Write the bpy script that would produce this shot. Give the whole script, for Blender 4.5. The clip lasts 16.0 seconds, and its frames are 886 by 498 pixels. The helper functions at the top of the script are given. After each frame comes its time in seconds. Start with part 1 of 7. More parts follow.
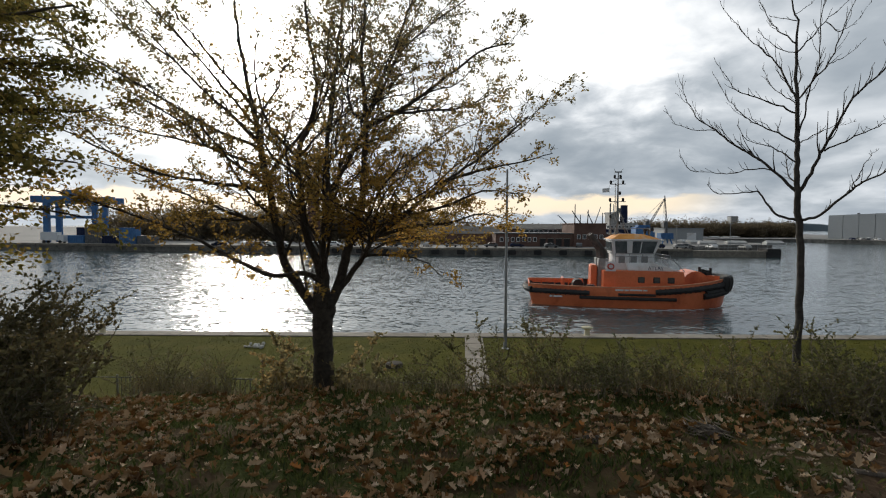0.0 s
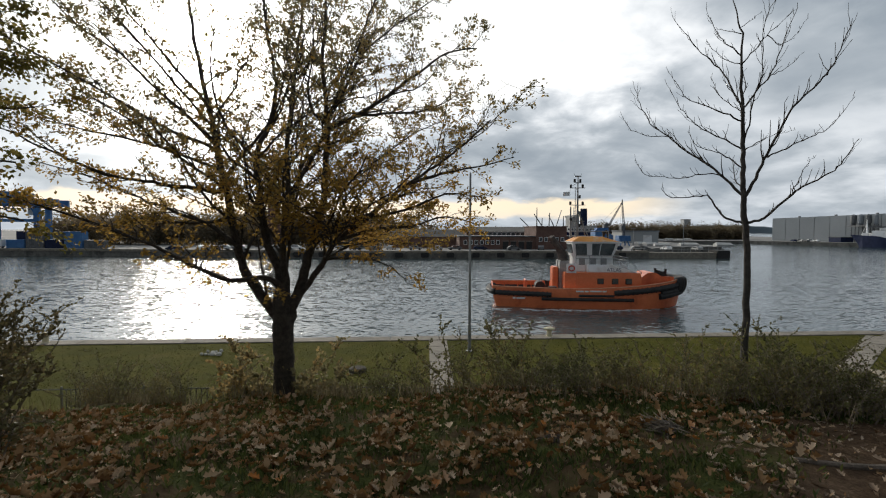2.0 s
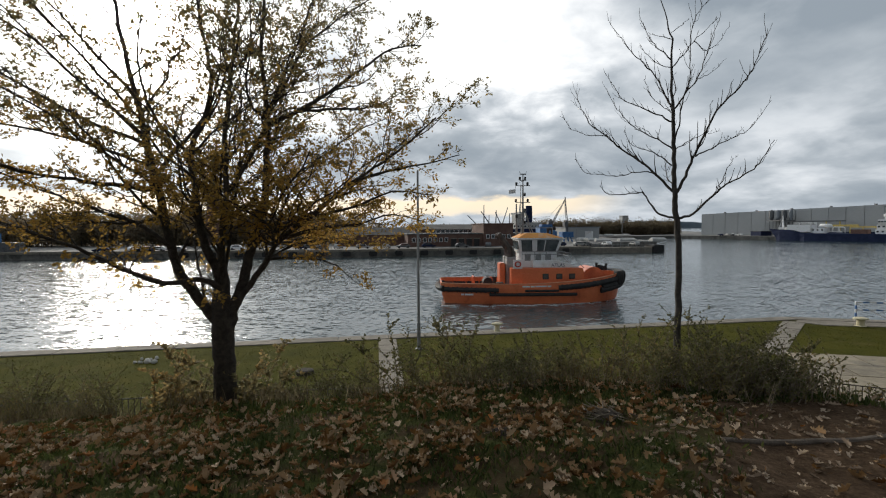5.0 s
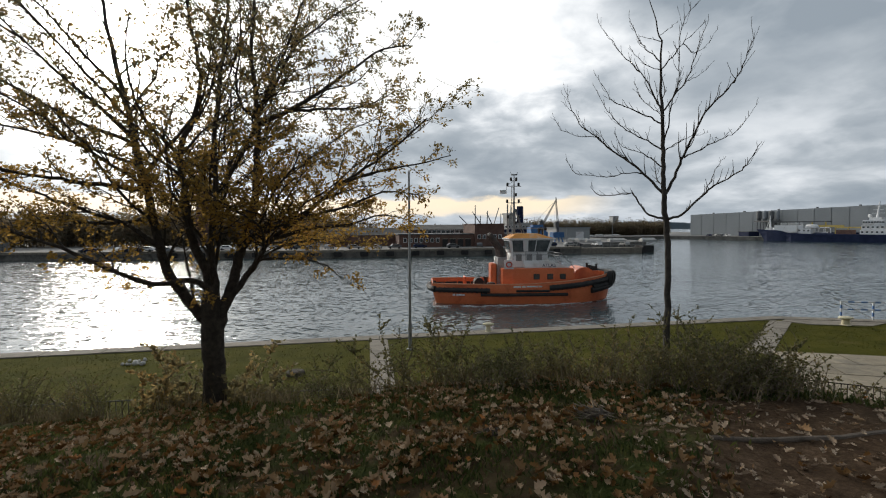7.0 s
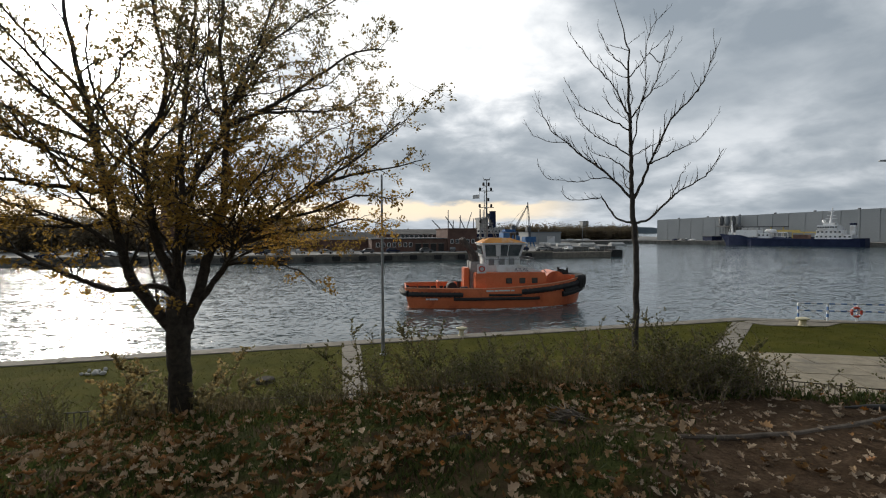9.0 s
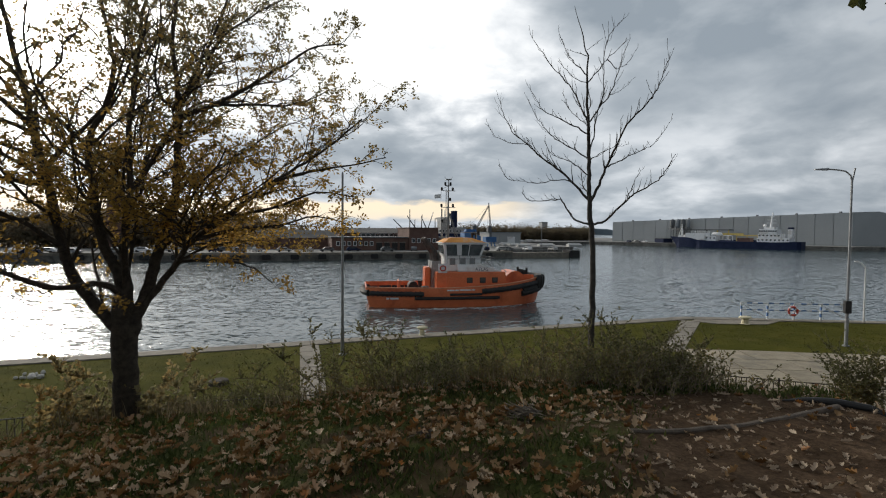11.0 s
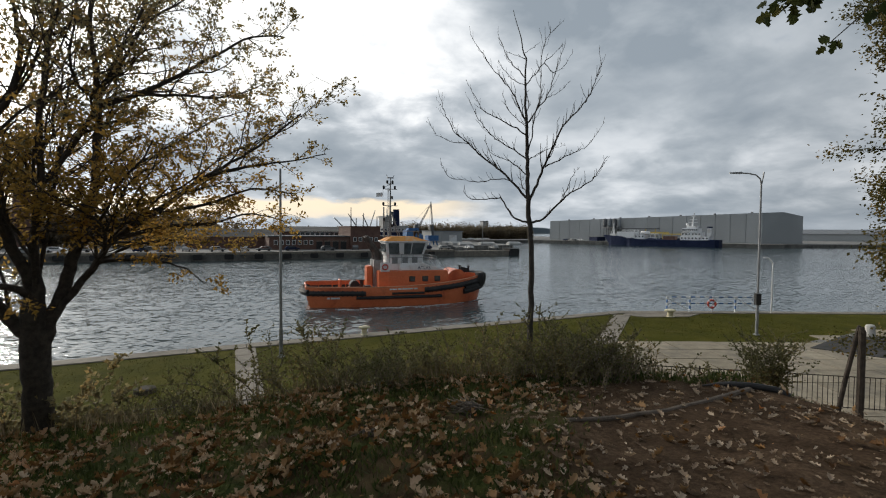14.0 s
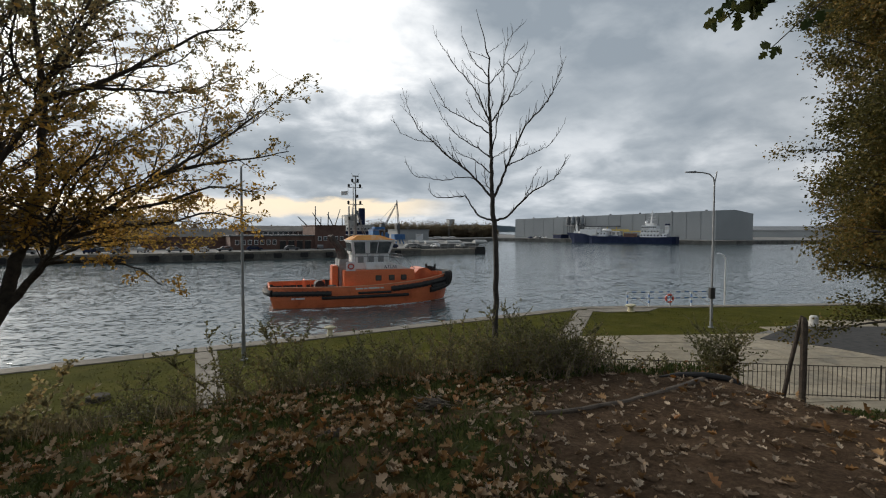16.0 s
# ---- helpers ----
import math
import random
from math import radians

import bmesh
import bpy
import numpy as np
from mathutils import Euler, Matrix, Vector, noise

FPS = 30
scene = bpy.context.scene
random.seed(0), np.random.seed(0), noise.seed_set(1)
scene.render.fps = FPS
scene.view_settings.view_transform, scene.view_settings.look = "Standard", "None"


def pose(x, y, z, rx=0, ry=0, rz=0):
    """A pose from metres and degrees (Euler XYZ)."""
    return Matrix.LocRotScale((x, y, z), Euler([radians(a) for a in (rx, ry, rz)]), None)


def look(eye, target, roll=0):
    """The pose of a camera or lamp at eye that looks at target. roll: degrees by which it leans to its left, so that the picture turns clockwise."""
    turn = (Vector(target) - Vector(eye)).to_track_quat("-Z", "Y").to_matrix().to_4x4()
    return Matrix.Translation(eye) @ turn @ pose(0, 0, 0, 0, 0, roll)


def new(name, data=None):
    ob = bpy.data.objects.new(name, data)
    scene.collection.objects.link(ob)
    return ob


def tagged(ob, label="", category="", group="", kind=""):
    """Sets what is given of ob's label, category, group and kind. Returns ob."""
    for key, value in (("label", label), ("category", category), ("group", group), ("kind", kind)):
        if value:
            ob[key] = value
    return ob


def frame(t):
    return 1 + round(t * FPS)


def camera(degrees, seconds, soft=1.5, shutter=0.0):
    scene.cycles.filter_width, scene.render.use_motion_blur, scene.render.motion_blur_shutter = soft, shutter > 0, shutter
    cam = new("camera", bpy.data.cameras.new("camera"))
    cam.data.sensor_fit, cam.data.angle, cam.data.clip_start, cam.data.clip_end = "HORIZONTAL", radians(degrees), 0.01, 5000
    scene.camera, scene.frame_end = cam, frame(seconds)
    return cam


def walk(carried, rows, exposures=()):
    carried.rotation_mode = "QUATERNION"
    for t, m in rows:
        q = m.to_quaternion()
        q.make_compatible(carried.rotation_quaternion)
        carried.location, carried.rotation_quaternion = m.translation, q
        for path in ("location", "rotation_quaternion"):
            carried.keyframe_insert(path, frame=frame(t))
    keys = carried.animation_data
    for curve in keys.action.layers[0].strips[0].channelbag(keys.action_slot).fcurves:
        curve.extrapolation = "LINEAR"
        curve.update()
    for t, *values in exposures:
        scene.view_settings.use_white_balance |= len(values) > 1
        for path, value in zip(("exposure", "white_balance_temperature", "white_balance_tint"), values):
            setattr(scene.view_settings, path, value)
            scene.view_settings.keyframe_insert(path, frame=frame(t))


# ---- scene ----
cam = camera(85.23, 16.0, soft=1.1)
EYE = 6.7
ROWS = [  # seconds, x, y, z above EYE, yaw, pitch, roll
    (0.0, -0.000, 0.000, 0.000, 0.00, -2.63, -0.35),
    (0.5, 0.008, 0.008, -0.004, -1.02, -2.53, -0.32),
    (1.0, 0.005, 0.007, -0.005, -2.18, -2.42, -0.36),
    (1.5, 0.007, 0.009, -0.003, -3.37, -2.36, -0.35),
    (2.0, 0.012, 0.003, -0.002, -4.28, -2.24, -0.24),
    (2.5, 0.012, -0.009, 0.001, -5.45, -2.16, -0.05),
    (3.0, 0.013, -0.005, 0.001, -6.83, -2.01, 0.03),
    (3.5, 0.024, 0.015, -0.004, -7.95, -2.05, 0.19),
    (4.0, 0.033, 0.016, -0.005, -8.91, -2.27, 0.33),
    (4.5, 0.036, 0.016, -0.005, -9.80, -2.47, 0.32),
    (7.0, 0.036, 0.013, -0.004, -11.45, -2.47, 0.28),
    (7.5, 0.036, 0.006, -0.003, -11.86, -2.33, 0.26),
    (8.0, 0.040, 0.007, -0.003, -12.63, -2.22, 0.34),
    (8.5, 0.038, 0.011, -0.011, -13.60, -2.02, 0.41),
    (9.0, 0.034, 0.016, -0.013, -14.66, -1.94, 0.25),
    (11.5, 0.036, 0.024, -0.018, -20.44, -2.00, -0.56),
    (12.0, 0.035, 0.021, -0.015, -21.64, -1.94, -0.61),
    (12.5, 0.035, 0.019, -0.021, -22.82, -1.92, -0.61),
    (13.0, 0.037, 0.018, -0.018, -24.17, -2.14, -0.66),
    (13.5, 0.033, 0.017, -0.022, -25.21, -2.17, -0.57),
    (14.0, 0.032, 0.011, -0.029, -26.09, -2.11, -0.46),
    (14.5, 0.036, 0.006, -0.030, -27.00, -2.11, -0.38),
    (15.0, 0.037, -0.009, -0.028, -27.99, -2.07, -0.25),
    (15.5, 0.036, -0.014, -0.030, -29.09, -2.10, -0.23),
    (16.0, 0.037, -0.012, -0.036, -30.09, -2.26, -0.13),
]
walk(cam, [(t, pose(x, y, EYE + z, 90 + pitch, roll, yaw)) for t, x, y, z, yaw, pitch, roll in ROWS], exposures=[(0, 0.15, 6250, 10), (16, 0.11, 6250, 10)])

# ---- sky, sun ----
SUN_AZ, SUN_EL = -22.4, 18.3
SUN_DIR = Vector((math.sin(radians(SUN_AZ)) * math.cos(radians(SUN_EL)), math.cos(radians(SUN_AZ)) * math.cos(radians(SUN_EL)), math.sin(radians(SUN_EL))))
world = bpy.data.worlds.new("sky")
scene.world = world
world.use_nodes = True


class Nodes:
    """Small helper that adds and wires shader nodes."""

    def __init__(self, tree):
        self.t = tree
        tree.nodes.clear()

    def add(self, kind, ins=None, **props):
        n = self.t.nodes.new(kind)
        if "operation" in props:
            n.operation = props["operation"]
        if "use_clamp" in props:
            n.use_clamp = props["use_clamp"]
        if "interpolation_type" in props:
            n.interpolation_type = props["interpolation_type"]
        if "data_type" in props:
            n.data_type, n.blend_type = props["data_type"], props["blend_type"]
        if "sky_type" in props:
            n.sky_type, n.sun_disc, n.sun_elevation, n.sun_rotation = props["sky_type"], False, props["sun_elevation"], props["sun_rotation"]
            n.air_density, n.dust_density = props["air_density"], props["dust_density"]
        for k, v in (ins or {}).items():
            s = n.inputs[k]
            if isinstance(v, bpy.types.NodeSocket):
                self.t.links.new(v, s)
            elif isinstance(v, (tuple, list)) and s.type == "RGBA" and len(v) == 3:
                s.default_value = (*v, 1)
            else:
                s.default_value = v
        return n

    def math(self, op, a, b=0.0, clamp=False):
        return self.add("ShaderNodeMath", {0: a, 1: b}, operation=op, use_clamp=clamp).outputs[0]

    def step(self, x, lo, hi, a=0.0, b=1.0):
        return self.add("ShaderNodeMapRange", {"Value": x, "From Min": lo, "From Max": hi, "To Min": a, "To Max": b}, interpolation_type="SMOOTHSTEP").outputs["Result"]

    def mix(self, f, a, b, blend="MIX"):
        n = self.add("ShaderNodeMix", {0: f, 6: a, 7: b}, data_type="RGBA", blend_type=blend)
        return n.outputs[2]

    def noise(self, vec, scale, detail=4.0, rough=0.55, distort=0.0):
        return self.add("ShaderNodeTexNoise", {"Vector": vec, "Scale": scale, "Detail": detail, "Roughness": rough, "Distortion": distort}).outputs["Fac"]

    def ramp(self, f, stops):
        n = self.add("ShaderNodeValToRGB", {0: f})
        e = n.color_ramp.elements
        while len(e) < len(stops):
            e.new(0.5)
        for q, (p, c) in zip(e, stops):
            q.position, q.color = p, (*c, 1)
        return n.outputs[0]


def build_sky():
    n = Nodes(world.node_tree)
    sky = n.add("ShaderNodeTexSky", sky_type="NISHITA", sun_disc=False, sun_elevation=radians(SUN_EL), sun_rotation=radians(SUN_AZ), air_density=1.0, dust_density=2.0)
    clear = n.add("ShaderNodeVectorMath", {0: sky.outputs[0], "Scale": 0.085}, operation="SCALE").outputs[0]
    d = n.add("ShaderNodeTexCoord").outputs["Generated"]
    xyz = n.add("ShaderNodeSeparateXYZ", {0: d})
    x, y, z = xyz.outputs
    up = n.math("MAXIMUM", z, 0.0)
    flat = n.math("ADD", up, 0.27)
    p = n.add("ShaderNodeCombineXYZ", {0: n.math("DIVIDE", x, flat), 1: n.math("DIVIDE", y, flat), 2: 0.0}).outputs[0]
    big = n.noise(n.add("ShaderNodeVectorMath", {0: p, 1: (3.1, 7.7, 0.0)}, operation="ADD").outputs[0], 1.15, 6, 0.5, 0.35)
    fine = n.noise(p, 3.4, 8, 0.55, 0.25)
    near = n.add("ShaderNodeVectorMath", {0: d, 1: tuple(SUN_DIR)}, operation="DOT_PRODUCT").outputs["Value"]
    body = n.math("ADD", n.math("MULTIPLY", big, 0.6), n.math("MULTIPLY", fine, 0.4))
    # the cloud sheet is thin and bright from the sun up to a ragged edge, thick and grey-blue past and below it
    ragged = n.math("ADD", near, n.math("MULTIPLY", n.math("SUBTRACT", body, 0.5), 0.45))
    under = n.math("ADD", z, n.math("MULTIPLY", n.math("SUBTRACT", fine, 0.5), 0.30))
    thin = n.math("MULTIPLY", n.step(ragged, 0.50, 0.80), n.math("MAXIMUM", n.step(under, 0.15, 0.36), n.step(near, 0.965, 0.993)))
    lit = n.math("ADD", n.math("MULTIPLY", n.step(body, 0.34, 0.66), 0.72), n.math("MULTIPLY", thin, 0.60))
    heavy = n.math("MULTIPLY", n.step(near, 0.74, 0.58), n.step(under, 0.16, 0.34))
    lit = n.math("SUBTRACT", lit, n.math("MULTIPLY", heavy, 0.26))
    cloud = n.ramp(lit, [(0.0, (0.29, 0.33, 0.365)), (0.3, (0.43, 0.465, 0.49)), (0.55, (0.61, 0.635, 0.65)), (0.8, (0.86, 0.865, 0.855)), (1.0, (1.06, 1.04, 0.98))])
    gap = n.math("MULTIPLY", n.step(body, 0.60, 0.70), n.step(near, 0.55, 0.2))
    col = n.mix(n.math("MULTIPLY", gap, 0.5), cloud, clear)
    # clear strip under the cloud's edge, low over the far bank
    edge = n.math("ADD", z, n.math("MULTIPLY", n.math("SUBTRACT", fine, 0.5), 0.045))
    strip = n.math("MULTIPLY", n.math("MULTIPLY", n.step(edge, 0.022, 0.034), n.step(edge, 0.066, 0.054)), n.step(near, 0.56, 0.68))
    col = n.mix(n.math("MULTIPLY", strip, 0.9), col, (1.05, 0.86, 0.60))
    low = n.step(z, 0.05, 0.0)
    col = n.mix(n.math("MULTIPLY", low, 0.45), col, (0.52, 0.56, 0.60))
    glow = n.math("ADD", n.math("MULTIPLY", n.math("POWER", n.math("MAXIMUM", near, 0.0), 700.0), 36.0), n.math("MULTIPLY", n.math("POWER", n.math("MAXIMUM", near, 0.0), 65.0), 1.7))
    glow = n.math("ADD", glow, n.math("MULTIPLY", n.math("POWER", n.math("MAXIMUM", near, 0.0), 13.0), 0.24))
    shine = n.add("ShaderNodeVectorMath", {0: (1.0, 0.95, 0.84), "Scale": glow}, operation="SCALE").outputs[0]
    col = n.add("ShaderNodeVectorMath", {0: col, 1: shine}, operation="ADD").outputs[0]
    # the unseen sky behind the viewer is dimmed to darken the ground
    col = n.add("ShaderNodeVectorMath", {0: col, "Scale": n.step(near, -0.5, 0.42, 0.52, 1.0)}, operation="SCALE").outputs[0]
    bg = n.add("ShaderNodeBackground", {"Color": col, "Strength": 1.0})
    n.add("ShaderNodeOutputWorld", {0: bg.outputs[0]})


build_sky()
sun = new("sun", bpy.data.lights.new("sun", "SUN"))
sun.data.energy, sun.data.angle, sun.data.color = 1.6, radians(11), (1.0, 0.9, 0.74)
sun.matrix_world = look(SUN_DIR * 50, (0, 0, 0))

# ---- materials ----


def position(n):
    return n.add("ShaderNodeNewGeometry").outputs["Position"]


def mat(name, a, b, rough=0.8, scale=4.0, bump=0.3, metal=0.0, fine=9.0, vary=0.0, dist=0.01, stain=None, spec=0.5):
    """Two colours mixed by noise at two scales, with relief; vary: change from piece to piece."""
    m = bpy.data.materials.new(name)
    m.use_nodes = True
    n = Nodes(m.node_tree)
    p = position(n)
    coarse, small = n.noise(p, scale, 5, 0.6), n.noise(p, scale * fine, 3, 0.6)
    f = n.step(n.math("ADD", n.math("MULTIPLY", coarse, 0.62), n.math("MULTIPLY", small, 0.38)), 0.32, 0.68)
    col = n.mix(f, a, b)
    if stain:
        col = n.mix(n.math("MULTIPLY", n.step(n.noise(p, scale * 0.35, 6, 0.65, 0.4), 0.5, 0.68), 0.7), col, stain)
    if vary:
        r = n.add("ShaderNodeObjectInfo").outputs["Random"]
        col = n.mix(1.0, col, n.ramp(r, [(0, (1 - vary,) * 3), (1, (1 + vary,) * 3)]), "MULTIPLY")
    rr = n.step(small, 0.2, 0.8, max(rough - 0.1, 0.02), min(rough + 0.1, 1))
    ins = {"Base Color": col, "Roughness": rr, "Metallic": metal, "Specular IOR Level": spec}
    if bump:
        ins["Normal"] = n.add("ShaderNodeBump", {"Height": n.math("ADD", small, coarse), "Strength": bump, "Distance": dist}).outputs[0]
    n.add("ShaderNodeOutputMaterial", {0: n.add("ShaderNodeBsdfPrincipled", ins).outputs[0]})
    return m


def leaf_mat(name, stops, thin=0.45, patch=None, rough=0.55):
    """Leaf colours vary from leaf to leaf and in larger patches; light comes through."""
    m = bpy.data.materials.new(name)
    m.use_nodes = True
    n = Nodes(m.node_tree)
    g = n.add("ShaderNodeNewGeometry")
    r = g.outputs["Random Per Island"]
    if patch:
        r = n.math("ADD", n.math("MULTIPLY", r, 0.55), n.math("MULTIPLY", n.step(n.noise(g.outputs["Position"], patch, 3), 0.35, 0.65), 0.45))
    col = n.ramp(r, stops)
    col = n.mix(n.math("MULTIPLY", n.noise(g.outputs["Position"], 60.0, 2), 0.35), col, (0.02, 0.015, 0.008))
    a = n.add("ShaderNodeBsdfPrincipled", {"Base Color": col, "Roughness": rough, "Specular IOR Level": 0.18})
    b = n.add("ShaderNodeBsdfTranslucent", {"Color": col})
    n.add("ShaderNodeOutputMaterial", {0: n.add("ShaderNodeMixShader", {0: thin, 1: a.outputs[0], 2: b.outputs[0]}).outputs[0]})
    return m


def water_mat():
    m = bpy.data.materials.new("harbour_water")
    m.use_nodes = True
    n = Nodes(m.node_tree)
    p = position(n)
    q = n.add("ShaderNodeMapping", {"Vector": p, "Rotation": (0, 0, radians(-18)), "Scale": (0.38, 1.0, 1.0)}).outputs[0]
    # ripples tilt the surface directly, stronger in gusts
    gust = n.step(n.noise(n.add("ShaderNodeMapping", {"Vector": p, "Scale": (0.5, 1.0, 1.0)}).outputs[0], 0.05, 4, 0.6), 0.3, 0.7, 0.65, 1.2)

    def tilt(scale, detail, amount):
        c = n.add("ShaderNodeTexNoise", {"Vector": q, "Scale": scale, "Detail": detail, "Roughness": 0.6, "Distortion": 0.1}).outputs["Color"]
        c = n.add("ShaderNodeVectorMath", {0: c, 1: (0.5, 0.5, 0.5)}, operation="SUBTRACT").outputs[0]
        return n.add("ShaderNodeVectorMath", {0: c, 1: (amount * 0.8, amount, 0.0)}, operation="MULTIPLY").outputs[0]
    t = n.add("ShaderNodeVectorMath", {0: tilt(1.3, 3.0, 0.40), 1: tilt(4.2, 4.0, 0.85)}, operation="ADD").outputs[0]
    t = n.add("ShaderNodeVectorMath", {0: t, "Scale": gust}, operation="SCALE").outputs[0]
    t = n.add("ShaderNodeVectorMath", {0: t, 1: (0.0, 0.0, 1.0)}, operation="ADD").outputs[0]
    bump = n.add("ShaderNodeVectorMath", {0: t}, operation="NORMALIZE").outputs[0]
    b = n.add("ShaderNodeBsdfPrincipled", {"Base Color": (0.055, 0.080, 0.086), "Roughness": 0.09, "IOR": 1.42, "Normal": bump})
    n.add("ShaderNodeOutputMaterial", {0: b.outputs[0]})
    return m


def ground_mat():
    """Hillside soil with moss and trodden bare earth; mown lawn below."""
    m = bpy.data.materials.new("hillside_and_lawn")
    m.use_nodes = True
    n = Nodes(m.node_tree)
    p = position(n)
    x, y, z = n.add("ShaderNodeSeparateXYZ", {0: p}).outputs
    soil = n.ramp(n.noise(p, 7.0, 6, 0.65), [(0.3, (0.042, 0.029, 0.016)), (0.55, (0.088, 0.060, 0.033)), (0.75, (0.135, 0.094, 0.052))])
    moss = n.ramp(n.noise(p, 30.0, 4, 0.6), [(0.3, (0.032, 0.040, 0.012)), (0.7, (0.085, 0.095, 0.028))])
    slope = n.mix(n.step(n.noise(p, 1.6, 5, 0.6), 0.44, 0.60), soil, moss)
    dirt = n.ramp(n.math("ADD", n.math("MULTIPLY", n.noise(p, 26.0, 6, 0.7), 0.6), n.math("MULTIPLY", n.noise(p, 2.2, 4), 0.4)), [(0.36, (0.036, 0.023, 0.014)), (0.52, (0.084, 0.055, 0.034)), (0.66, (0.158, 0.108, 0.070))])
    # bare trodden earth lies past a wavering line
    side = n.math("ADD", n.math("SUBTRACT", x, n.math("MULTIPLY", y, 0.62)), n.math("MULTIPLY", n.math("SUBTRACT", n.noise(p, 1.1, 4), 0.5), 1.3))
    slope = n.mix(n.step(side, 0.45, 1.05), slope, dirt)
    blades = n.noise(n.add("ShaderNodeMapping", {"Vector": p, "Scale": (1, 1, 1)}).outputs[0], 38.0, 4, 0.7)
    lawn = n.ramp(n.math("ADD", n.math("MULTIPLY", blades, 0.45), n.math("MULTIPLY", n.noise(p, 0.55, 6, 0.65), 0.55)), [(0.34, (0.041, 0.041, 0.006)), (0.5, (0.071, 0.070, 0.010)), (0.66, (0.114, 0.098, 0.019))])
    lawn = n.mix(n.math("MULTIPLY", n.step(n.noise(p, 0.33, 5, 0.7), 0.56, 0.70), 0.35), lawn, (0.13, 0.105, 0.04))
    col = n.mix(n.step(z, 0.5, 0.15), slope, lawn)
    h = n.math("ADD", n.noise(p, 22.0, 5, 0.7), n.noise(p, 90.0, 2))
    bump = n.add("ShaderNodeBump", {"Height": h, "Strength": 0.7, "Distance": 0.03}).outputs[0]
    n.add("ShaderNodeOutputMaterial", {0: n.add("ShaderNodeBsdfPrincipled", {"Base Color": col, "Roughness": 1.0, "Specular IOR Level": 0.05, "Normal": bump}).outputs[0]})
    return m


M_WATER, M_GROUND = water_mat(), ground_mat()
M_CONC = mat("weathered_concrete", (0.19, 0.168, 0.138), (0.30, 0.268, 0.222), 0.9, 1.3, 0.3, stain=(0.15, 0.135, 0.11), spec=0.15)
M_SLAB = mat("worn_concrete_slab", (0.23, 0.195, 0.14), (0.36, 0.31, 0.23), 0.88, 1.6, 0.3, vary=0.16, stain=(0.16, 0.145, 0.12), spec=0.2)
M_QUAY = mat("stained_quay_wall", (0.10, 0.095, 0.085), (0.24, 0.225, 0.20), 0.9, 0.6, 0.3, dist=0.05, stain=(0.05, 0.052, 0.045))
M_LAND = mat("far_yard_ground", (0.14, 0.135, 0.125), (0.24, 0.23, 0.215), 0.9, 0.05, 0.1)
M_BARK = mat("dark_oak_bark", (0.030, 0.024, 0.019), (0.095, 0.078, 0.060), 0.95, 14, 0.9, dist=0.02)
M_BARK2 = mat("smooth_young_bark", (0.030, 0.026, 0.022), (0.085, 0.074, 0.062), 0.9, 18, 0.5)
M_TWIG = mat("shrub_twig", (0.08, 0.062, 0.042), (0.20, 0.16, 0.115), 0.9, 20, 0.2)
M_OAKLEAF = leaf_mat("autumn_oak_leaf", [(0.0, (0.17, 0.165, 0.095)), (0.4, (0.26, 0.225, 0.115)), (0.68, (0.37, 0.275, 0.12)), (0.88, (0.44, 0.29, 0.105)), (1.0, (0.27, 0.17, 0.085))], 0.62, 0.55)
M_GOLDLEAF = leaf_mat("golden_oak_leaf", [(0.0, (0.19, 0.135, 0.045)), (0.4, (0.36, 0.23, 0.06)), (0.75, (0.52, 0.32, 0.075)), (1.0, (0.36, 0.18, 0.045))], 0.7, 0.8)
M_GREENLEAF = leaf_mat("dark_green_leaf", [(0.0, (0.025, 0.04, 0.014)), (0.5, (0.055, 0.075, 0.022)), (0.8, (0.11, 0.11, 0.03)), (1.0, (0.22, 0.13, 0.03))], 0.35, 0.7)
M_RUSTLEAF = leaf_mat("green_and_rust_leaf", [(0.0, (0.075, 0.08, 0.024)), (0.4, (0.19, 0.165, 0.042)), (0.7, (0.29, 0.22, 0.06)), (1.0, (0.42, 0.24, 0.055))], 0.6, 0.6)
M_THICKET = leaf_mat("thicket_leaf", [(0.0, (0.06, 0.06, 0.03)), (0.6, (0.13, 0.115, 0.056)), (1.0, (0.23, 0.165, 0.075))], 0.4, 1.2)
M_HORNLEAF = leaf_mat("hornbeam_leaf", [(0.0, (0.045, 0.05, 0.018)), (0.4, (0.11, 0.10, 0.03)), (0.7, (0.21, 0.165, 0.05)), (1.0, (0.36, 0.20, 0.05))], 0.45, 0.9)
M_SHRUBLEAF = leaf_mat("shrub_leaf", [(0.0, (0.07, 0.078, 0.032)), (0.5, (0.155, 0.15, 0.065)), (0.8, (0.26, 0.22, 0.095)), (1.0, (0.34, 0.22, 0.085))], 0.5, 1.2)
M_LITTER = leaf_mat("fallen_leaf", [(0.0, (0.10, 0.046, 0.015)), (0.3, (0.25, 0.125, 0.038)), (0.6, (0.36, 0.23, 0.115)), (0.82, (0.52, 0.375, 0.235)), (0.94, (0.60, 0.46, 0.32)), (1.0, (0.46, 0.17, 0.03))], 0.15, None, 0.7)
M_GRASS = leaf_mat("low_herb", [(0.0, (0.035, 0.052, 0.014)), (0.6, (0.07, 0.095, 0.026)), (1.0, (0.14, 0.14, 0.045))], 0.4)
M_CURLED = leaf_mat("dry_curled_leaf", [(0.0, (0.18, 0.12, 0.075)), (0.5, (0.36, 0.265, 0.18)), (1.0, (0.52, 0.42, 0.31))], 0.15)
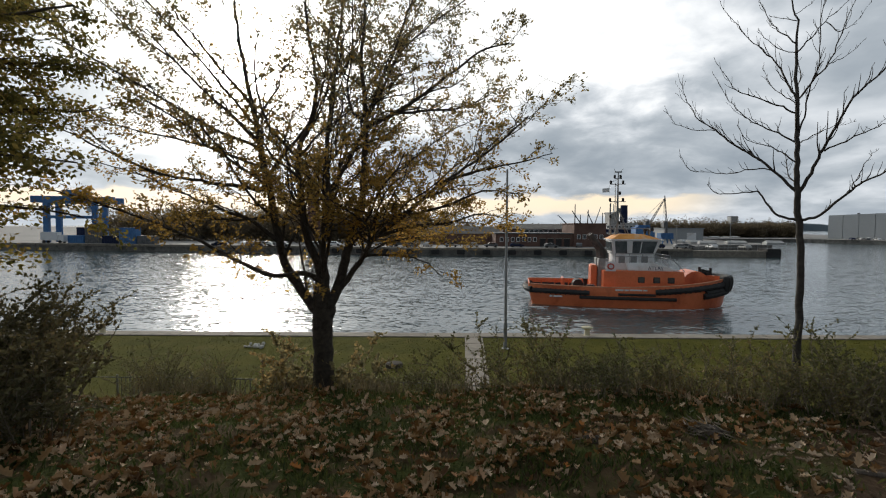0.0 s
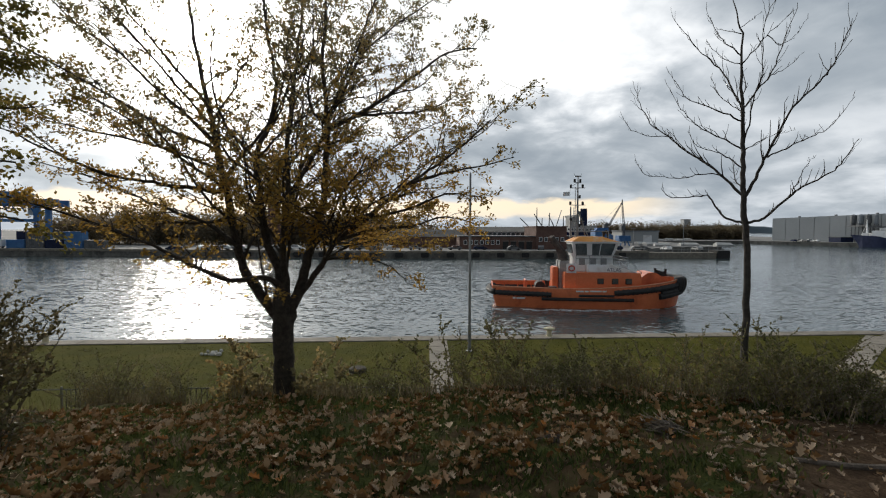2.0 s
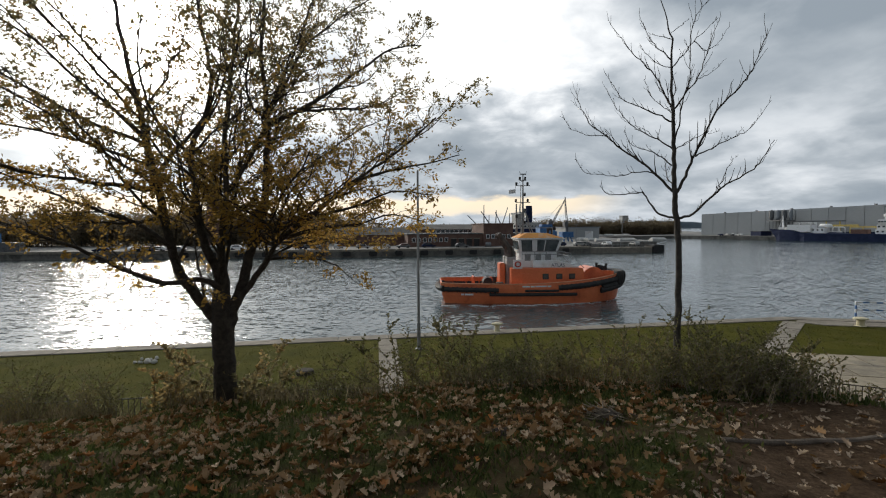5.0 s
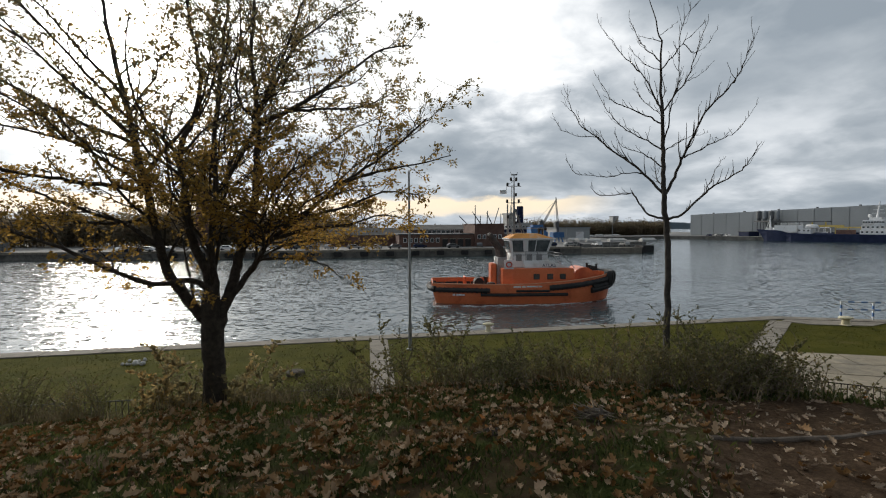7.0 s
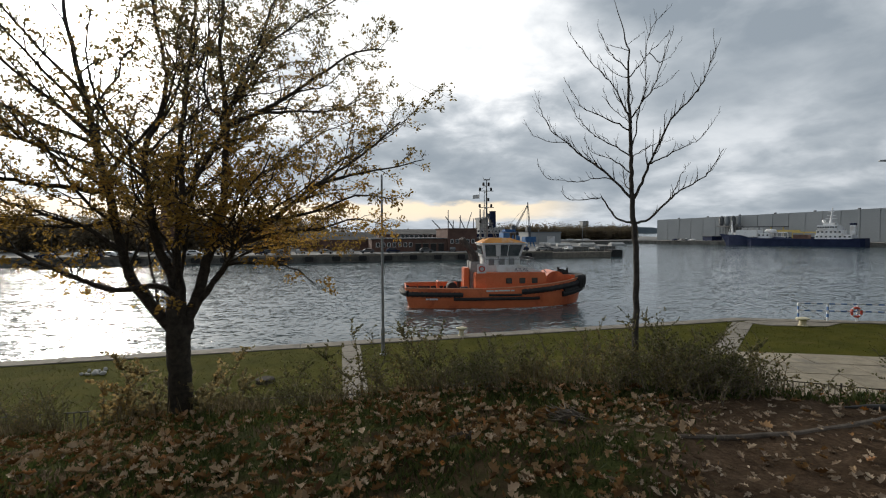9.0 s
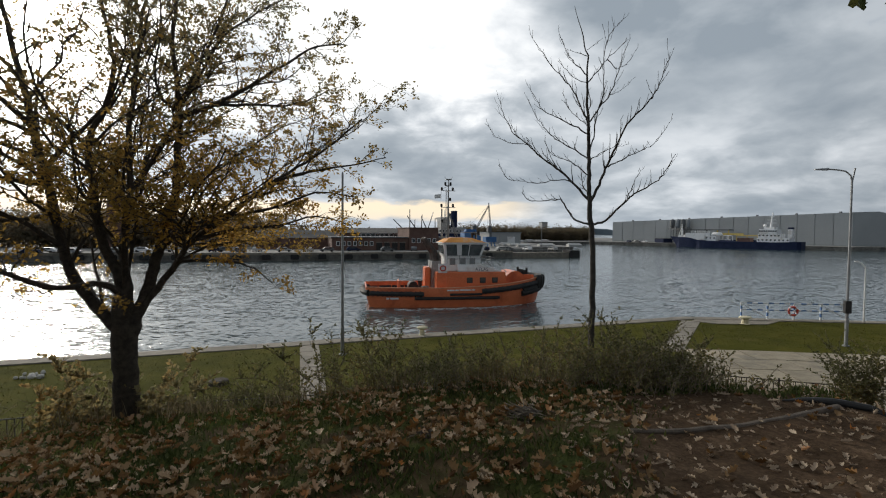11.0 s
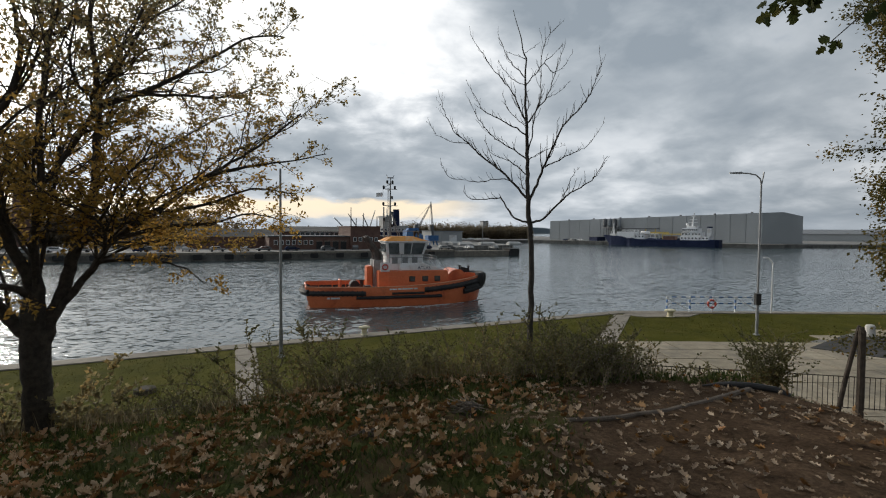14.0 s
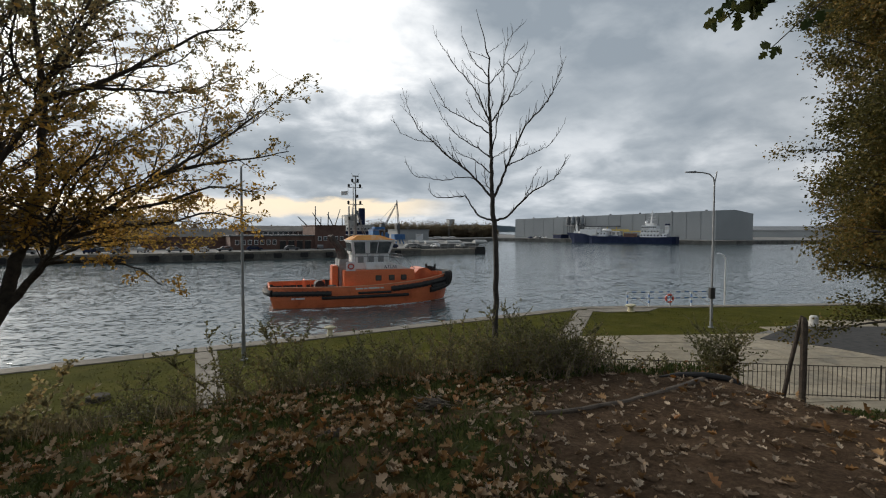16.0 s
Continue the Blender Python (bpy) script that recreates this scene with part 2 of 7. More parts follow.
M_STRAW = leaf_mat("dry_grass_stem", [(0.0, (0.12, 0.09, 0.055)), (0.6, (0.24, 0.19, 0.115)), (1.0, (0.36, 0.30, 0.19))], 0.3)
M_STEEL = mat("galvanised_steel", (0.22, 0.225, 0.23), (0.35, 0.355, 0.36), 0.55, 3, 0.1, 0.6)
M_FENCE = mat("grey_fence_paint", (0.10, 0.10, 0.092), (0.20, 0.195, 0.18), 0.6, 6, 0.2, 0.3)
M_DARK = mat("black_rubber", (0.012, 0.012, 0.013), (0.04, 0.038, 0.036), 0.75, 3, 0.3)
M_WOODPOST = mat("dark_weathered_timber", (0.03, 0.022, 0.016), (0.10, 0.075, 0.055), 0.9, 9, 0.7, dist=0.02)
M_TIMBER = mat("grey_weathered_timber", (0.075, 0.058, 0.044), (0.19, 0.15, 0.115), 0.9, 7, 0.6, dist=0.02)
M_HALL = mat("grey_sheet_cladding", (0.33, 0.345, 0.35), (0.39, 0.405, 0.41), 0.6, 0.05, 0.05, fine=30, vary=0.06)
M_HALLROOF = mat("grey_roof_sheet", (0.20, 0.22, 0.24), (0.27, 0.29, 0.31), 0.6, 0.05, 0.05)
M_BRICK = mat("old_red_brick", (0.105, 0.058, 0.045), (0.18, 0.108, 0.085), 0.9, 0.5, 0.2, stain=(0.09, 0.05, 0.04))
M_WHITE = mat("white_ship_paint", (0.76, 0.77, 0.78), (0.84, 0.84, 0.84), 0.45, 0.8, 0.05, stain=(0.52, 0.48, 0.43))
M_NAVY = mat("navy_hull_paint", (0.010, 0.016, 0.045), (0.022, 0.032, 0.075), 0.6, 0.4, 0.05, spec=0.12)
M_BLUE = mat("blue_crane_paint", (0.035, 0.12, 0.30), (0.07, 0.20, 0.42), 0.55, 0.4, 0.05)
M_ORANGE = mat("orange_hull_paint", (0.68, 0.165, 0.06), (0.82, 0.235, 0.095), 0.36, 0.7, 0.05, stain=(0.40, 0.075, 0.03))
M_GLASS = mat("dark_window_glass", (0.03, 0.037, 0.043), (0.07, 0.08, 0.085), 0.12, 0.7, 0.0, spec=0.8)
M_CABGLASS = mat("pale_cabin_glass", (0.05, 0.06, 0.066), (0.15, 0.165, 0.17), 0.1, 1.1, 0.0, spec=0.8)
M_YELLOW = mat("worn_yellow_paint", (0.55, 0.40, 0.08), (0.72, 0.58, 0.20), 0.7, 5, 0.3, stain=(0.35, 0.27, 0.12))
M_RED = mat("red_paint", (0.45, 0.05, 0.03), (0.62, 0.09, 0.05), 0.55, 3, 0.05)
M_GREY = mat("grey_machinery", (0.07, 0.075, 0.08), (0.16, 0.165, 0.17), 0.6, 1.0, 0.1)
# haze is put into both woodland colours, about 1.6 times lighter on the bank
M_WOODS = leaf_mat("far_woodland", [(0.0, (0.09, 0.082, 0.06)), (0.4, (0.155, 0.128, 0.085)), (0.75, (0.225, 0.165, 0.095)), (1.0, (0.14, 0.14, 0.092))], 0.45, 0.05)
M_HAZEDWOODS = leaf_mat("hazed_bank_woodland", [(0.0, (0.16, 0.14, 0.10)), (0.4, (0.26, 0.21, 0.14)), (0.75, (0.36, 0.26, 0.15)), (1.0, (0.22, 0.21, 0.14))], 0.55, 0.05)
# distance haze over the hills is put into this blue-grey
M_HILL = mat("haze_tinted_hills", (0.13, 0.17, 0.20), (0.19, 0.23, 0.26), 1.0, 0.006, 0.0)
M_DULLROOF = mat("dull_roofing_felt", (0.10, 0.095, 0.09), (0.17, 0.162, 0.15), 0.95, 0.4, 0.1, spec=0.15)
M_CANVAS = mat("grubby_canvas", (0.30, 0.30, 0.29), (0.46, 0.455, 0.44), 0.9, 0.6, 0.1)
M_IRON = mat("rusty_iron", (0.035, 0.03, 0.026), (0.08, 0.068, 0.058), 0.95, 8, 0.4, spec=0.15)
M_PALEYELLOW = mat("bleached_yellow_paint", (0.55, 0.48, 0.30), (0.70, 0.64, 0.46), 0.8, 5, 0.3, stain=(0.4, 0.33, 0.2))
M_ASPHALT = mat("worn_asphalt", (0.045, 0.044, 0.043), (0.085, 0.08, 0.075), 0.92, 2.0, 0.4, spec=0.15)
M_ROPE = mat("stone_pale", (0.42, 0.40, 0.37), (0.62, 0.60, 0.56), 0.9, 4, 0.4)

# ---- mesh helpers ----


class Geo:
    """Collects vertices and faces of one part."""

    def __init__(self):
        self.v, self.f = [], []

    def add(self, vs, fs):
        o = len(self.v)
        self.v += [tuple(p) for p in vs]
        self.f += [tuple(i + o for i in f) for f in fs]
        return self

    def box(self, x0, y0, z0, x1, y1, z1, m=None):
        vs = [Vector((x, y, z)) for z in (z0, z1) for x, y in ((x0, y0), (x1, y0), (x1, y1), (x0, y1))]
        if m:
            vs = [m @ p for p in vs]
        return self.add(vs, [(3, 2, 1, 0), (4, 5, 6, 7), (0, 1, 5, 4), (1, 2, 6, 5), (2, 3, 7, 6), (3, 0, 4, 7)])

    def tube(self, pts, radii, sides=8, cap=True):
        pts = [Vector(p) for p in pts]
        if not isinstance(radii, (list, tuple)):
            radii = [radii] * len(pts)
        vs, fs, ref = [], [], None
        for i, p in enumerate(pts):
            d = (pts[min(i + 1, len(pts) - 1)] - pts[max(i - 1, 0)])
            d = d.normalized() if d.length > 1e-9 else Vector((0, 0, 1))
            if ref is None:
                ref = d.orthogonal().normalized()
            ref = (ref - d * ref.dot(d))
            ref = ref.normalized() if ref.length > 1e-6 else d.orthogonal().normalized()
            s = d.cross(ref)
            for k in range(sides):
                a = 2 * math.pi * k / sides
                vs.append(p + (ref * math.cos(a) + s * math.sin(a)) * radii[i])
        for i in range(len(pts) - 1):
            for k in range(sides):
                a, b = i * sides + k, i * sides + (k + 1) % sides
                fs.append((a, b, b + sides, a + sides))
        if cap:
            fs.append(tuple(reversed(range(sides))))
            fs.append(tuple(range(len(vs) - sides, len(vs))))
        return self.add(vs, fs)

    def prism(self, outline, z0, z1, m=None):
        """An upright prism on a plan outline (counter-clockwise)."""
        k = len(outline)
        vs = [Vector((*p, z0)) for p in outline] + [Vector((*p, z1)) for p in outline]
        if m:
            vs = [m @ p for p in vs]
        return self.add(vs, [tuple(reversed(range(k))), tuple(range(k, 2 * k))] + [(i, (i + 1) % k, k + (i + 1) % k, k + i) for i in range(k)])

    def loft(self, rings, closed=True, cap=True):
        k = len(rings[0])
        vs = [p for r in rings for p in r]
        fs = []
        for i in range(len(rings) - 1):
            for j in range(k if closed else k - 1):
                a, b = i * k + j, i * k + (j + 1) % k
                fs.append((a, b, b + k, a + k))
        if cap:
            fs += [tuple(reversed(range(k))), tuple(range(len(vs) - k, len(vs)))]
        return self.add(vs, fs)


def mesh_of(name, geo, material, bevel=0.0, smooth=False):
    me = bpy.data.meshes.new(name)
    me.from_pydata(geo.v, [], geo.f)
    me.materials.append(material)
    bm = bmesh.new()
    bm.from_mesh(me)
    bmesh.ops.recalc_face_normals(bm, faces=bm.faces)
    if bevel:
        es = [e for e in bm.edges if len(e.link_faces) == 2 and e.calc_face_angle(0) > 0.6]
        bmesh.ops.bevel(bm, geom=es, offset=bevel, segments=2, affect="EDGES", clamp_overlap=True)
    if smooth:
        for f in bm.faces:
            f.smooth = True
    bm.to_mesh(me)
    bm.free()
    return me


def part(name, geo, material, parent=None, label="", bevel=0.0, smooth=False):
    ob = new(name, mesh_of(name, geo, material, bevel, smooth))
    if parent:
        ob.parent = parent
    return tagged(ob, label)


def thing(name, label, category, m=None, group="", kind=""):
    ob = new(name)
    if m:
        ob.matrix_world = m
    return tagged(ob, label, category, group, kind)


def cloud_mesh(name, pts, dirs, sizes, width, material, fold=0.25, template=None, rng=None, spin=True):
    """Many small leaves in one mesh: one template laid at every point along its direction."""
    pts, dirs, sizes = np.asarray(pts, float), np.asarray(dirs, float), np.asarray(sizes, float)
    n = len(pts)
    if template is None:
        tv = np.array([(0, 0, 0), (-width, 0.5, fold * width), (0, 1, 0), (width, 0.5, fold * width)])
        tf = np.array([(0, 2, 1), (0, 3, 2)])
    else:
        tv, tf = template
    d = dirs / np.maximum(np.linalg.norm(dirs, axis=1, keepdims=True), 1e-9)
    r = rng.normal(size=(n, 3)) if spin else np.tile((0.0, 0.0, 1.0), (n, 1)) + rng.normal(size=(n, 3)) * 0.35
    s = np.cross(d, r)
    s /= np.maximum(np.linalg.norm(s, axis=1, keepdims=True), 1e-9)
    u = np.cross(s, d)
    v = pts[:, None] + sizes[:, None, None] * (tv[None, :, 0, None] * s[:, None] + tv[None, :, 1, None] * d[:, None] + tv[None, :, 2, None] * u[:, None])
    f = (tf[None] + (np.arange(n) * len(tv))[:, None, None]).reshape(-1, 3)
    me = bpy.data.meshes.new(name)
    me.vertices.add(n * len(tv))
    me.vertices.foreach_set("co", v.reshape(-1))
    me.loops.add(f.size)
    me.loops.foreach_set("vertex_index", f.reshape(-1).astype(np.int32))
    me.polygons.add(len(f))
    me.polygons.foreach_set("loop_start", np.arange(0, f.size, 3, dtype=np.int32))
    me.update(calc_edges=True)
    me.materials.append(material)
    return me

# ---- ground, lawn, water, quays ----
WATER_Z = -1.5
ALONG, ACROSS = (0.917, -0.399), (0.399, 0.917)


def soft(x, lo, hi):
    t = min(max((x - lo) / (hi - lo), 0.0), 1.0)
    return t * t * (3 - 2 * t)


def height(x, y):
    """The hillside: a near level shoulder, then a bank down to the lawn."""
    u = ACROSS[0] * x + ACROSS[1] * y
    v = ALONG[0] * x + ALONG[1] * y
    top = 5.1 - 0.055 * max(u - 1.0, 0) - 0.155 * max(-v, 0) * soft(u, 0.5, 6.5)
    e = (x - 6.0) + 0.25 * (3.6 - y)
    top -= 0.9 * (1 - math.exp(-max(e, 0) * 0.62))
    fall = 0.0
    if u > 6.0:
        fall = (0.56 - 0.23 * soft(v, 2.5, 5.5)) * (u - 6.0) + 0.6 * max(u - 10.8, 0)
    z = top - fall
    lump = noise.noise(Vector((x * 0.7, y * 0.7, 0))) * 0.09 + noise.noise(Vector((x * 2.3, y * 2.3, 4))) * 0.03
    z += lump * soft(z, 0.1, 1.5)
    return max(z, 0.0) if z > 0.25 else 0.25 * math.exp(min(z - 0.25, 0) * 4) * soft(z, -0.7, 0.25)


def spread(lo, hi, fine_lo, fine_hi, fine, coarse):
    out, a = [], lo
    while a < hi:
        out.append(a)
        a += fine if fine_lo <= a < fine_hi else coarse
    return out + [hi]


# quay edge: a straight run, then a corner
QUAY_CORNER, QUAY_FAR = (31.0, 30.0), (90.0, 2.8)


def quay_y(x):
    return 30.0 if x <= 31.0 else 30.0 - (x - 31.0) * 0.461


def build_ground():
    g = Geo()
    xs = spread(-120, 90, -11, 13, 0.22, 1.6)
    ys = spread(-40, 0, -3, 0, 0.25, 3.0)[:-1] + spread(0, 14, 0, 12, 0.22, 0.4)
    cols = len(xs)
    rows = 0
    for yy in ys:
        for x in xs:
            g.v.append((x, yy, height(x, yy)))
        rows += 1
    for k in range(1, 10):
        for x in xs:
            y = 14 + (quay_y(x) - 1.1 - 14) * k / 9
            g.v.append((x, y, height(x, y)))
        rows += 1
    for j in range(rows - 1):
        for i in range(cols - 1):
            a = j * cols + i
            g.f.append((a, a + 1, a + 1 + cols, a + cols))
    ob = part("ground", g, M_GROUND, smooth=True)
    return tagged(ob, "leaf-strewn earth hillside falling to a mown lawn", "ground", kind="structure")


build_ground()
water = part("water", Geo().add([(-3500, -600, WATER_Z), (4500, -600, WATER_Z), (4500, 4500, WATER_Z), (-3500, 4500, WATER_Z)], [(0, 1, 2, 3)]), M_WATER)
tagged(water, "rippled grey harbour water", "water", kind="structure")


def quay_strip():
    q = tagged(new("quay"), "pale concrete quay edge along the water", "quay", kind="structure")
    # coping blocks, each with its own edges, and the wall under them
    x = -118.0
    rng = random.Random(3)
    while x < 88:
        w = 3.0
        x1 = x + w
        ya, yb = quay_y(x), quay_y(x1)
        if x < 31 < x1:
            x1, yb = 31.0, 30.0
        e = 0.012
        dz = rng.uniform(-0.008, 0.008)
        g = Geo()
        pl = [(x + e, ya - 1.1), (x1 - e, yb - 1.1), (x1 - e, yb), (x + e, ya)]
        g.prism(pl, -0.5, 0.06 + dz)
        part("coping_block", g, M_CONC, q, bevel=0.03)
        x = x1
    wall = Geo()
    for xa, xb in ((-118, 31), (31, 90)):
        wall.prism([(xa, quay_y(xa) - 0.9), (xb, quay_y(xb) - 0.9), (xb, quay_y(xb) - 0.06), (xa, quay_y(xa) - 0.06)], -5, -0.5)
    part("quay_wall", wall, M_QUAY, q)


quay_strip()


def slab(name, outline, z, label, material=None, cat="path"):
    g = Geo().prism(outline, z - 0.12, z)
    return tagged(part(name, g, material or M_CONC, bevel=0.01), label, cat, kind="structure")


# concrete paths and the paved apron below the bank
path = tagged(new("pavement_strip"), "narrow pale concrete path across the lawn", "path", kind="structure")
rng = random.Random(12)
for i in range(10):
    y0, y1 = 13.4 + i * 1.548, 13.4 + (i + 1) * 1.548 - 0.02
    xa, xb = 0.7 + (y0 - 13.5) * 0.0435, 0.7 + (y1 - 13.5) * 0.0435
    part("paving_slab", Geo().prism([(xa, y0), (xa + 1.06, y0), (xb + 1.06, y1), (xb, y1)], -0.08, 0.03 + rng.uniform(-0.008, 0.008)), M_CONC, path, bevel=0.012)
diag = tagged(new("pavement_diagonal"), "pale concrete path slanting to the quay corner", "path", kind="structure")
for i in range(7):
    s0, s1 = i / 7, (i + 1) / 7 - 0.004
    xa, ya, xb, yb = 20.6 + 9.1 * s0, 21.7 + 7.15 * s0, 20.6 + 9.1 * s1, 21.7 + 7.15 * s1
    part("paving_slab", Geo().prism([(xa, ya), (xa + 1.25, ya - 0.6), (xb + 1.25, yb - 0.6), (xb, yb)], -0.08, 0.03 + rng.uniform(-0.008, 0.008)), M_CONC, diag, bevel=0.012)
APRON = [(9.0, 10.0), (46.0, -8.0), (60.0, 6.0), (41.0, 16.9), (31.2, 16.6), (27.0, 18.4), (23.2, 21.2), (19.0, 19.5)]
slab("pavement_bed", APRON, 0.008, "dark gritty bed between concrete slabs", M_QUAY, "pavement")
apron = tagged(new("pavement_apron"), "wide apron of worn pale concrete slabs below the bank", "pavement", kind="structure")


def inside(x, y, poly):
    c = False
    for (xa, ya), (xb, yb) in zip(poly, poly[1:] + poly[:1]):
        if (ya > y) != (yb > y) and x < (xb - xa) * (y - ya) / (yb - ya) + xa:
            c = not c
    return c


slab_a = mesh_of("paving_slab", Geo().box(-1.485, -0.985, -0.1, 1.485, 0.985, 0.0), M_SLAB, 0.015)
for i in range(-12, 30):
    for j in range(-14, 18):
        a = radians(-25.5)
        lx, ly = 3.0 * i + (1.5 if j % 2 else 0), 2.0 * j
        x, y = 28 + lx * math.cos(a) - ly * math.sin(a), 9 + lx * math.sin(a) + ly * math.cos(a)
        if inside(x, y, APRON) and x < 52:
            o = new("paving_slab", slab_a)
            o.parent = apron
            o.matrix_local = pose(x, y, 0.035 + rng.uniform(-0.009, 0.009), rng.uniform(-0.15, 0.15), rng.uniform(-0.15, 0.15), -25.5)
slab("pavement_corner", [(31.0, 26.9), (34.5, 25.6), (36.5, 26.2), (31.0, 28.86), (30.2, 28.4)], 0.045, "worn pale paving at the quay corner")

FAR_Z = 0.6


def far_bank():
    b = tagged(new("far_bank"), "far harbour bank with a stained quay wall", "harbour bank", kind="structure")
    front = [(-900, 300), (-300, 178), (-130, 154), (-84, 148.5), (0, 137), (72, 138.5), (72.5, 150), (99, 175), (130, 190), (150, 285), (222, 300), (285, 167), (365, 150), (1400, -40)]
    back = [(1500, 500), (520, 330), (400, 480), (700, 1500), (-1500, 1500)]
    bm_pts = front + back
    top = Geo()
    k = len(bm_pts)
    top.v = [(*p, FAR_Z) for p in bm_pts]
    top.f = [tuple(range(k))]
    part("yard", top, M_LAND, b)
    wall = Geo()
    for (xa, ya), (xb, yb) in zip(front, front[1:]):
        wall.prism([(xa, ya), (xb, yb), (xb, yb + 0.5), (xa, ya + 0.5)], -4, FAR_Z - 0.004)
    part("quay_wall", wall, M_QUAY, b)
    # capping beam and the piles that stand proud of the wall
    for (xa, ya), (xb, yb) in zip(front[1:6], front[2:7]):
        n = max(int(math.hypot(xb - xa, yb - ya) / 12), 1)
        for i in range(n):
            s, e = i / n, (i + 1) / n - 0.004
            pa = (xa + (xb - xa) * s, ya + (yb - ya) * s)
            pb = (xa + (xb - xa) * e, ya + (yb - ya) * e)
            part("capping_beam", Geo().prism([(pa[0], pa[1] - 0.35), (pb[0], pb[1] - 0.35), (pb[0], pb[1] + 0.9), (pa[0], pa[1] + 0.9)], FAR_Z - 0.55, FAR_Z + 0.15), M_CONC, b, bevel=0.03)
    return b


far_bank()

# ---- trees ----


def grow(start, az, el0, el1, length, r0, r1, rng, wiggle=0.12, steps=10):
    """A limb as a run of points: it leaves at el0 and bends to el1 (degrees)."""
    p, pts, rad = Vector(start), [], []
    a = radians(az)
    for i in range(steps + 1):
        t = i / steps
        pts.append(p.copy())
        rad.append(r0 + (r1 - r0) * t ** 0.8)
        e = radians(el0 + (el1 - el0) * t) + rng.gauss(0, wiggle)
        a += rng.gauss(0, wiggle)
        p = p + Vector((math.cos(a) * math.cos(e), math.sin(a) * math.cos(e), math.sin(e))) * (length / steps)
    return pts, rad


def branch_out(geo, pts, rad, depth, rng, leaves, conf):
    """Side shoots along a limb, each shorter and thinner, down to twigs that bear leaves."""
    geo.tube(pts, rad, 9 if rad[0] > 0.05 else 6 if rad[0] > 0.015 else 4, cap=False)
    total = sum((b - a).length for a, b in zip(pts, pts[1:]))
    if depth == 0 or conf["leaf_all"]:
        step = conf["leaf_gap"]
        if depth <= conf["leaf_depth"] and step > 0:
            run = rng.uniform(0, step)
            first = int(len(pts) * conf.get("leaf_from", 0.0))
            for a, b in zip(pts[first:], pts[first + 1:]):
                seg = (b - a)
                while run < seg.length:
                    if rng.random() < conf["leafy"](a):
                        for _ in range(conf["cluster"]):
                            o = Vector((rng.gauss(0, 1), rng.gauss(0, 1), rng.gauss(0, 1))) * conf.get("puff", 0.025)
                            leaves.append((a + seg.normalized() * run + o, (seg.normalized() + Vector((rng.gauss(0, .8), rng.gauss(0, .8), rng.gauss(0, .8) - 0.25))).normalized()))
                    run += step * rng.uniform(0.6, 1.4)
                run -= seg.length
    if depth == 0:
        return
    n = max(int(total * conf["per_m"][depth - 1]), 2)
    for i in range(n):
        t = conf["bare"] + (1 - conf["bare"]) * (i + rng.random()) / n
        k = min(int(t * (len(pts) - 1)), len(pts) - 2)
        p = pts[k].lerp(pts[k + 1], t * (len(pts) - 1) - k)
        d = (pts[k + 1] - pts[k]).normalized()
        az = math.degrees(math.atan2(d.y, d.x)) + rng.choice((-1, 1)) * rng.uniform(*conf["spread"])
        el = math.degrees(math.asin(max(-1, min(1, d.z)))) * 0.6 + rng.uniform(*conf["rise"])
        ln = total * rng.uniform(*conf["short"]) * (1.1 - 0.55 * t)
        r = max(min(rad[k] * 0.55, 0.006 + ln * 0.011), 0.0025)
        q, qr = grow(p, az, el, el + rng.uniform(*conf["bend"]), ln, r, max(r * 0.3, 0.002), rng, conf["wiggle"], 7 if depth > 1 else 5)
        branch_out(geo, q, qr, depth - 1, rng, leaves, conf)


def guided(points, right_az, steps, rng, wobble):
    """A limb that swings smoothly through (sideways, up, away) marks."""
    a = radians(right_az)
    c = [Vector((s * math.cos(a) - d * math.sin(a), s * math.sin(a) + d * math.cos(a), h)) for s, h, d in points]
    c = [c[0] * 2 - c[1]] + c + [c[-1] * 2 - c[-2]]
    out = []
    for i in range(1, len(c) - 2):
        p0, p1, p2, p3 = c[i - 1:i + 3]
        for k in range(steps):
            t = k / steps
            q = 0.5 * (2 * p1 + (p2 - p0) * t + (2 * p0 - 5 * p1 + 4 * p2 - p3) * t * t + (3 * p1 - p0 - 3 * p2 + p3) * t ** 3)
            out.append(q + Vector((rng.gauss(0, wobble), rng.gauss(0, wobble), rng.gauss(0, wobble))))
    return out + [c[-2]]


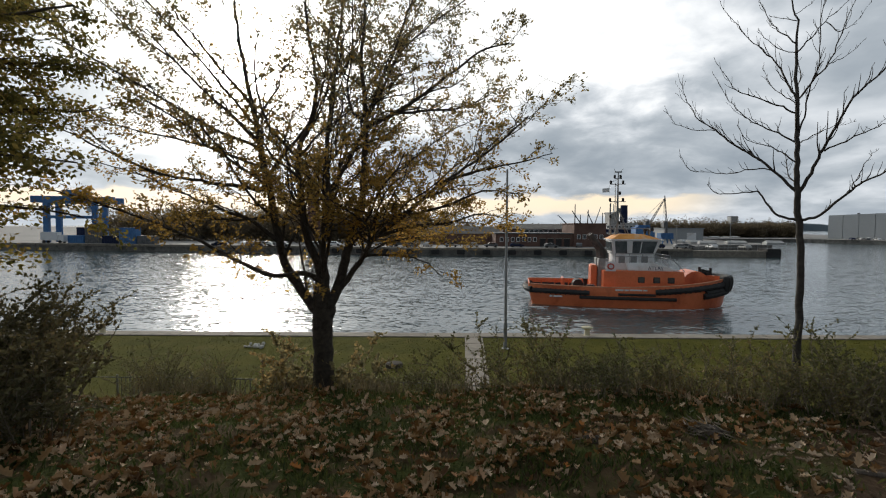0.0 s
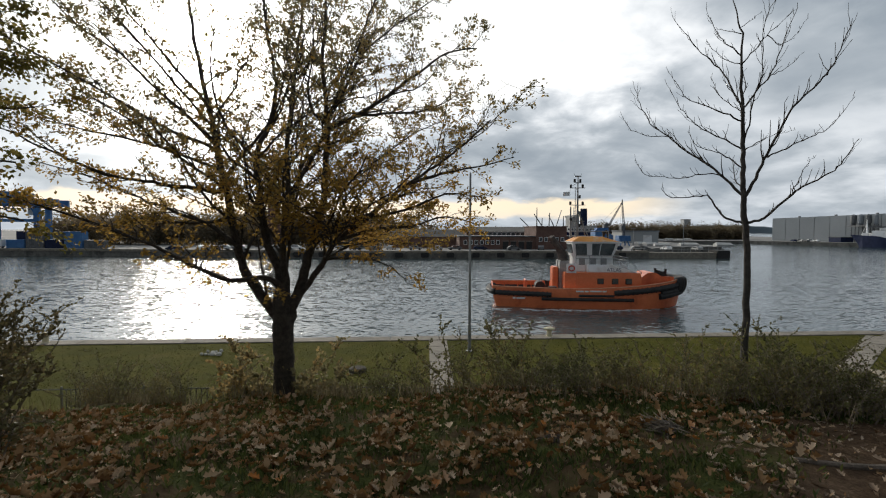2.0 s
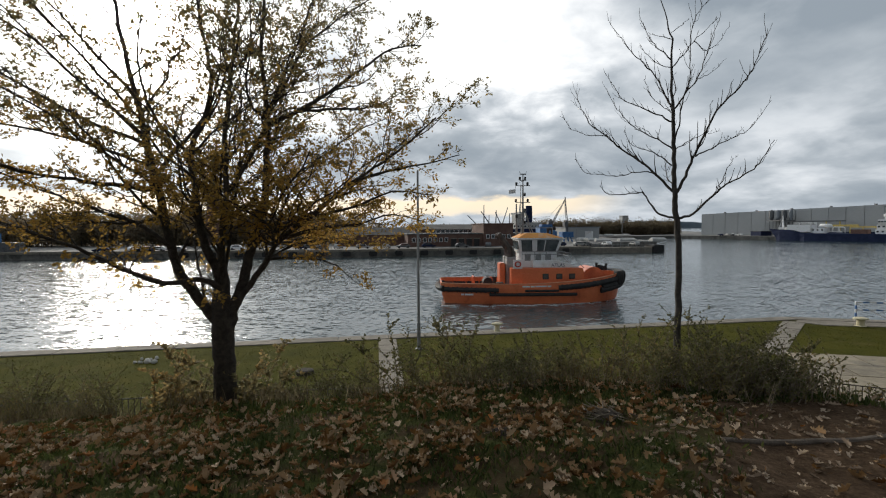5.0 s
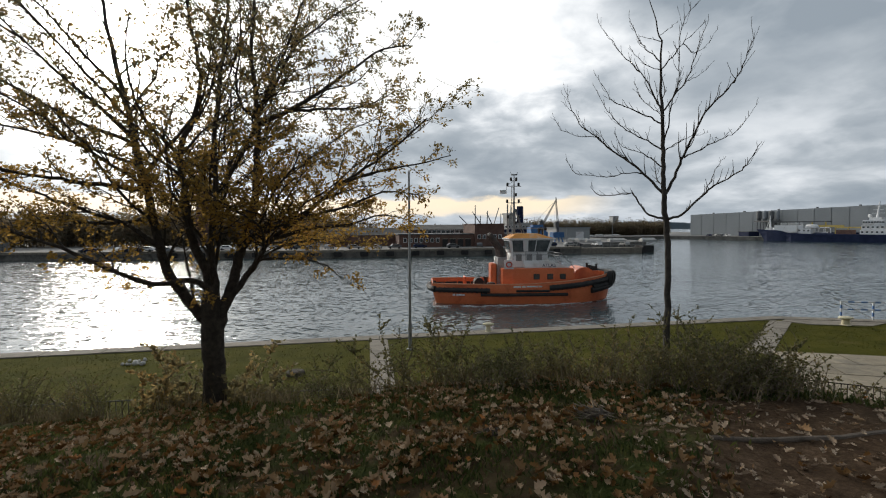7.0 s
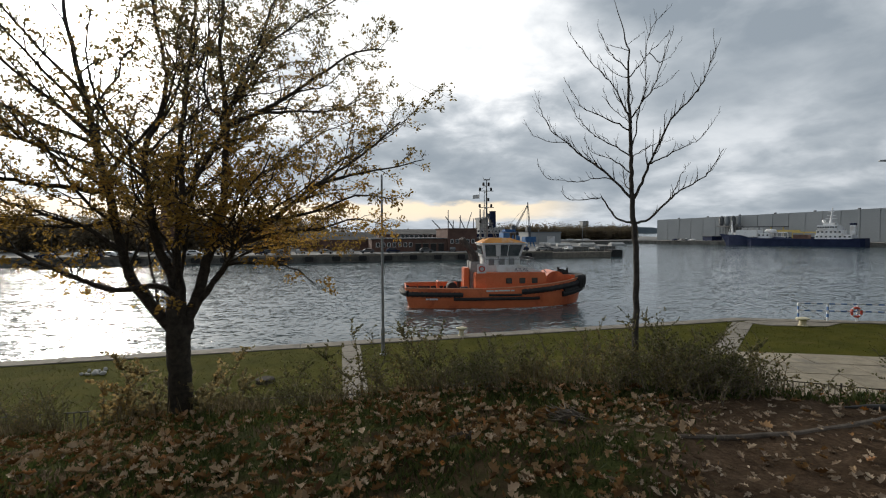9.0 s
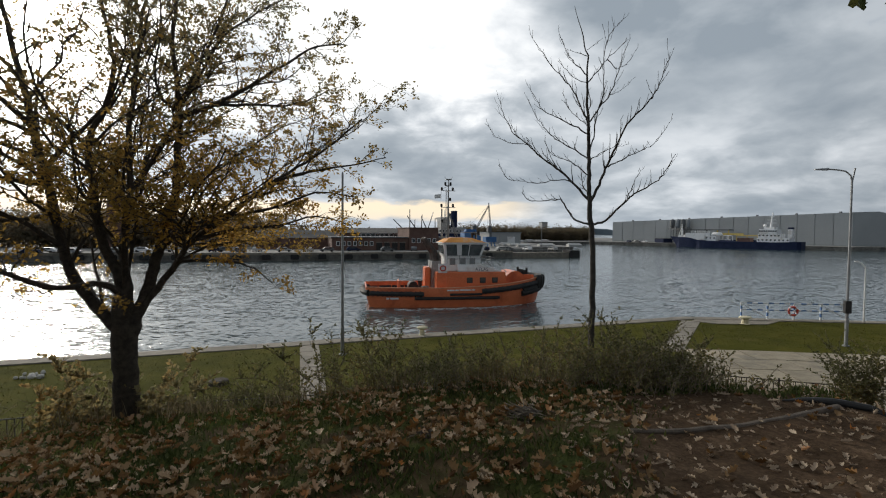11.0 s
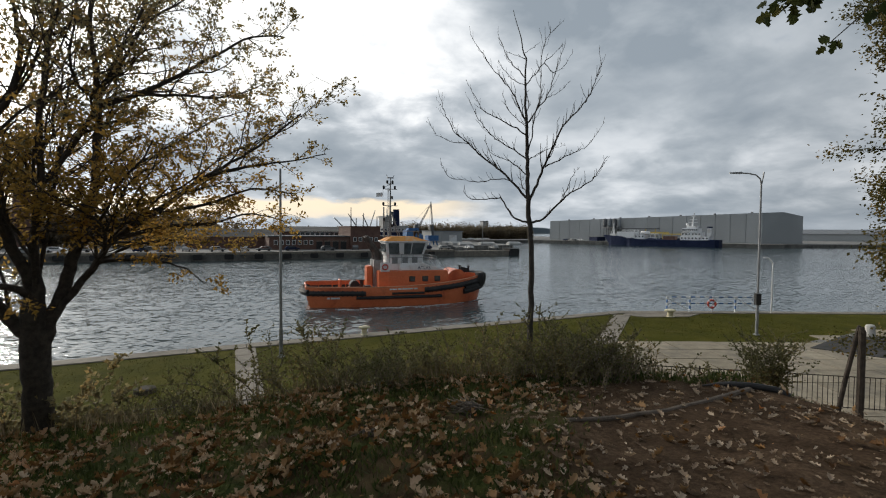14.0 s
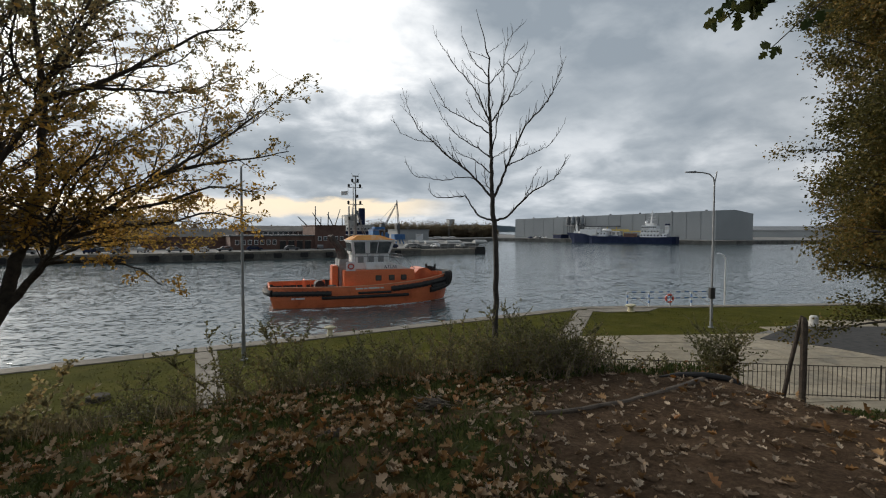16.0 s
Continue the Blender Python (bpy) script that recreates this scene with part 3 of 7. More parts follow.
def tree(name, base, right_az, trunk, limbs, conf, bark, leafmat, label, seed, leaf_size=(0.06, 0.1), leaf_w=0.24, group="", stems=()):
    """trunk: (points up the stem as (sideways, up), radii); limbs: (height, heading from right_az, el0, el1, length, radius)."""
    rng = random.Random(seed)
    t = thing(name, label, "tree", group=group)
    t.location = base
    g, leaves = Geo(), []
    a = radians(right_az)
    tp = [Vector((s * math.cos(a), s * math.sin(a), h)) for s, h in trunk[0]]
    fine, fr = [], []
    for i in range(len(tp) - 1):
        for k in range(4):
            w = k / 4
            fine.append(tp[i].lerp(tp[i + 1], w) + Vector((rng.gauss(0, 1), rng.gauss(0, 1), 0)) * 0.006)
            fr.append(trunk[1][i] + (trunk[1][i + 1] - trunk[1][i]) * w)
    fine.append(tp[-1])
    fr.append(trunk[1][-1])
    g.tube(fine, fr, 14)
    limb_geo = Geo()
    for h, head, el0, el1, ln, r in limbs:
        k = 0
        while k < len(tp) - 2 and tp[k + 1].z < h:
            k += 1
        w = (h - tp[k].z) / max(tp[k + 1].z - tp[k].z, 1e-6)
        p = tp[k].lerp(tp[k + 1], min(max(w, 0), 1))
        pts, rad = grow(p, right_az + head, el0, el1, ln, r, max(r * 0.22, 0.004), rng, conf["limb_wiggle"], 14)
        branch_out(limb_geo, pts, rad, conf["depth"], rng, leaves, conf)
    for r0, r1, depth, marks in stems:
        pts = guided(marks, right_az, 4, rng, conf.get("wobble", 0.008))
        rad = [r0 + (r1 - r0) * (i / (len(pts) - 1)) ** 0.8 for i in range(len(pts))]
        branch_out(limb_geo, pts, rad, depth, rng, leaves, conf)
    part("trunk", g, bark, t, smooth=True)
    part("branchwork", limb_geo, bark, t, smooth=True)
    if leaves:
        nr = np.random.default_rng(seed)
        groups = [("crown", leaves, leafmat, conf.get("crown_label", ""))]
        if "gold" in conf:
            low = [q for q in leaves if q[0].z + rng.gauss(0, 0.55) < conf["gold"]]
            ids = {id(q) for q in low}
            groups = [("crown", [q for q in leaves if id(q) not in ids], leafmat, conf["crown_label"]), ("lower_crown", low, M_GOLDLEAF, "golden and rusty lower leaves")]
        for nm, some, lm, lab in groups:
            c = new(nm, cloud_mesh(nm, [p for p, d in some], [d for p, d in some], nr.uniform(*leaf_size, len(some)), leaf_w, lm, rng=nr))
            c.parent = t
            tagged(c, lab)
    return t, len(leaves)


def oak():
    conf = dict(depth=2, per_m=(7.5, 5.8, 1.9), bare=0.2, spread=(30, 95), rise=(-18, 24), short=(0.28, 0.50), bend=(-14, 26), wiggle=0.2, limb_wiggle=0.125, leaf_all=True, leaf_depth=1, puff=0.032, leaf_from=0.5, leaf_gap=0.08, cluster=8, leafy=lambda p: 0.88 if p.z < 4.0 else 0.70, crown_label="sparse olive and rusty autumn leaves", gold=4.2)
    # limbs: radius at the fork and at the tip, orders of side shoots, marks (sideways, up, away)
    leaders = [
        (0.105, 0.022, 3, ((0.00, 1.10, 0.00), (-0.04, 1.36, 0.00), (-0.27, 1.71, 0.04), (-0.54, 2.12, 0.09), (-0.68, 2.59, 0.15), (-0.84, 3.49, 0.22), (-1.00, 4.35, 0.28), (-1.11, 4.93, 0.35), (-1.26, 5.64, 0.43), (-1.35, 6.44, 0.50))),
        (0.078, 0.016, 3, ((-0.03, 1.57, 0.00), (-0.06, 2.17, -0.03), (-0.22, 2.56, -0.06), (-0.29, 3.01, -0.09), (-0.33, 3.45, -0.13), (-0.37, 3.88, -0.17), (-0.27, 4.20, -0.22), (-0.13, 4.58, -0.26), (-0.07, 5.04, -0.31), (-0.18, 5.55, -0.35), (-0.23, 6.28, -0.40))),
    ]
    leaders_more = [
        (0.07, 0.015, 3, ((0.02, 1.69, 0.05), (-0.02, 2.07, 0.10), (0.02, 2.75, 0.15), (0.10, 3.43, 0.22), (0.08, 4.11, 0.29), (0.14, 4.75, 0.36), (0.24, 5.54, 0.44), (0.33, 6.40, 0.52), (0.40, 6.98, 0.60))),
        (0.10, 0.018, 3, ((0.01, 1.15, 0.00), (0.13, 1.56, 0.00), (0.30, 2.06, 0.01), (0.40, 2.49, 0.03), (0.53, 2.87, 0.05), (0.65, 3.40, 0.07), (0.68, 3.97, 0.09), (0.71, 4.50, 0.11), (0.67, 5.10, 0.13), (0.64, 5.62, 0.15), (0.70, 6.25, 0.18), (0.70, 6.86, 0.20))),
    ]
    left_limbs = [
        (0.046, 0.012, 2, ((-0.84, 3.55, 0.20), (-0.95, 3.41, 0.10), (-1.34, 3.45, -0.03), (-1.73, 3.49, -0.18), (-2.12, 3.54, -0.34), (-2.42, 3.63, -0.50))),
        (0.036, 0.01, 2, ((-0.96, 4.14, 0.35), (-1.45, 4.64, 0.45), (-1.85, 5.01, 0.59), (-2.36, 5.56, 0.74), (-2.74, 6.00, 0.90))),
        (0.034, 0.009, 2, ((-1.10, 4.77, 0.40), (-1.54, 5.30, 0.35), (-1.95, 5.79, 0.28), (-2.19, 6.11, 0.20))),
        (0.038, 0.009, 2, ((-0.83, 3.63, 0.20), (-0.55, 4.01, 0.07), (-0.26, 4.35, -0.10), (-0.07, 4.66, -0.30), (0.05, 5.16, -0.50))),
    ]
    left_limbs_more = [
        (0.052, 0.01, 2, ((-0.05, 1.94, -0.05), (-0.26, 2.09, -0.15), (-0.74, 2.08, -0.28), (-1.25, 2.33, -0.42), (-1.67, 2.60, -0.57), (-2.04, 2.79, -0.73), (-2.32, 2.94, -0.90))),
        (0.044, 0.01, 2, ((-0.64, 2.53, 0.10), (-1.04, 2.88, 0.25), (-1.63, 3.12, 0.45), (-2.11, 3.32, 0.67), (-2.59, 3.48, 0.90))),
        (0.03, 0.008, 2, ((-0.75, 3.00, 0.10), (-1.37, 2.92, 0.42), (-1.97, 2.97, 0.84), (-2.59, 3.10, 1.30))),
        (0.034, 0.01, 2, ((-0.35, 3.88, -0.10), (-0.54, 4.07, -0.22), (-0.76, 4.30, -0.37), (-0.88, 4.65, -0.53), (-0.92, 5.02, -0.71), (-0.83, 5.51, -0.90))),
    ]
    right_limbs = [
        (0.046, 0.011, 2, ((0.09, 3.35, 0.30), (0.40, 3.87, 0.23), (0.62, 4.32, 0.14), (0.83, 4.93, 0.04), (1.12, 5.63, -0.07), (1.41, 6.42, -0.18), (1.48, 6.72, -0.30))),
        (0.042, 0.009, 2, ((0.72, 4.48, 0.10), (1.17, 4.71, 0.01), (1.64, 5.03, -0.10), (2.12, 5.40, -0.23), (2.61, 5.76, -0.36), (3.08, 5.84, -0.50))),
        (0.032, 0.009, 2, ((0.71, 4.67, 0.10), (1.00, 5.17, 0.23), (1.32, 5.82, 0.40), (1.93, 6.47, 0.60), (2.82, 7.23, 0.80))),
        (0.028, 0.007, 2, ((1.15, 4.69, 0.00), (1.80, 4.83, 0.16), (2.50, 4.99, 0.37), (3.28, 5.45, 0.60))),
    ]
    right_limbs_more = [
        (0.03, 0.007, 2, ((0.67, 3.46, 0.10), (1.03, 3.66, 0.21), (1.55, 4.01, 0.36), (2.28, 4.58, 0.52), (2.86, 4.87, 0.70))),
        (0.06, 0.012, 2, ((0.03, 1.30, 0.00), (0.20, 1.69, -0.05), (0.58, 2.26, -0.10), (0.84, 2.67, -0.17), (1.30, 3.01, -0.25), (1.77, 3.44, -0.33), (2.26, 3.80, -0.42), (2.77, 4.18, -0.51), (3.29, 4.66, -0.60))),
        (0.036, 0.008, 2, ((0.85, 2.69, -0.20), (1.45, 2.84, -0.07), (2.14, 2.90, 0.10), (2.81, 3.07, 0.30), (3.56, 2.94, 0.50))),
        (0.026, 0.007, 2, ((0.65, 2.35, -0.10), (1.07, 2.38, -0.29), (1.53, 2.30, -0.53), (1.80, 2.05, -0.80))),
    ]
    right_limbs_last = [
        (0.026, 0.007, 2, ((1.99, 3.60, -0.50), (2.56, 3.77, -0.61), (3.04, 3.87, -0.75), (3.58, 4.02, -0.90))),
        (0.03, 0.007, 2, ((1.29, 3.01, -0.30), (1.90, 3.17, -0.49), (2.47, 3.40, -0.73), (3.03, 3.35, -1.00))),
        (0.026, 0.007, 2, ((0.52, 2.22, 0.00), (1.07, 2.55, 0.32), (1.90, 2.62, 0.74), (2.88, 2.48, 1.20))),
    ]
    far_left = [
        (0.022, 0.006, 2, ((-2.0, 2.78, -0.7), (-2.6, 3.05, -1.0), (-3.3, 3.3, -1.2))),
        (0.022, 0.006, 2, ((-2.2, 3.55, -0.4), (-2.8, 3.8, -0.5), (-3.5, 4.2, -0.6))),
        (0.022, 0.006, 2, ((-2.4, 3.45, 0.8), (-3.0, 3.7, 1.0), (-3.7, 3.9, 1.2))),
        (0.020, 0.006, 2, ((-2.3, 5.5, 0.7), (-2.9, 5.9, 0.8), (-3.5, 6.5, 0.9))),
        (0.030, 0.007, 2, ((-0.95, 4.05, 0.3), (-1.7, 4.35, 0.0), (-2.5, 4.8, -0.3), (-3.4, 5.3, -0.5))),
        (0.028, 0.007, 2, ((-0.9, 3.75, 0.25), (-1.8, 4.1, 0.5), (-2.7, 4.3, 0.7), (-3.5, 4.5, 0.8))),
        (0.026, 0.007, 2, ((-1.0, 4.4, 0.3), (-1.6, 5.1, -0.2), (-2.3, 5.9, -0.5), (-3.0, 6.6, -0.7))),
    ]
    # thinner limbs towards and away from the viewer fill the crown's depth
    limbs = [(1.75, 70, 62, 74, 4.2, 0.036), (1.9, 285, 60, 70, 3.8, 0.032), (2.3, 100, 40, 30, 3.0, 0.026), (2.4, 262, 38, 26, 2.6, 0.024)]
    trunk = ([(-0.02, -0.3), (0.0, 0.15), (0.0, 0.8), (-0.01, 1.3), (-0.01, 1.75), (0.0, 2.3), (0.02, 3.2)], [0.23, 0.175, 0.155, 0.165, 0.135, 0.06, 0.02])
    x, y = -1.94, 7.76
    return tree("oak_tree", (x, y, height(x, y) - 0.02), 14.5, trunk, limbs, conf, M_BARK, M_OAKLEAF, "spreading oak with dark bark and thinning rusty autumn leaves", 11, (0.04, 0.076), 0.26, stems=leaders + leaders_more + left_limbs + left_limbs_more + right_limbs + right_limbs_more + right_limbs_last + far_left)


def bare_tree():
    conf = dict(depth=1, per_m=(13.0, 6.0), bare=0.15, spread=(25, 75), rise=(0, 34), short=(0.08, 0.22), bend=(5, 40), wiggle=0.16, limb_wiggle=0.12, leaf_all=False, leaf_depth=-1, leaf_gap=0, cluster=0, leafy=lambda p: 0, wobble=0.006)
    low_limbs = [
        (0.016, 0.003, 1, ((-0.05, 2.46, 0.00), (-0.22, 2.51, 0.02), (-0.37, 2.67, 0.05), (-0.47, 2.81, 0.09), (-0.74, 2.80, 0.12), (-0.90, 2.81, 0.16), (-1.03, 2.94, 0.20))),
        (0.018, 0.003, 1, ((-0.03, 2.46, 0.00), (0.15, 2.52, -0.03), (0.41, 2.79, -0.08), (0.53, 2.88, -0.13), (0.74, 3.00, -0.18), (0.85, 3.13, -0.24), (0.96, 3.34, -0.30))),
        (0.007, 0.002, 1, ((0.41, 2.79, -0.10), (0.46, 2.93, -0.02), (0.54, 3.12, 0.08), (0.65, 3.26, 0.20))),
    ]
    mid_limbs = [
        (0.02, 0.003, 1, ((-0.07, 2.79, 0.00), (-0.26, 3.01, 0.04), (-0.52, 3.26, 0.09), (-0.75, 3.43, 0.14), (-0.95, 3.64, 0.20), (-1.16, 3.81, 0.27), (-1.32, 4.08, 0.33), (-1.43, 4.39, 0.40))),
        (0.009, 0.002, 1, ((-0.34, 3.08, 0.10), (-0.55, 3.09, 0.06), (-0.73, 3.04, 0.00), (-0.95, 3.07, -0.06), (-1.17, 3.10, -0.13), (-1.31, 3.29, -0.20))),
        (0.007, 0.002, 1, ((-0.95, 3.64, 0.20), (-1.22, 3.67, 0.15), (-1.45, 3.80, 0.08), (-1.53, 3.97, 0.00))),
    ]
    long_limbs = [
        (0.022, 0.003, 1, ((-0.04, 2.79, 0.00), (0.08, 3.06, -0.02), (0.16, 3.27, -0.06), (0.27, 3.51, -0.09), (0.39, 3.77, -0.13), (0.62, 4.02, -0.17), (0.72, 4.16, -0.21), (0.80, 4.37, -0.26), (0.86, 4.56, -0.30))),
        (0.011, 0.002, 1, ((0.16, 3.23, -0.10), (0.34, 3.33, -0.04), (0.50, 3.42, 0.03), (0.67, 3.50, 0.12), (0.80, 3.62, 0.21), (1.00, 3.92, 0.30))),
        (0.01, 0.002, 1, ((-0.08, 3.13, 0.00), (-0.23, 3.25, -0.09), (-0.36, 3.32, -0.22), (-0.56, 3.39, -0.35), (-0.65, 3.55, -0.50))),
    ]
    high_limbs = [
        (0.012, 0.002, 1, ((-0.08, 3.35, 0.00), (-0.27, 3.50, 0.04), (-0.49, 3.64, 0.10), (-0.68, 3.82, 0.16), (-0.84, 4.05, 0.23), (-0.97, 4.32, 0.30))),
        (0.012, 0.002, 1, ((-0.09, 3.70, 0.00), (-0.30, 3.82, -0.04), (-0.55, 3.95, -0.10), (-0.71, 4.03, -0.16), (-0.79, 4.17, -0.23), (-0.91, 4.36, -0.30))),
        (0.013, 0.002, 1, ((-0.11, 3.89, 0.00), (-0.20, 4.05, 0.02), (-0.27, 4.25, 0.05), (-0.42, 4.47, 0.09), (-0.61, 4.70, 0.12), (-0.78, 4.97, 0.16), (-0.94, 5.24, 0.20))),
        (0.012, 0.002, 1, ((-0.10, 3.85, 0.00), (0.04, 4.07, 0.06), (0.17, 4.26, 0.13), (0.27, 4.53, 0.22), (0.36, 4.87, 0.31), (0.44, 5.10, 0.40))),
    ]
    upper_limbs = [
        (0.01, 0.002, 1, ((-0.08, 3.43, 0.00), (-0.03, 3.72, -0.05), (0.02, 3.99, -0.11), (0.09, 4.26, -0.17), (0.09, 4.65, -0.25), (0.15, 4.89, -0.32), (0.26, 5.01, -0.40))),
        (0.009, 0.002, 1, ((-0.12, 4.40, 0.00), (-0.00, 4.53, -0.05), (0.16, 4.68, -0.12), (0.38, 4.86, -0.20))),
        (0.006, 0.002, 1, ((0.17, 4.27, 0.20), (0.34, 4.34, 0.24), (0.51, 4.52, 0.30))),
        (0.006, 0.002, 1, ((0.13, 4.66, -0.10), (0.26, 4.51, -0.15), (0.38, 4.56, -0.22), (0.49, 4.70, -0.30))),
        (0.009, 0.002, 1, ((-0.12, 4.50, 0.00), (-0.31, 4.71, 0.05), (-0.43, 4.94, 0.12), (-0.54, 5.25, 0.20))),
    ]
    top_limbs = [
        (0.006, 0.002, 1, ((-0.12, 4.39, 0.00), (-0.29, 4.46, -0.08), (-0.43, 4.58, -0.18), (-0.49, 4.67, -0.30))),
        (0.006, 0.002, 1, ((-0.13, 4.76, 0.00), (-0.28, 4.86, 0.09), (-0.41, 4.95, 0.20))),
        (0.005, 0.002, 1, ((-0.15, 4.85, 0.00), (-0.04, 4.94, 0.09), (0.07, 5.05, 0.20))),
        (0.008, 0.002, 1, ((-0.07, 3.35, 0.00), (0.08, 3.46, 0.13), (0.25, 3.56, 0.31), (0.47, 3.63, 0.50))),
        (0.007, 0.002, 1, ((-0.09, 3.81, 0.00), (-0.25, 3.97, 0.13), (-0.38, 4.16, 0.31), (-0.48, 4.44, 0.50))),
    ]
    limbs = [(2.9, 100, 24, 50, 0.8, 0.009), (3.5, 262, 36, 60, 0.8, 0.009), (4.0, 80, 36, 60, 0.6, 0.007)]
    trunk = ([(0, -0.25), (-0.02, 0.6), (0.0, 1.3), (-0.01, 2.0), (-0.05, 2.55), (-0.07, 2.81), (-0.08, 3.14), (-0.09, 3.52), (-0.12, 4.11), (-0.13, 4.77), (-0.20, 5.04), (-0.31, 5.46)], [0.052, 0.044, 0.040, 0.037, 0.035, 0.031, 0.027, 0.024, 0.017, 0.010, 0.007, 0.003])
    x, y = 4.19, 5.61
    return tree("bare_tree", (x, y, height(x, y)), -36.5, trunk, limbs, conf, M_BARK2, None, "slender young tree with bare branches", 5, stems=low_limbs + mid_limbs + long_limbs + high_limbs + upper_limbs + top_limbs)


def edge_tree(name, base, right_az, seed, label, limbs, trunk_h, leafmat, size, cluster=4, puff=0.06):
    conf = dict(depth=3, per_m=(8.0, 5.0, 3.4), bare=0.2, spread=(25, 70), rise=(-12, 20), short=(0.3, 0.5), bend=(-25, 10), wiggle=0.13, limb_wiggle=0.07, leaf_all=True, leaf_depth=1, leaf_gap=0.045, cluster=cluster, leafy=lambda p: 0.95, crown_label="dense green and yellowing leaves", puff=puff)
    trunk = ([(0, -0.4), (0.03, 0.8), (-0.03, 2.2), (0.02, trunk_h)], [0.24, 0.19, 0.15, 0.07])
    return tree(name, base, right_az, trunk, limbs, conf, M_BARK, leafmat, label, seed, size, 0.3)


oak()
bare_tree()
# trees at both ends of the view, and the limb overhead
_r = random.Random(8)
LIME_FILL = [(1.2 + 3.0 * i / 46, _r.uniform(-25, 55), _r.uniform(-8, 35), _r.uniform(-25, 25), _r.uniform(1.3, 2.0), 0.032) for i in range(46)]
edge_tree("lime_tree", (-6.25, 4.15, height(-6.25, 4.15)), 38, 31, "leafy tree with dark green and yellowing leaves", [
    (2.2, 30, 30, 5, 3.2, 0.05), (2.6, 0, 40, 15, 3.0, 0.05), (3.0, 60, 40, 20, 3.4, 0.05), (3.3, 20, 55, 35, 3.0, 0.05), (1.8, 10, 12, -12, 2.6, 0.04), (1.7, 50, 10, -14, 2.8, 0.04),
    (2.4, 40, 20, -5, 3.0, 0.045), (2.9, 15, 25, 10, 3.0, 0.045), (3.4, 45, 35, 25, 3.0, 0.045), (2.3, -10, 15, -10, 2.6, 0.04), (2.0, -40, 20, 0, 2.6, 0.04), (3.6, 90, 50, 40, 2.8, 0.04), (3.6, 160, 50, 40, 2.8, 0.04), (3.8, 0, 66, 60, 3.0, 0.045), (2.8, -70, 40, 20, 2.8, 0.04)] + LIME_FILL, 4.6, M_RUSTLEAF, (0.045, 0.08), 5)
_r = random.Random(3)
FILL = [(1.55 + 3.4 * i / 50, _r.uniform(-45, 60), _r.uniform(-5, 45), _r.uniform(-25, 35), _r.uniform(1.75, 2.45), 0.035) for i in range(120)]
edge_tree("hornbeam_tree", (9.05, 1.2, height(9.05, 1.2)), 100, 32, "leafy tree with green and rust-coloured leaves", [
    (1.9, 20, 24, 0, 2.2, 0.05), (2.0, 50, 25, 0, 2.4, 0.05), (2.4, 0, 30, 10, 2.5, 0.05), (2.8, 35, 40, 20, 2.6, 0.05), (3.2, 70, 45, 20, 2.5, 0.05), (3.6, 20, 50, 35, 2.6, 0.05),
    (2.0, 35, 16, -5, 2.3, 0.04), (2.1, 65, 18, -5, 2.3, 0.04), (2.9, 60, 30, 5, 2.4, 0.04), (3.6, 62, 40, 20, 2.4, 0.04), (2.2, 20, 15, -5, 2.4, 0.04), (2.6, 45, 20, 5, 2.4, 0.04), (3.0, 15, 25, 10, 2.5, 0.04), (3.4, 50, 30, 15, 2.5, 0.04), (3.8, 30, 35, 25, 2.5, 0.04), (4.0, 50, 60, 45, 2.4, 0.045), (2.6, 100, 30, 10, 2.4, 0.04), (3.0, -50, 40, 20, 2.4, 0.04), (4.2, 0, 70, 60, 2.6, 0.04), (4.4, 40, 50, 40, 2.2, 0.04)] + FILL, 5.6, M_HORNLEAF, (0.032, 0.058), 13, 0.075)


def broad_leaf(w=1.0, cup=0.35):
    """A toothed broad leaf as a fan of triangles."""
    prof = [(0.0, 0.0), (0.16, 0.10), (0.42, 0.22), (0.27, 0.36), (0.50, 0.52), (0.24, 0.62), (0.28, 0.82), (0.0, 1.0)]
    ring = [(x * w, y) for x, y in prof] + [(-x * w, y) for x, y in reversed(prof[1:-1])]
    tv = np.array([(0, 0.45, 0)] + [(x, y, cup * abs(x) + 0.5 * cup * (y - 0.5) ** 2) for x, y in ring])
    return tv, np.array([(0, i + 1, (i + 1) % len(ring) + 1) for i in range(len(ring))])


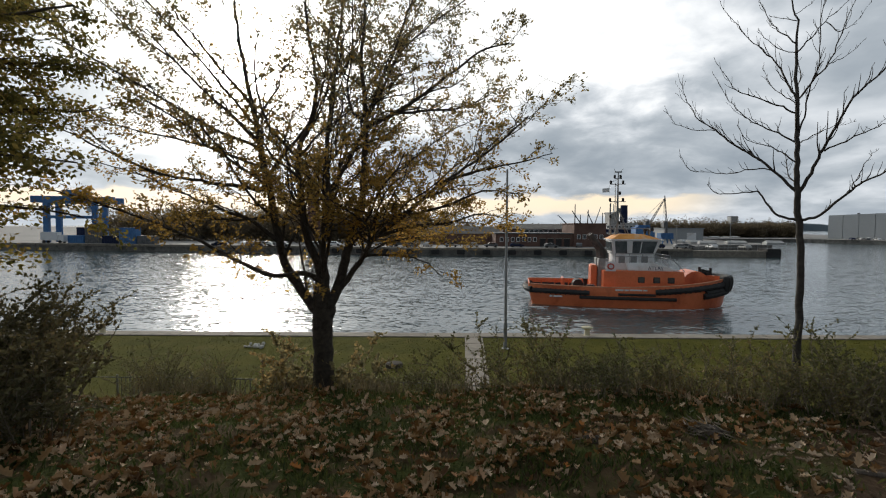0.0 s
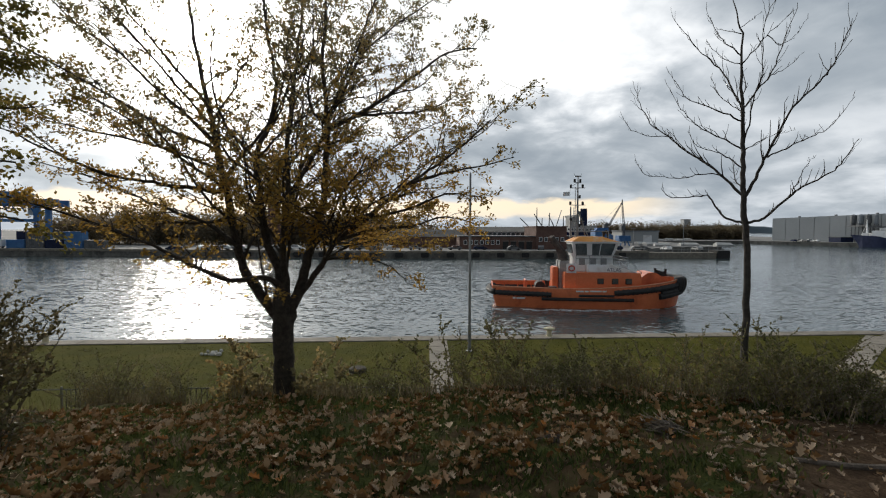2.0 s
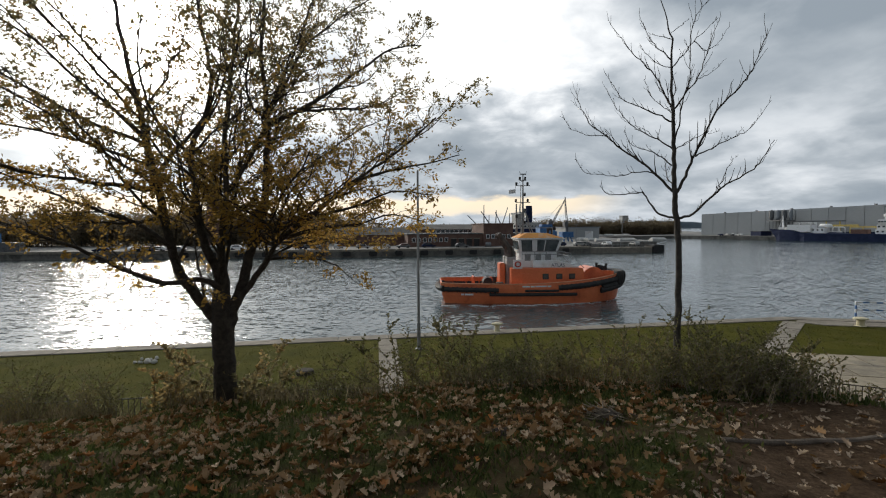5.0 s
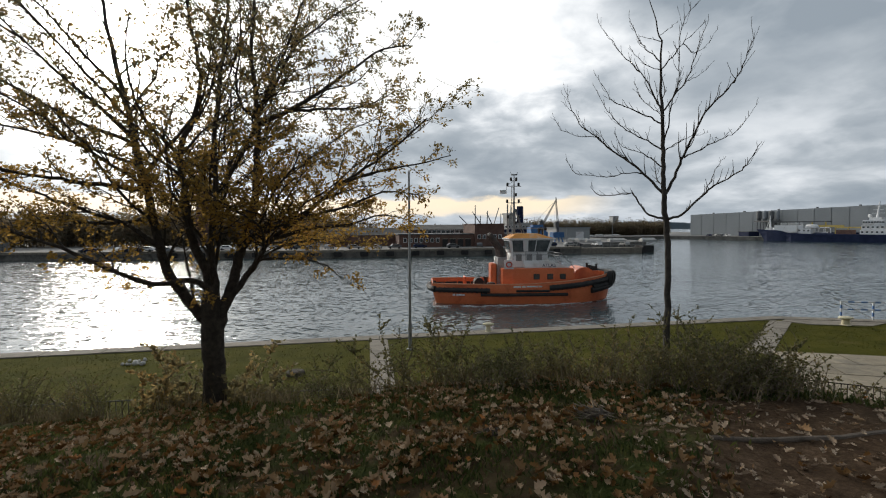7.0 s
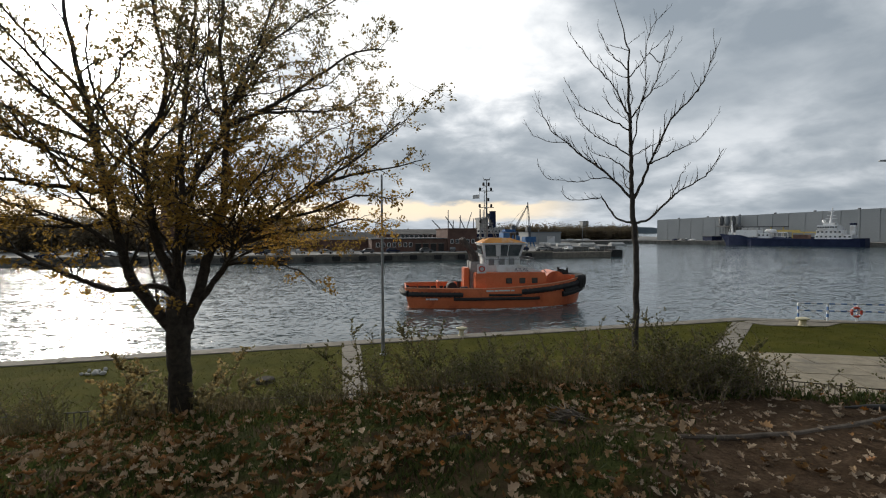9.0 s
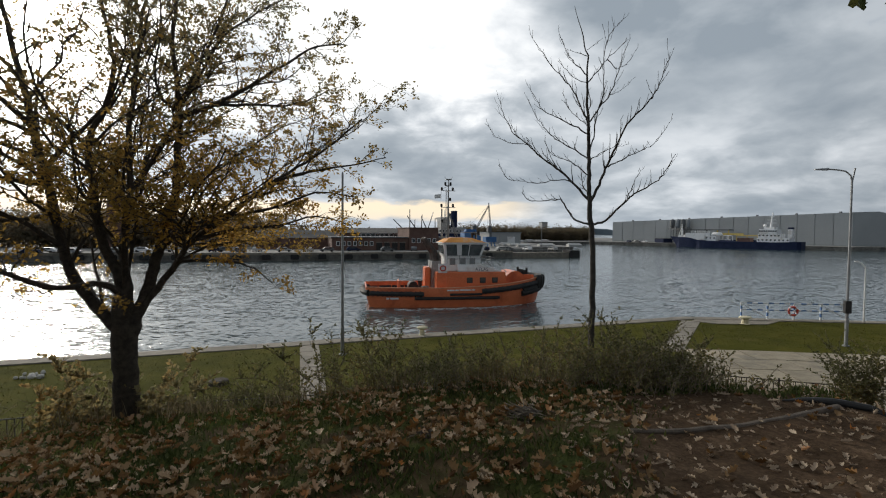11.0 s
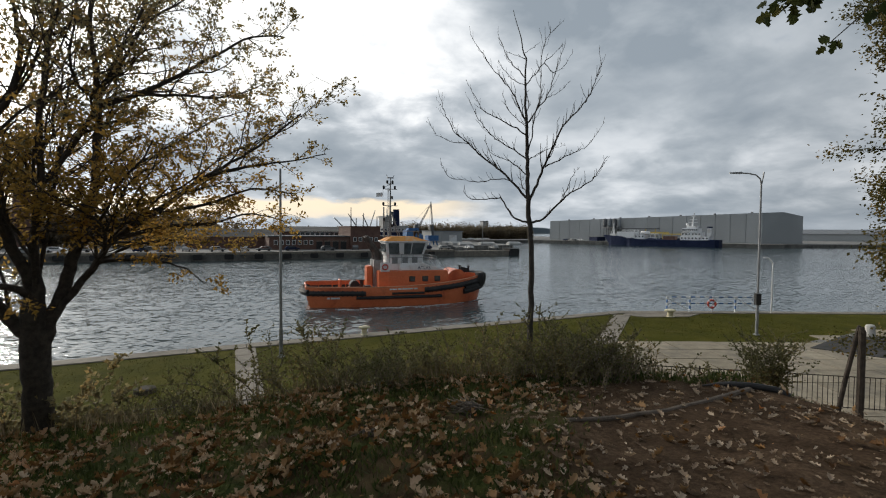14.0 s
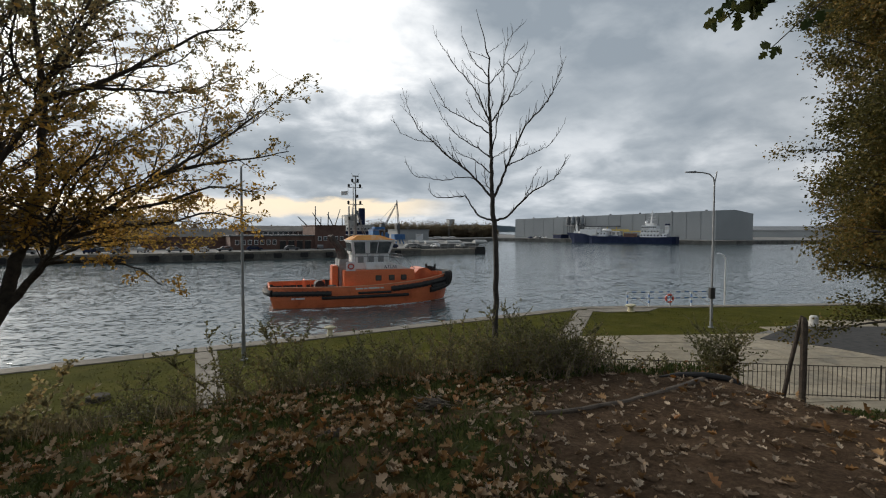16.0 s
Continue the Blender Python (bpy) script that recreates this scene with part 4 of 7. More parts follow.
def overhead_limb():
    """A tree behind the viewer sends one thin limb over the slope."""
    rng = random.Random(9)
    t = thing("poplar_tree", "tree with a thin overhanging limb of dark leaves", "tree", pose(*on_spot(5.6, -2.2)))
    part("trunk", Geo().tube([(0, 0, -0.3), (0.02, 0, 1.5), (0, 0.03, 3.2), (0.02, 0, 5.5)], [0.2, 0.16, 0.13, 0.06], 12), M_BARK, t, smooth=True)
    limb, lp = Geo(), []
    pts, rad = grow((0, 0.02, 4.15), 131.5, -4, -22, 4.75, 0.035, 0.006, rng, 0.03, 14)
    limb.tube(pts, rad, 7, cap=False)
    for k, ln, da in ((13, 0.14, 40), (14, 0.18, 10), (14, 0.13, 45)):
        q, qr = grow(pts[k], 133 + da, -5, -40, ln, 0.006, 0.002, rng, 0.08, 6)
        limb.tube(q, qr, 5, cap=False)
        for a in q[2:]:
            for _ in range(4):
                lp.append((a + Vector((rng.gauss(0, 0.03), rng.gauss(0, 0.03), rng.gauss(0, 0.025))), Vector((rng.gauss(0, 0.7), rng.gauss(0, 0.7), -0.5))))
    # a short lower twig carries one more spray
    end = Vector((2.61, 1.25, 7.55)) - t.location
    q = [pts[11].lerp(end, k / 6) + Vector((0, 0, 0.10 * math.sin(k / 6 * math.pi))) for k in range(7)]
    limb.tube(q, [0.006 - 0.0006 * k for k in range(7)], 5, cap=False)
    for a in q[-2:]:
        for _ in range(4):
            lp.append((a + Vector((rng.gauss(0, 0.025), rng.gauss(0, 0.025), rng.gauss(0, 0.02))), Vector((rng.gauss(0, 0.7), rng.gauss(0, 0.7), -0.6))))
    part("overhanging_limb", limb, M_BARK2, t, smooth=True)
    nr = np.random.default_rng(9)
    c = new("leaf_sprays", cloud_mesh("leaf_sprays", [p for p, d in lp], [d for p, d in lp], nr.uniform(0.045, 0.075, len(lp)), 0.42, M_GREENLEAF, template=broad_leaf(), rng=nr))
    c.parent = t


def on_spot(x, y):
    return (x, y, height(x, y))


overhead_limb()

# ---- far bank: pier, sheds, ships, cranes, woods ----


def jetty():
    j = thing("jetty", "pale low concrete jetty with a dark timber dolphin", "jetty")
    part("deck", Geo().box(72, 138.6, -1.9, 93.5, 142.5, 0.25), M_CONC, j, bevel=0.05)
    for i in range(8):
        part("support_post", Geo().tube([(73.5 + i * 2.7, 139.3, -4), (73.5 + i * 2.7, 139.3, -0.5)], 0.3, 8), M_QUAY, j)
    part("dolphin", Geo().box(93.2, 138.0, -3.5, 97.2, 142.5, 0.9), M_DARK, j, "black timber dolphin", bevel=0.15)
    for i in range(9):
        part("rail_post", Geo().tube([(72.5 + i * 2.9, 141.9, 0.25), (72.5 + i * 2.9, 141.9, 1.9)], 0.09, 6), M_STEEL, j)
    part("rail", Geo().tube([(72.3, 141.9, 1.9), (96, 141.9, 1.9)], 0.08, 6), M_STEEL, j)
    part("lower_rail", Geo().tube([(72.3, 141.9, 1.1), (96, 141.9, 1.1)], 0.06, 6), M_STEEL, j)


jetty()
for i in range(16):
    x = -46 + i * 7.3
    f = thing("tyre_fender", "black rubber fender hung on the stained quay wall", "fender", pose(x, 137.0 if x < 0 else 136.95 + x * 0.0208, -0.3), group="fenders on the quay wall")
    if x < 0:
        f.location.y = 137 - x * 0.137
    part("pad", Geo().box(-1.1, -0.75, -0.8, 1.1, -0.36, 0.55), M_DARK, f, bevel=0.15)


def window_row(parent, x0, x1, y, z0, z1, n, m=None, gap=0.35, material=None, frame_mat=None):
    w = (x1 - x0) / n
    for i in range(n):
        a, b = x0 + i * w + w * gap / 2, x0 + (i + 1) * w - w * gap / 2
        p = part("window", Geo().box(a - 0.12, y - 0.10, z0 - 0.12, b + 0.12, y + 0.05, z1 + 0.12), frame_mat or M_WHITE, parent)
        part("pane", Geo().box(a, y - 0.14, z0, b, y - 0.08, z1), material or M_GLASS, p)


def brick_works():
    b = thing("brick_warehouse", "long low red-brick quayside warehouse with a taller block", "warehouse")
    part("wall", Geo().box(17, 155, FAR_Z, 61, 172, 4.6), M_BRICK, b)
    part("tower_block", Geo().box(42, 154.2, FAR_Z, 52.2, 170, 7.9), M_BRICK, b)
    part("roof", Geo().box(16.6, 154.7, 4.6, 41.9, 172.4, 4.95), M_GREY, b)
    part("roof", Geo().box(52.3, 154.7, 4.6, 61.4, 172.4, 4.95), M_GREY, b)
    part("parapet", Geo().box(41.8, 154.0, 7.9, 52.4, 170.2, 8.15), M_BRICK, b)
    # black slabs stand in for the shade inside the door openings
    for i in range(4):
        d = part("door", Geo().box(31.2 + i * 2.6, 154.86, FAR_Z, 33.0 + i * 2.6, 155.1, 3.1), M_DARK, b, "dark opening of a loading door")
        part("frame", Geo().box(31.0 + i * 2.6, 154.9, 3.1, 33.2 + i * 2.6, 155.1, 3.35), M_CONC, d)
    window_row(b, 42.6, 51.6, 154.2, 3.2, 4.4, 5, gap=0.5)
    window_row(b, 18, 30.5, 155, 2.2, 3.4, 7, gap=0.5)
    window_row(b, 53, 60.5, 155, 2.2, 3.4, 4, gap=0.5)
    c = thing("long_shed", "grey-roofed shed with a band of white windows", "shed")
    part("wall", Geo().box(22, 176, FAR_Z, 48, 196, 6.2), M_BRICK, c)
    g = Geo().add([(21.6, 175.6, 6.2), (48.4, 175.6, 6.2), (48.4, 196.4, 6.2), (21.6, 196.4, 6.2), (21.6, 186, 8.1), (48.4, 186, 8.1)], [(0, 1, 5, 4), (2, 3, 4, 5), (1, 2, 5), (3, 0, 4), (3, 2, 1, 0)])
    part("roof", g, M_DULLROOF, c)
    window_row(c, 28, 47, 176, 4.9, 5.9, 11, gap=0.25)
    e = thing("pitched_shed", "dull grey pitched-roof store", "shed")
    part("wall", Geo().box(-6, 168, FAR_Z, 20, 184, 4.4), M_BRICK, e)
    part("roof", Geo().add([(-6.4, 167.6, 4.4), (20.4, 167.6, 4.4), (20.4, 184.4, 4.4), (-6.4, 184.4, 4.4), (-6.4, 176, 7.0), (20.4, 176, 7.0)], [(0, 1, 5, 4), (2, 3, 4, 5), (1, 2, 5), (3, 0, 4), (3, 2, 1, 0)]), M_DULLROOF, e)


brick_works()


def yard_clutter():
    rng = random.Random(8)
    paints = [M_WHITE, M_GREY, M_NAVY, M_CANVAS, M_GREY, M_STEEL]
    spots = [(rng.uniform(-70, 90), rng.uniform(141.5, 150)) for _ in range(30)] + [(rng.uniform(232, 262), rng.uniform(268, 284)) for _ in range(7)]
    for i, (x, y) in enumerate(spots):
        if 90 < x < 100:
            continue
        c = thing("parked_car", ("white", "grey", "dark blue", "pale grey", "dark grey", "silver")[i % 6] + " car parked on the far quay", "car", pose(x, y, FAR_Z, 0, 0, rng.choice((0, 180, 90, 75))), group="cars parked on the far quay")
        body = Geo().loft([[(p, s * 0.88, z) for p, z in ((-2.1, 0.35), (2.1, 0.35), (2.1, 0.75), (1.2, 0.9), (0.6, 1.4), (-1.3, 1.42), (-2.0, 0.95))] for s in (-1, 1)])
        part("body", body, paints[i % 6], c, bevel=0.06)
        for sx in (-1.3, 1.3):
            for sy in (-0.82, 0.82):
                part("wheel", Geo().tube([(sx, sy - 0.1, 0.32), (sx, sy + 0.1, 0.32)], 0.32, 10), M_DARK, c)
        part("side_window", Geo().box(-1.2, -0.9, 0.95, 0.7, 0.9, 1.32), M_GLASS, c)
    for i in range(11):
        x, y = rng.uniform(98, 126), rng.uniform(182, 198)
        if i > 5:
            x, y = rng.uniform(160, 215), rng.uniform(300, 315)
        s = rng.uniform(0.9, 1.9)
        t = thing("store_tent", "pale canvas store tent on the far yard", "tent", pose(x, y, FAR_Z, 0, 0, rng.uniform(-20, 20)), group="tents and covered boats on the yard")
        part("cover", Geo().add([(-3, -2, 0), (3, -2, 0), (3, 2, 0), (-3, 2, 0), (-3, -2, s * 0.5), (3, -2, s * 0.5), (3, 2, s * 0.5), (-3, 2, s * 0.5), (-2.6, 0, s), (2.6, 0, s * 0.95)], [(0, 1, 5, 4), (1, 2, 6, 5), (2, 3, 7, 6), (3, 0, 4, 7), (4, 5, 9, 8), (6, 7, 8, 9), (5, 6, 9), (7, 4, 8)]), rng.choice((M_CANVAS, M_ROPE, M_CANVAS)), t)
    for i in range(12):
        x = -110 + i * 19 + rng.uniform(-5, 5)
        z = rng.uniform(6, 9.5)
        p = thing("yard_lamp", "thin grey lamp mast on the far yard", "lamp mast", pose(x, rng.uniform(160, 200), FAR_Z), group="lamp masts on the far yard")
        part("mast", Geo().tube([(0, 0, 0), (0, 0, z)], [0.14, 0.08], 6), M_STEEL, p)
        part("head", Geo().box(-0.8, -0.2, z, 0.8, 0.2, z + 0.18), M_STEEL, p)


yard_clutter()


def docked_freighter():
    s = thing("cargo_ship", "white ship superstructure with a dark blue funnel behind the sheds", "ship", pose(0, 0, 0))
    hull = Geo().loft([[(x, 240 + w, z) for x, w in ((54, -0.5), (60, -6), (96, -6), (99, 0), (96, 6), (60, 6))] for z in (-1, 6)])
    part("hull", hull, M_NAVY, s)
    part("deckhouse", Geo().box(81, 235, 6, 95, 245, 9.3), M_CANVAS, s, bevel=0.1)
    part("bridge", Geo().box(82, 235.5, 9.3, 86, 244.5, 13.6), M_CANVAS, s, bevel=0.1)
    part("wing", Geo().box(82.2, 233, 13.6, 85, 247, 14.5), M_CANVAS, s, bevel=0.1)
    part("funnel", Geo().loft([[(88.6 + r * math.cos(a), 236.5 + r * math.sin(a) * 0.8, z) for a in [k * math.pi / 6 for k in range(12)]] for r, z in ((1.9, 9), (1.7, 17.8))]), M_NAVY, s, "dark blue funnel")
    part("mast", Geo().tube([(84, 238, 14), (84, 238, 18.5)], [0.35, 0.15], 6), M_WHITE, s)
    window_row(s, 79.5, 94.5, 235, 6.8, 7.8, 8, gap=0.5)
    for x, z, dx, dz in ((64.5, 6, 0, 12.2), (67, 6, 0.2, 7), (70, 6, -7, 9), (64, 6, -8, 7), (70.5, 6, 0.5, 9.5), (73, 6, 4, 11), (75, 6, -4.5, 8.5), (78, 6, 0, 8.0)):
        part("derrick", Geo().tube([(x, 236, z - 1), (x + dx, 236, z + dz)], [0.36, 0.2], 6), M_STEEL, s)


docked_freighter()


def harbour_crane(x, y, jib, top, label, body_w, body_h, slim=1.0):
    c = thing("harbour_crane", label, "crane", pose(x, y, FAR_Z), group="harbour cranes")
    for a in (-1, 1):
        for b in (-1, 1):
            part("leg", Geo().tube([(a * 1.9, b * 1.9, 0), (a * 1.3, b * 1.3, 2.2)], 0.28, 6), M_BLUE, c)
    part("portal", Geo().box(-2.4, -2.2, 1.9, 2.4, 2.2, 2.6), M_BLUE, c, bevel=0.08)
    part("machine_house", Geo().box(-body_w / 2, -1.8, 2.6, body_w / 2, 1.8, 2.6 + body_h), M_BLUE, c, bevel=0.1)
    part("tower", Geo().tube([(0.4, 0, 2.6 + body_h), (0.4, 0, 2.6 + body_h + 5)], [0.55, 0.4], 8), M_GREY, c)
    part("cab", Geo().box(-1.2, -1.2, 2.6 + body_h + 2.2, 0.4, 1.0, 2.6 + body_h + 4.2), M_GREY, c, bevel=0.08)
    foot = Vector((0.4, 0, 2.6 + body_h + 2.4))
    tip = Vector((jib, 0, top))
    side = (tip - foot).normalized().cross(Vector((0, 1, 0))) * 0.4
    for s in (-1, 1):
        part("jib_chord", Geo().tube([foot + side * s, tip + side * s * 0.3], [0.16 * slim, 0.10 * slim], 5), M_GREY, c)
    lace = Geo()
    n = 9
    for i in range(n):
        a, b = foot.lerp(tip, i / n), foot.lerp(tip, (i + 1) / n)
        ka, kb = 1 - 0.7 * i / n, 1 - 0.7 * (i + 1) / n
        lace.tube([a + side * ka, b - side * kb], 0.06, 4)
        lace.tube([a - side * ka, b + side * kb], 0.06, 4)
    part("jib_lattice", lace, M_GREY, c)
    part("hoist_rope", Geo().tube([tip, foot + Vector((-1.5, 0, 3.2))], 0.05, 4), M_GREY, c)
    return c


harbour_crane(80.5, 190, 6.8, 18.0, "blue harbour crane with a raised lattice jib", 4.6, 1.9)
harbour_crane(88.6, 192, -0.6, 19.0, "blue harbour crane with a steep grey jib", 5.0, 1.6)
hopper = thing("blue_hopper", "bright blue steel hopper house by the cranes", "hopper", pose(77.2, 187, FAR_Z))
part("house", Geo().box(-3.3, -2.5, 1.6, 3.3, 2.5, 6.4), M_BLUE, hopper, bevel=0.1)
part("roof", Geo().box(-2.2, -1.6, 6.4, 2.4, 1.6, 7.3), M_BLUE, hopper, bevel=0.1)
for sx in (-3, 3):
    for sy in (-2.2, 2.2):
        part("leg", Geo().tube([(sx, sy, 0), (sx, sy, 1.6)], 0.2, 6), M_BLUE, hopper)
shed = thing("grey_shed", "flat grey sheet-metal shed near the woods", "shed")
part("wall", Geo().box(108, 235, FAR_Z, 127, 250, 6.4), M_HALL, shed)
part("roof", Geo().box(107.5, 234.5, 6.4, 127.5, 250.5, 6.9), M_HALLROOF, shed, bevel=0.05)
part("door", Geo().box(119, 234.9, FAR_Z, 123.5, 235.1, 4.5), M_WHITE, shed)


def gantry():
    """Blue portal crane on the far quay."""
    g = thing("portal_crane", "tall blue portal crane on the far quay", "crane", pose(-128.5, 170, FAR_Z, 0, 0, 14))
    g.scale = (0.85, 1.0, 1.0)
    for sx in (-9, 8):
        for sy in (-4, 4):
            part("leg", Geo().box(sx - 0.9, sy - 0.9, 0, sx + 0.9, sy + 0.9, 13.5), M_BLUE, g, bevel=0.1)
        part("sill_beam", Geo().box(sx - 0.8, -5, 1.0, sx + 0.8, 5, 2.2), M_BLUE, g, bevel=0.1)
    for sy in (-4, 4):
        part("main_beam", Geo().box(-14, sy - 0.9, 13.5, 15, sy + 0.9, 15.8), M_BLUE, g, bevel=0.1)
    part("trolley", Geo().box(-3, -5, 15.8, 3, 5, 18), M_BLUE, g, bevel=0.1)
    part("cab", Geo().box(4, -2, 10.5, 7, 1, 13.4), M_WHITE, g, bevel=0.1)
    for k in range(6):
        b = part("brace", Geo().tube([(-8 + k * 2.7, -4, 13.5), (-6.6 + k * 2.7, -4, 11.5)], 0.25, 6), M_BLUE, g)
    part("portal_tie", Geo().box(-9, -4.6, 8.2, 8, -3.6, 9.2), M_BLUE, g, bevel=0.08)
    rng = random.Random(4)
    for i in range(9):
        c = thing("container", ("blue", "grey", "dark blue")[i % 3] + " steel container stacked on the far quay", "container", pose(-121 + (i % 5) * 6.3 + rng.uniform(-0.1, 0.1), 160 + (i // 5) * 4 - (i % 5) * 0.9, FAR_Z, 0, 0, -8), group="containers on the far quay")
        hgt = rng.choice((2.6, 5.2))
        part("box", Geo().box(-3, -1.2, 0, 3, 1.2, hgt), (M_BLUE, M_GREY, M_NAVY)[i % 3], c, bevel=0.06)
        for k in range(9):
            part("rib", Geo().box(-2.8 + k * 0.66, -1.26, 0.15, -2.6 + k * 0.66, -1.2, hgt - 0.15), (M_BLUE, M_GREY, M_NAVY)[i % 3], c)
    v = thing("white_truck", "white box lorry on the far quay", "lorry", pose(-128, 158, FAR_Z, 0, 0, 8))
    part("box", Geo().box(-3, -1.2, 0.9, 2, 1.2, 3.6), M_WHITE, v, bevel=0.06)
    part("cab", Geo().box(2.1, -1.15, 0.5, 3.8, 1.15, 2.7), M_WHITE, v, bevel=0.12)
    for sx in (-2, 2.8):
        for sy in (-1.1, 1.1):
            part("wheel", Geo().tube([(sx, sy - 0.15, 0.5), (sx, sy + 0.15, 0.5)], 0.5, 10), M_DARK, v)


gantry()
stack = thing("brick_chimney", "brown brick tower rising over the far bank", "chimney", pose(-48.5, 181, FAR_Z))
part("shaft", Geo().loft([[(r * math.cos(k * math.pi / 6), r * math.sin(k * math.pi / 6), z) for k in range(12)] for r, z in ((2.6, 0), (2.2, 14), (2.0, 18.6), (2.4, 18.9), (2.4, 20.2), (1.7, 20.4))]), M_BRICK, stack)
part("lantern", Geo().tube([(0, 0, 20.4), (0, 0, 23.0)], [1.2, 0.9], 10), M_BRICK, stack)
part("cap", Geo().tube([(0, 0, 23.0), (0, 0, 24.2)], [1.3, 0.1], 10), M_GREY, stack)


def woods(name, line, depth, top, n, seed, label, leaf=0.8, mat_=None):
    """Far trees as many leaf clumps on thin stems."""
    rng = np.random.default_rng(seed)
    pts, dirs, sizes = [], [], []
    seg = [(Vector(a), Vector(b)) for a, b in zip(line, line[1:])]
    lens = [(b - a).length for a, b in seg]
    stems = Geo()
    for k in range(n):
        r = rng.uniform(0, sum(lens))
        for (a, b), l in zip(seg, lens):
            if r < l:
                break
            r -= l
        p = a.lerp(b, min(r / l, 1)) + Vector((rng.uniform(-depth, depth) * 0.3, rng.uniform(0, depth)))
        h = top * rng.uniform(0.55, 1.04)
        w = h * rng.uniform(0.30, 0.48)
        stems.tube([(p.x, p.y, FAR_Z), (p.x, p.y, h * 0.7)], [0.14, 0.06], 4, cap=False)
        m = 700
        q = rng.normal(size=(m, 3))
        q /= np.linalg.norm(q, axis=1, keepdims=True)
        q *= rng.uniform(0.25, 1.0, (m, 1)) * (1 + 0.3 * np.sin(q[:, :1] * 5 + k) + 0.25 * np.sin(q[:, 2:] * 7 + 2 * k))
        pts.append(q * (w, w, h * 0.5) + (p.x, p.y, FAR_Z + h * 0.46))
        dirs.append(rng.normal(size=(m, 3)) + (0, 0, 0.4))
        sizes.append(rng.uniform(0.6, 1.3, m) * leaf)
    ob = thing(name, label, "woods", kind="stuff")
    part("stems", stems, M_BARK2, ob)
    c = new("foliage", cloud_mesh("foliage", np.concatenate(pts), np.concatenate(dirs), np.concatenate(sizes), 0.42, mat_ or M_WOODS, rng=rng))
    c.parent = ob
    for o in (ob, *ob.children):
        o["kind"] = "stuff"


woods("far_woods", [(120, 300), (175, 322), (262, 345)], 30, 12.5, 260, 2, "brown autumn woods behind the far harbour", 0.75)
woods("bank_woods", [(-135, 196), (-50, 184), (6, 200)], 22, 14.5, 190, 3, "autumn trees along the far bank", 0.85, M_HAZEDWOODS)
woods("low_woods", [(6, 205), (110, 260)], 30, 7.0, 60, 4, "low brown scrub behind the sheds", 1.2)
block = thing("tower_block", "distant pale tower over the woods", "tower", pose(216, 360, 0))
part("wall", Geo().box(-2.5, -2.5, FAR_Z, 2.5, 2.5, 15.4), M_HALL, block)
part("roof", Geo().box(-2.7, -2.7, 15.4, 2.7, 2.7, 15.9), M_GREY, block)


